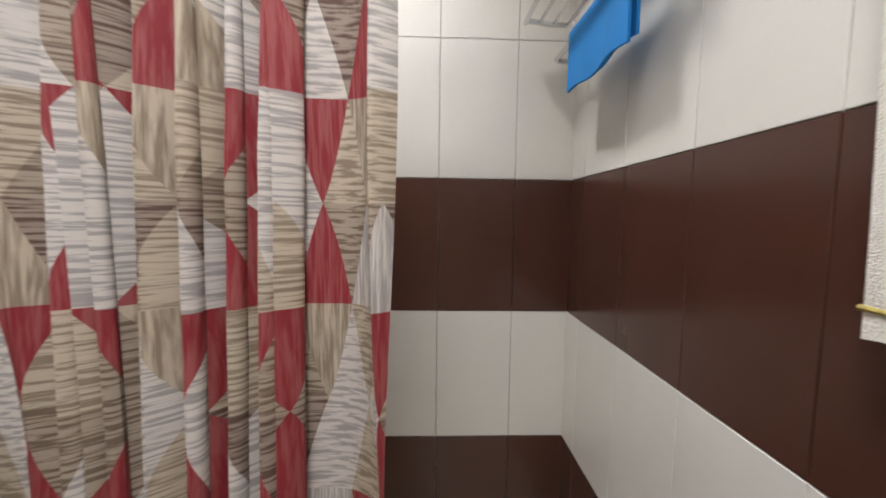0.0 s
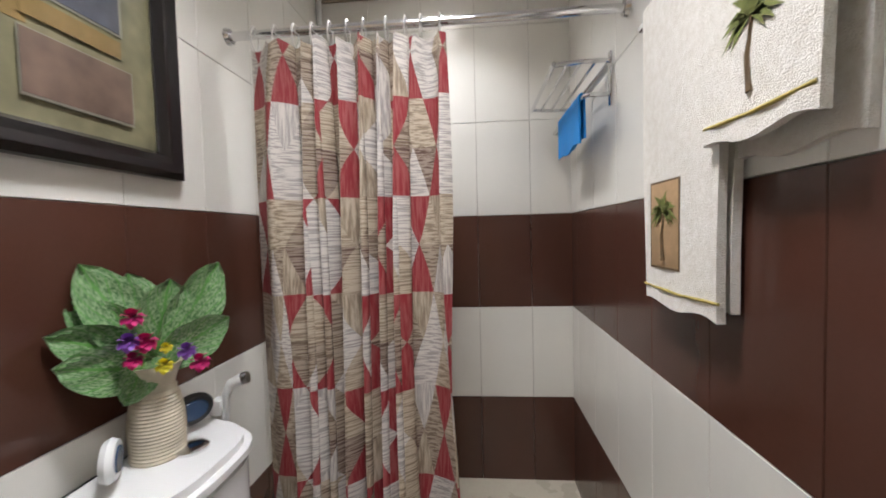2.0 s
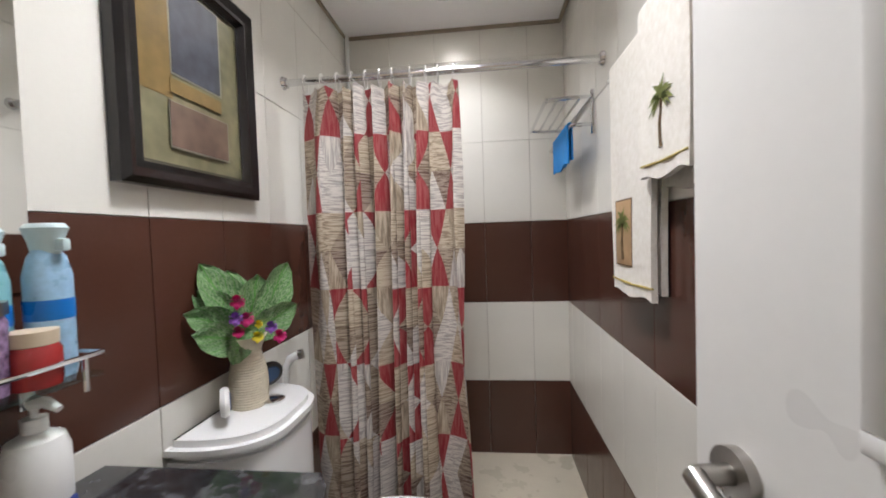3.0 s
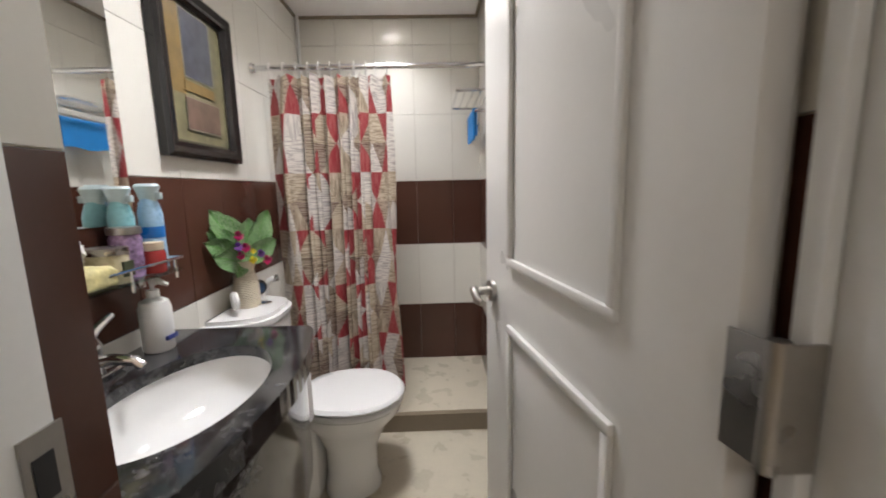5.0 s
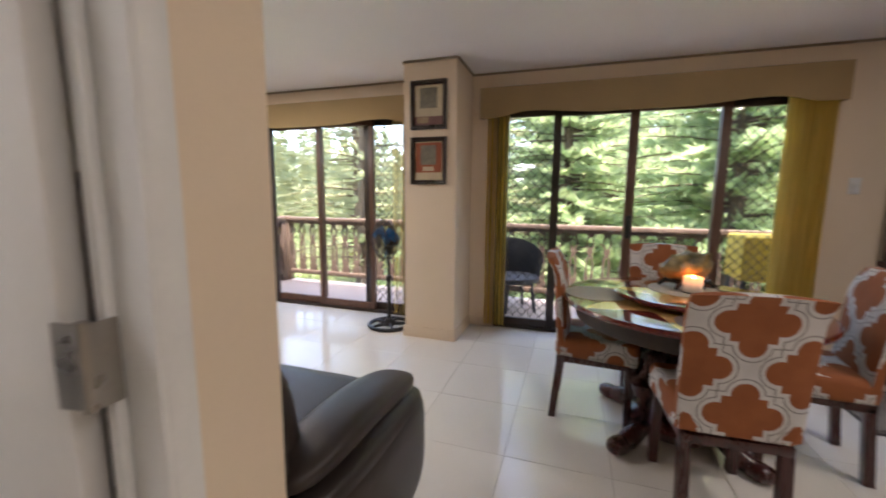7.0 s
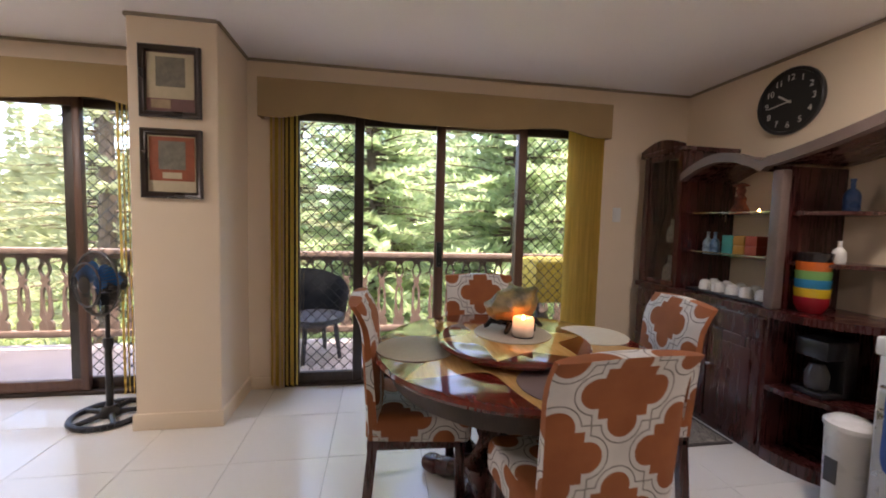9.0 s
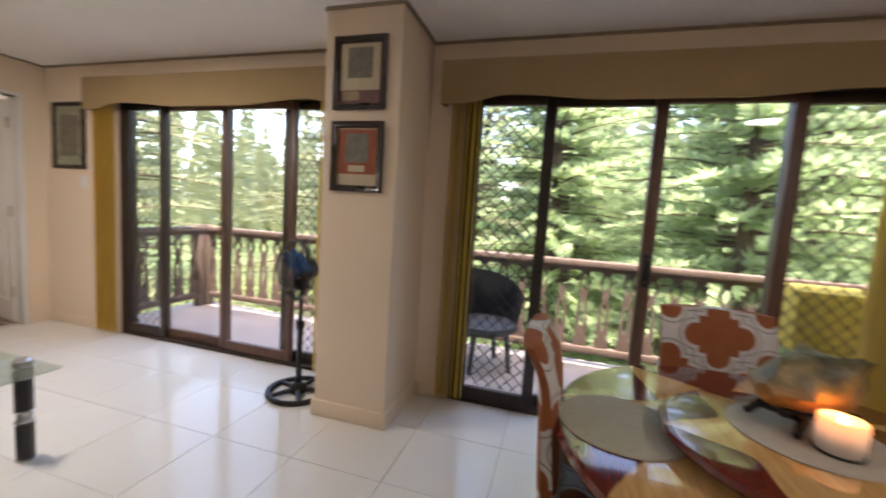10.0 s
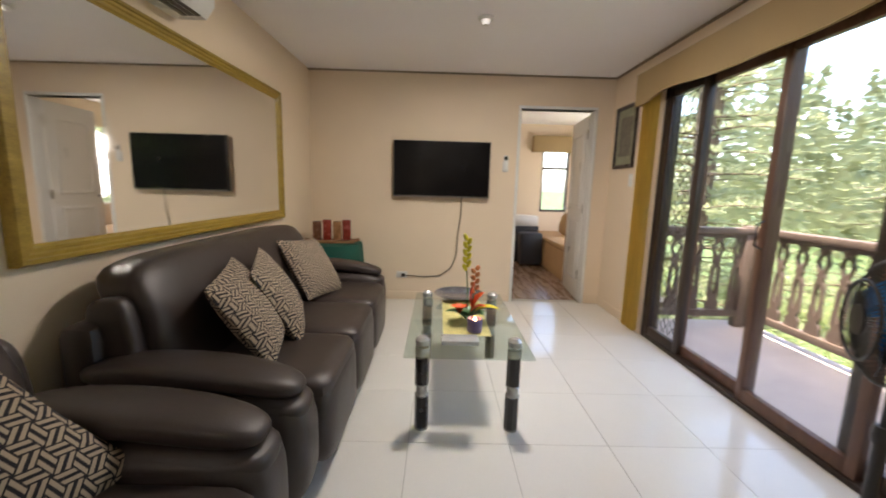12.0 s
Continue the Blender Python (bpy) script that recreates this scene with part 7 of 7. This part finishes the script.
def end_shape(x0, grow=0.0):
    """Plan of the rounded open end, from the base's side to the wall."""
    pts = [(x0, CYB), (x0, CYF + grow)]
    for k in range(13):
        a = math.pi / 2 * k / 12
        pts.append((x0 - 0.02 - (0.41 + grow) * math.sin(a), CYB + 0.06 + (CYF + grow - CYB - 0.06) * math.cos(a)))
    return pts + [(x0 - 0.43 - grow, CYB)]


part("counter", one(prism, [(4.0, CYB)] + [(4.0, CYF + 0.03), (2.88, CYF + 0.03)] + end_shape(2.88, 0.03)[2:], 2, CZ - 0.04, CZ), CAB, cab, "dark mahogany counter")
for z in (0.0, 0.40):
    part("end_shelf", one(prism, end_shape(2.879), 2, z, z + (0.07 if z == 0 else 0.025)), CAB, cab, "rounded open shelf")
part("end_back", boxes((2.45, 2.879, CYB, CYB + 0.012, 0.071, CZ - 0.041)), CAB, cab)
# glazed upper cupboard
for x in (3.59, 3.975):
    part("side", boxes((x, x + 0.025, CYB, CYF + 0.0, CZ + 0.001, 1.84)), CAB, cab)
part("cupboard_top", boxes((3.57, 4.02, CYB, CYF + 0.03, 1.841, 1.875), bevel=0.006), CAB, cab)
arch = [(3.575, 1.8755), (4.015, 1.8755), (4.015, 1.89)]
for k in range(13):
    u = k / 12
    arch.append((4.01 - 0.43 * u, 1.895 + 0.055 * math.sin(math.pi * u)))
arch.append((3.575, 1.89))
part("cornice", one(prism, arch, 1, CYF, CYF + 0.03), CAB, cab, "arched cornice")
gd = part("glass_door", boxes((3.616, 3.64, CYF - 0.02, CYF - 0.001, CZ + 0.002, 1.84), (3.95, 3.974, CYF - 0.02, CYF - 0.001, CZ + 0.002, 1.84), (3.641, 3.949, CYF - 0.02, CYF - 0.001, CZ + 0.002, CZ + 0.04), (3.641, 3.949, CYF - 0.02, CYF - 0.001, 1.80, 1.84)), CAB, cab)
part("pane", boxes((3.6405, 3.9495, CYF - 0.012, CYF - 0.008, CZ + 0.0405, 1.7995)), GLASS, gd, "clear pane").visible_shadow = False
for z in (1.17, 1.50):
    part("glass_shelf", boxes((3.616, 3.974, CYB + 0.01, CYF - 0.03, z, z + 0.006)), TABLE_GLASS, cab)
part("back_panel", boxes((3.616, 3.974, CYB, CYB + 0.008, CZ + 0.001, 1.84)), plain("cabinet_back", (0.10, 0.065, 0.045), 0.5), cab)
# open middle with glass shelves and arch
for z in (1.11, 1.375):
    part("glass_shelf", boxes((2.935, 3.588, CYB + 0.01, CYF - 0.06, z, z + 0.007)), TABLE_GLASS, cab)
    part("shelf_rail", one(rod, (2.935, CYF - 0.055, z + 0.02), (3.588, CYF - 0.055, z + 0.02), 0.004, seg=6), CHROME, cab, "thin metal shelf rail")
FADED = plain("worn_grey_mahogany", (0.14, 0.10, 0.09), 0.35, vary=0.3)
part("post", boxes((2.87, 2.93, CYF - 0.06, CYF, CZ + 0.001, 1.62), bevel=0.008), FADED, cab, "pale worn front post")
part("partition", boxes((2.885, 2.915, CYB, CYF - 0.061, CZ + 0.001, 1.64)), CAB, cab)
wave_t, wave_b = [], []
for k in range(41):
    u = k / 40
    x = 3.588 - u * 1.15
    if u < 0.55:
        zz = 1.60 + 0.115 * math.sin(math.pi * min(1, u / 0.55) * 0.92 + 0.2)
    else:
        zz = 1.645 + 0.115 * ((u - 0.55) / 0.45) ** 1.3
    wave_b.append((x, zz - 0.0))
    wave_t.append((x, zz + 0.055))
part("wavy_cornice", one(prism, wave_b + wave_t[::-1], 1, CYF - 0.03, CYF + 0.02), FADED, cab, "wavy worn cornice")
part("hood", one(prism, [(x, z) for x, z in wave_b] + [(x, z + 0.04) for x, z in wave_b[::-1]], 1, CYB, CYF - 0.031), CAB, cab)
part("end_post", boxes((2.52, 2.60, CYB, CYB + 0.10, CZ + 0.001, 1.70), bevel=0.006), CAB, cab)
part("corner_shelf", one(prism, [(2.60, CYB), (2.884, CYB), (2.884, CYF - 0.1), (2.70, CYF - 0.16), (2.60, CYB + 0.12)], 2, 1.10, 1.12), CAB, cab)
part("corner_shelf", one(prism, [(2.60, CYB), (2.884, CYB), (2.884, CYF - 0.1), (2.70, CYF - 0.16), (2.60, CYB + 0.12)], 2, 1.375, 1.395), CAB, cab)

CUPW = plain("white_china", (0.74, 0.73, 0.70), 0.12, bump=0.0)
tr = solid("cup_tray", boxes((2.93, 3.52, -3.82, -3.59, CZ + 0.0005, CZ + 0.018), bevel=0.004), BLACK, "black tray under the cups", "tray")
for i in range(10):
    x, y = 2.99 + 0.105 * (i % 5) + (0.03 if i > 4 else 0), -3.65 - 0.10 * (i // 5)
    cpo = thing("cup", "upturned white china cup on a black tray", "cup", pose(x, y, CZ + 0.0185, 0, 0, 40 * i), "white cups")
    part("bowl", one(lathe, [(0.038, 0), (0.037, 0.02), (0.030, 0.055), (0.020, 0.062), (0.019, 0.068), (0.001, 0.066)], 20), CUPW, cpo)
    part("handle", one(tube, [(0.034, 0, 0.015), (0.052, 0, 0.02), (0.052, 0, 0.04), (0.030, 0, 0.05)], 0.004, 6), CUPW, cpo)
bw_cols = ((0.30, 0.012, 0.02), (0.62, 0.44, 0.02), (0.02, 0.22, 0.42), (0.16, 0.36, 0.10), (0.62, 0.13, 0.02), (0.012, 0.01, 0.012))
for i, col in enumerate(bw_cols):
    solid("bowl", one(lathe, [(0.050, 0), (0.055, 0.006), (0.074, 0.045), (0.078, 0.088), (0.073, 0.088), (0.05, 0.02), (0.001, 0.015)], 28), plain("bowl_glaze", col, 0.2, bump=0.0), "brightly coloured glazed bowl in a nested stack", "bowl", pose(2.765, -3.70, CZ + 0.001 + 0.047 * i), "stacked coloured bowls")


def bottle(x, y, z, h, r, mat, label, name="bottle"):
    return solid(name, one(lathe, [(r * 0.9, 0), (r, 0.01), (r, h * 0.45), (r * 0.85, h * 0.58), (r * 0.32, h * 0.72), (r * 0.3, h * 0.92), (r * 0.36, h * 0.93), (r * 0.36, h), (0.001, h)], 18), mat, label, name, pose(x - 0.035, y + 0.04, z))


GLASSY = plain("cut_glass", (0.45, 0.45, 0.42), 0.08, 0.2, vary=0.5, scale=60)
for x, y, z, h, r in ((3.70, -3.75, CZ + 0.001, 0.16, 0.045), (3.83, -3.72, CZ + 0.001, 0.22, 0.05), (3.90, -3.85, CZ + 0.001, 0.17, 0.045), (3.72, -3.8, 1.177, 0.14, 0.04), (3.86, -3.75, 1.177, 0.18, 0.04), (3.75, -3.78, 1.507, 0.15, 0.03), (3.85, -3.8, 1.507, 0.14, 0.03)):
    bottle(x, y, z, h, r, GLASSY, "clear cut-glass decanter behind the cabinet door", "decanter")
for i, (x, col) in enumerate(((3.52, (0.30, 0.42, 0.50)), (3.46, (0.10, 0.20, 0.33)))):
    bottle(x, -3.76, 1.118, 0.15, 0.03, plain("figurine_glaze", col, 0.3, vary=0.6, scale=30), "pale blue and white china figurine", "figurine")
box_cols = ((0.40, 0.05, 0.02), (0.45, 0.22, 0.02), (0.04, 0.30, 0.26))
for i, col in enumerate(box_cols * 2):
    solid("gift_box", boxes((-0.04, 0.04, -0.05, 0.05, 0, 0.065), bevel=0.004), plain("box_paper", col, 0.5), "small coloured box stacked on the glass shelf", "box", pose(3.13 + 0.085 * (i % 3), -3.74, 1.118 + 0.0655 * (i // 3)), "coloured boxes")
bottle(3.02, -3.76, 1.118, 0.09, 0.025, plain("blue_cap_jar", (0.35, 0.36, 0.5), 0.2, vary=0.7, scale=40), "small glass jar with a blue stopper")
doll = bmesh.new()
lathe(doll, [(0.06, 0), (0.055, 0.03), (0.03, 0.08), (0.034, 0.11), (0.02, 0.13), (0.028, 0.16), (0.02, 0.185), (0.045, 0.19), (0.045, 0.197), (0.02, 0.21), (0.001, 0.215)], 18)
solid("costumed_doll", doll, plain("doll_cloth", (0.16, 0.05, 0.03), 0.7, vary=0.9, scale=22), "small costumed doll in red and black", "doll", pose(3.27, -3.74, 1.3825))
stat = bmesh.new()
lathe(stat, [(0.05, 0), (0.055, 0.02), (0.04, 0.09), (0.05, 0.14), (0.03, 0.19), (0.025, 0.22), (0.001, 0.235)], 14, squash=0.7)
solid("carved_figure", stat, plain("carved_wood", (0.10, 0.055, 0.03), 0.6, vary=0.5, scale=25, bump=0.5), "carved brown wooden figure", "figure", pose(2.98, -3.74, 1.3825))
tl = thing("tea_light", "lit tea light on the glass shelf", "candle", pose(3.10, -3.70, 1.3825))
part("cup", one(lathe, [(0.02, 0), (0.021, 0.012), (0.001, 0.012)], 16), STEEL, tl)
part("flame", one(lathe, [(0.001, 0.013), (0.006, 0.019), (0.004, 0.03), (0.001, 0.036)], 8), FLAME, tl, "small flame")
bottle(2.74, -3.86, 1.396, 0.17, 0.035, plain("blue_tin", (0.03, 0.08, 0.22), 0.3, vary=0.5), "dark blue tin on the corner shelf", "canister")
bottle(2.76, -3.84, 1.121, 0.12, 0.03, CUPW, "white china jar on the corner shelf", "jar")
cm = thing("coffee_maker", "black drip coffee maker with a glass jug on the open shelf", "coffee maker", pose(2.70, -3.74, 0.4255))
part("body", boxes((-0.08, 0.08, -0.10, -0.02, 0, 0.30), bevel=0.01), BLACK, cm)
part("base", boxes((-0.08, 0.08, -0.019, 0.11, 0, 0.03), bevel=0.008), BLACK, cm)
part("filter_head", boxes((-0.08, 0.08, -0.019, 0.10, 0.20, 0.30), bevel=0.012), BLACK, cm)
part("jug", one(lathe, [(0.045, 0), (0.055, 0.02), (0.055, 0.09), (0.035, 0.13), (0.038, 0.14)], 20, (0, 0.045, 0.031)), plain("smoked_jug_glass", (0.06, 0.06, 0.065), 0.08), cm, "glass jug")

# wall clock
ck = thing("wall_clock", "large round black wall clock with white numerals", "clock", pose(3.205, SOUTH, 2.115) @ Matrix.Scale(0.87, 4))
bm = one(lathe, [(0.235, 0.0), (0.24, 0.01), (0.24, 0.03), (0.232, 0.04), (0.218, 0.036), (0.212, 0.02), (0.001, 0.02)], 64)
bmesh.ops.transform(bm, matrix=Matrix.Rotation(radians(-90), 4, "X"), verts=bm.verts[:])
part("case", bm, BLACK, ck)
NUMW = plain("white_numeral", (0.68, 0.67, 0.64), 0.5)


def letters(text, size, mat, parent, m, name="numeral"):
    """Flat raised writing turned into a mesh."""
    cu = bpy.data.curves.new("text", "FONT")
    cu.body, cu.size, cu.align_x, cu.align_y, cu.extrude = text, size, "CENTER", "CENTER", 0.0012
    tmp = new("text", cu)
    me = bpy.data.meshes.new_from_object(tmp)
    bpy.data.objects.remove(tmp)
    me.materials.clear()
    me.materials.append(mat)
    ob = new(name, me)
    ob.parent = parent
    ob.matrix_basis = m
    return ob


for h in range(1, 13):
    a = radians(90 - 30 * h)
    letters(str(h), 0.062, NUMW, ck, Matrix.Translation((-0.17 * math.cos(a), 0.022, 0.17 * math.sin(a))) @ Matrix.Rotation(radians(180), 4, "Z") @ Matrix.Rotation(radians(90), 4, "X"))
part("hour_hand", boxes((-0.10, 0.02, 0.024, 0.027, -0.006, 0.006)), NUMW, ck, m=Matrix.Rotation(radians(144), 4, "Y"))
part("minute_hand", boxes((-0.02, 0.15, 0.028, 0.031, -0.004, 0.004)), NUMW, ck, m=Matrix.Rotation(radians(8), 4, "Y"))
part("hub", one(rod, (0, 0.02, 0), (0, 0.034, 0), 0.009, seg=14), NUMW, ck)

# rugs
def rug_cloth():
    n = Nodes("patterned_rug")
    co = n.coords()
    v = n.node("ShaderNodeTexVoronoi", Scale=14.0)
    v.feature = "DISTANCE_TO_EDGE"
    n.link(co, v.inputs["Vector"])
    w = n.noise(co, 22, 3)
    f = n.m("GREATER_THAN", n.m("SINE", n.m("MULTIPLY_ADD", v.outputs["Distance"], 60.0, n.m("MULTIPLY", w, 6.0))), 0.1)
    n.bump(n.noise(co, 400, 2), 0.5)
    return n.finish(n.mix(f, (0.075, 0.065, 0.055), (0.36, 0.33, 0.28)), 0.95)


RUG = rug_cloth()
for x0, x1, y0, y1 in ((2.98, 3.62, -3.515, -3.06), (1.76, 2.39, -3.39, -2.94)):
    rg = thing("floor_mat", "grey and cream scroll-pattern floor mat", "mat", None, "floor mats")
    part("woven_field", boxes((x0 + 0.02, x1 - 0.02, y0 + 0.02, y1 - 0.02, 0.0005, 0.009), bevel=0.003), RUG, rg)
    part("border", boxes((x0, x1, y0, y0 + 0.02, 0.0005, 0.008), (x0, x1, y1 - 0.02, y1, 0.0005, 0.008), (x0, x0 + 0.02, y0 + 0.02, y1 - 0.02, 0.0005, 0.008), (x1 - 0.02, x1, y0 + 0.02, y1 - 0.02, 0.0005, 0.008)), plain("rug_border", (0.06, 0.05, 0.045), 0.9), rg, "dark woven border")

# stove with a blue towel
STOVE = plain("white_enamel", (0.70, 0.70, 0.70), 0.2, vary=0.05)
st = thing("stove", "white enamel stove with a blue towel on its oven rail", "stove")
part("body", boxes((1.78, 2.31, SOUTH + 0.01, -3.47, 0.0, 0.78), bevel=0.008), STOVE, st)
part("hob", boxes((1.77, 2.32, SOUTH + 0.01, -3.455, 0.781, 0.86), bevel=0.01), STOVE, st)
part("oven_door", boxes((1.80, 2.29, -3.469, -3.445, 0.10, 0.64), bevel=0.008), STEEL, st, "steel oven door")
part("rail", one(tube, [(1.84, -3.445, 0.66), (1.84, -3.40, 0.67), (2.25, -3.40, 0.67), (2.25, -3.445, 0.66)], 0.009, 8), CHROME, st)
for x in (1.86, 1.98, 2.10, 2.22):
    part("knob", one(rod, (x, -3.455, 0.82), (x, -3.43, 0.82), 0.02, 0.016, seg=16), BLACK, st, "black knob")
tw_ = solid("kitchen_towel", cushion(0.22, 0.03, 0.36, 8, 6.0, 0.06, 2), plain("blue_kitchen_towel", (0.04, 0.09, 0.30), 0.9, vary=0.25, scale=18), "blue kitchen towel hanging on the oven rail", "towel", pose(2.12, -3.40, 0.50))
bn = thing("waste_bin", "white plastic bin beside the stove", "bin", pose(2.405, -3.50, 0))
part("tub", one(lathe, [(0.07, 0), (0.075, 0.01), (0.085, 0.40), (0.088, 0.41)], 28), WHITE_PLASTIC, bn)
part("lid", one(lathe, [(0.092, 0.4105), (0.092, 0.43), (0.06, 0.455), (0.001, 0.46)], 28), WHITE_PLASTIC, bn)
part("mark", boxes((-0.02, 0.03, 0.0805, 0.0855, 0.16, 0.27)), plain("dark_print", (0.06, 0.06, 0.06), 0.5), bn, "dark printed bars")

# balcony seats
RATTAN = plain("dark_grey_rattan", (0.045, 0.047, 0.055), 0.6, vary=0.3, scale=60, bump=0.6, fine=220)
wc = thing("rattan_chair", "dark grey woven rattan armchair on the balcony", "chair", pose(4.86, -0.80, -0.03, 0, 0, -150))
bm = bmesh.new()
rings = []
for j in range(9):
    v = j / 8
    row = []
    for k in range(25):
        a = radians(-110 + 220 * k / 24)
        hgt = 0.62 + 0.20 * math.cos(a / 1.25)
        r = 0.27 + 0.05 * v
        row.append(bm.verts.new((-r * math.cos(a), r * math.sin(a), 0.30 + (hgt - 0.30) * v)))
    rings.append(row)
for A, B in zip(rings, rings[1:]):
    for k in range(24):
        bm.faces.new((A[k], A[k + 1], B[k + 1], B[k]))
bmesh.ops.solidify(bm, geom=bm.faces[:], thickness=0.03)
part("shell", bm, RATTAN, wc)
part("seat", one(lathe, [(0.25, 0.34), (0.28, 0.36), (0.27, 0.40), (0.001, 0.41)], 28), RATTAN, wc)
for k in range(4):
    a = radians(45 + 90 * k)
    part("leg", one(tube, [(0.2 * math.cos(a), 0.2 * math.sin(a), 0.36), (0.25 * math.cos(a), 0.25 * math.sin(a), 0.0)], [0.025, 0.02], 8), RATTAN, wc)
yc = thing("covered_table", "balcony table draped with a yellow checked cloth", "table", pose(4.95, -3.25, -0.03))
YCLOTH = plain("yellow_check_cloth", (0.58, 0.42, 0.06), 0.8, vary=0.25, scale=30)
part("cloth", boxes((-0.22, 0.22, -0.30, 0.30, 0.52, 0.96), bevel=0.04), YCLOTH, yc)
for x in (-0.18, 0.18):
    for y in (-0.25, 0.25):
        part("leg", one(rod, (x, y, 0), (x, y, 0.56), 0.02), RATTAN, yc)
wc2 = copy_thing(wc, pose(4.80, -3.75, -0.03, 0, 0, 100))

# ---- tiles ----
def tile_mesh(w, h, t, material, name="tile"):
    """A thin slab with eased edges, lying in x and z, proud towards minus y."""
    bm = bmesh.new()
    e = 0.0012
    back = [bm.verts.new((x, 0, z)) for x, z in ((0, 0), (w, 0), (w, h), (0, h))]
    mid = [bm.verts.new((x, -t + e, z)) for x, z in ((0, 0), (w, 0), (w, h), (0, h))]
    frontv = [bm.verts.new((x, -t, z)) for x, z in ((e, e), (w - e, e), (w - e, h - e), (e, h - e))]
    for A, B in ((back, mid), (mid, frontv)):
        for k in range(4):
            bm.faces.new((A[k], A[(k + 1) % 4], B[(k + 1) % 4], B[k]))
    bm.faces.new(frontv)
    bm.faces.new(back[::-1])
    return mesh_of(bm, name, material, smooth=False)


ROWS_Z = [(0.002, 0.067, 0), (0.07, 0.485, 1), (0.485, 0.900, 0), (0.900, 1.316, 1), (1.316, 1.732, 0), (1.732, 2.148, 0), (2.148, 2.315, 0)]
GAP = 0.0016
shared = {}


def tile(parent, m, w, h, material, name="tile", t=0.006):
    key = (round(w, 4), round(h, 4), material.name, t)
    if key not in shared:
        shared[key] = tile_mesh(w, h, t, material)
    ob = new(name, shared[key])
    ob.parent = parent
    ob.matrix_basis = m
    return ob


def tile_wall(wall, origin, angle, length, first, rows=ROWS_Z, step=0.237):
    """Rows of upright tiles along a wall from origin; the first column may be narrower."""
    for z0, z1, brown in rows:
        s, w = 0.0, first
        while s < length - 0.01:
            w = min(w, length - s)
            tile(wall, Matrix.Translation(origin) @ Matrix.Rotation(angle, 4, "Z") @ Matrix.Translation((s + GAP / 2, 0, z0 + GAP / 2)), w - GAP, z1 - z0 - GAP, TILE_BROWN if brown else TILE_CREAM)
            s += w
            w = step


O = bpy.data.objects
bx0, bx1 = left_x(1.451), right_x(1.451)
n0 = (0.25 - bx0) % 0.237
tile_wall(O["bathroom_wall_north"], (bx0, 1.451, 0), 0.0, bx1 - bx0, n0 if n0 > 0.02 else 0.237)
aL = math.atan2(1.444 + 0.69, left_x(1.444) - left_x(-0.69))
tile_wall(O["bathroom_wall_west"], (left_x(-0.69), -0.69, 0), aL, 2.134, 0.14)
aR = math.atan2(-0.80 - 1.444, right_x(-0.80) - right_x(1.444))
tile_wall(O["bathroom_wall_east"], (right_x(1.444), 1.444, 0), aR, 2.244, 0.10)
JAMB_ROWS = [(0.0, 0.485, 1), (0.485, 0.9, 1), (0.9, 1.316, 1), (1.316, 1.73, 0), (1.73, 2.12, 0)]
tile_wall(O["wall_hall_north"], (JW - 0.008, -0.762, 0), radians(90), 0.072, 0.072, JAMB_ROWS)
tile_wall(O["wall_hall_north"], (JE + 0.009, -0.801, 0), radians(-90), 0.058, 0.058, JAMB_ROWS)

# floor tiles of the living and dining room, half a metre square
shared_floor = {}


def floor_tile(x0, x1, y0, y1):
    w, h = x1 - x0 - 0.0024, y1 - y0 - 0.0024
    key = (round(w, 3), round(h, 3))
    if key not in shared_floor:
        bm = bmesh.new()
        e = 0.0012
        a = [bm.verts.new((x, y, -0.01)) for x, y in ((0, 0), (w, 0), (w, h), (0, h))]
        b = [bm.verts.new((x, y, -e)) for x, y in ((0, 0), (w, 0), (w, h), (0, h))]
        c = [bm.verts.new((x, y, 0)) for x, y in ((e, e), (w - e, e), (w - e, h - e), (e, h - e))]
        for A, B in ((a, b), (b, c)):
            for k in range(4):
                bm.faces.new((A[k], A[(k + 1) % 4], B[(k + 1) % 4], B[k]))
        bm.faces.new(c)
        shared_floor[key] = mesh_of(bm, "tile", TILE_FLOOR, smooth=False)
    ob = new("tile", shared_floor[key])
    ob.parent = floor
    ob.location = (x0 + 0.0012, y0 + 0.0012, 0)


xs = [2.635 + 0.497 * k for k in range(-9, 4)]
ys = [0.37 + 0.503 * k for k in range(-9, 7)]
for xa, xb in zip(xs, xs[1:]):
    for ya, yb in zip(ys, ys[1:]):
        x0, x1, y0, y1 = max(xa, -1.6), min(xb, 4.083), max(ya, SOUTH), min(yb, NORTH + 0.12)
        if yb <= -0.90 or xa >= 0.75 or (xb > 0.8 and ya > -0.95):
            pass
        elif ya < -0.95 < yb and xb <= 0.8:
            y1 = min(y1, -0.865)
        elif xb <= 0.8:
            continue
        if xa < 0.72 and y0 > -0.95:
            x0 = 0.72
        if x1 - x0 > 0.02 and y1 - y0 > 0.02:
            floor_tile(x0, x1, y0, y1)
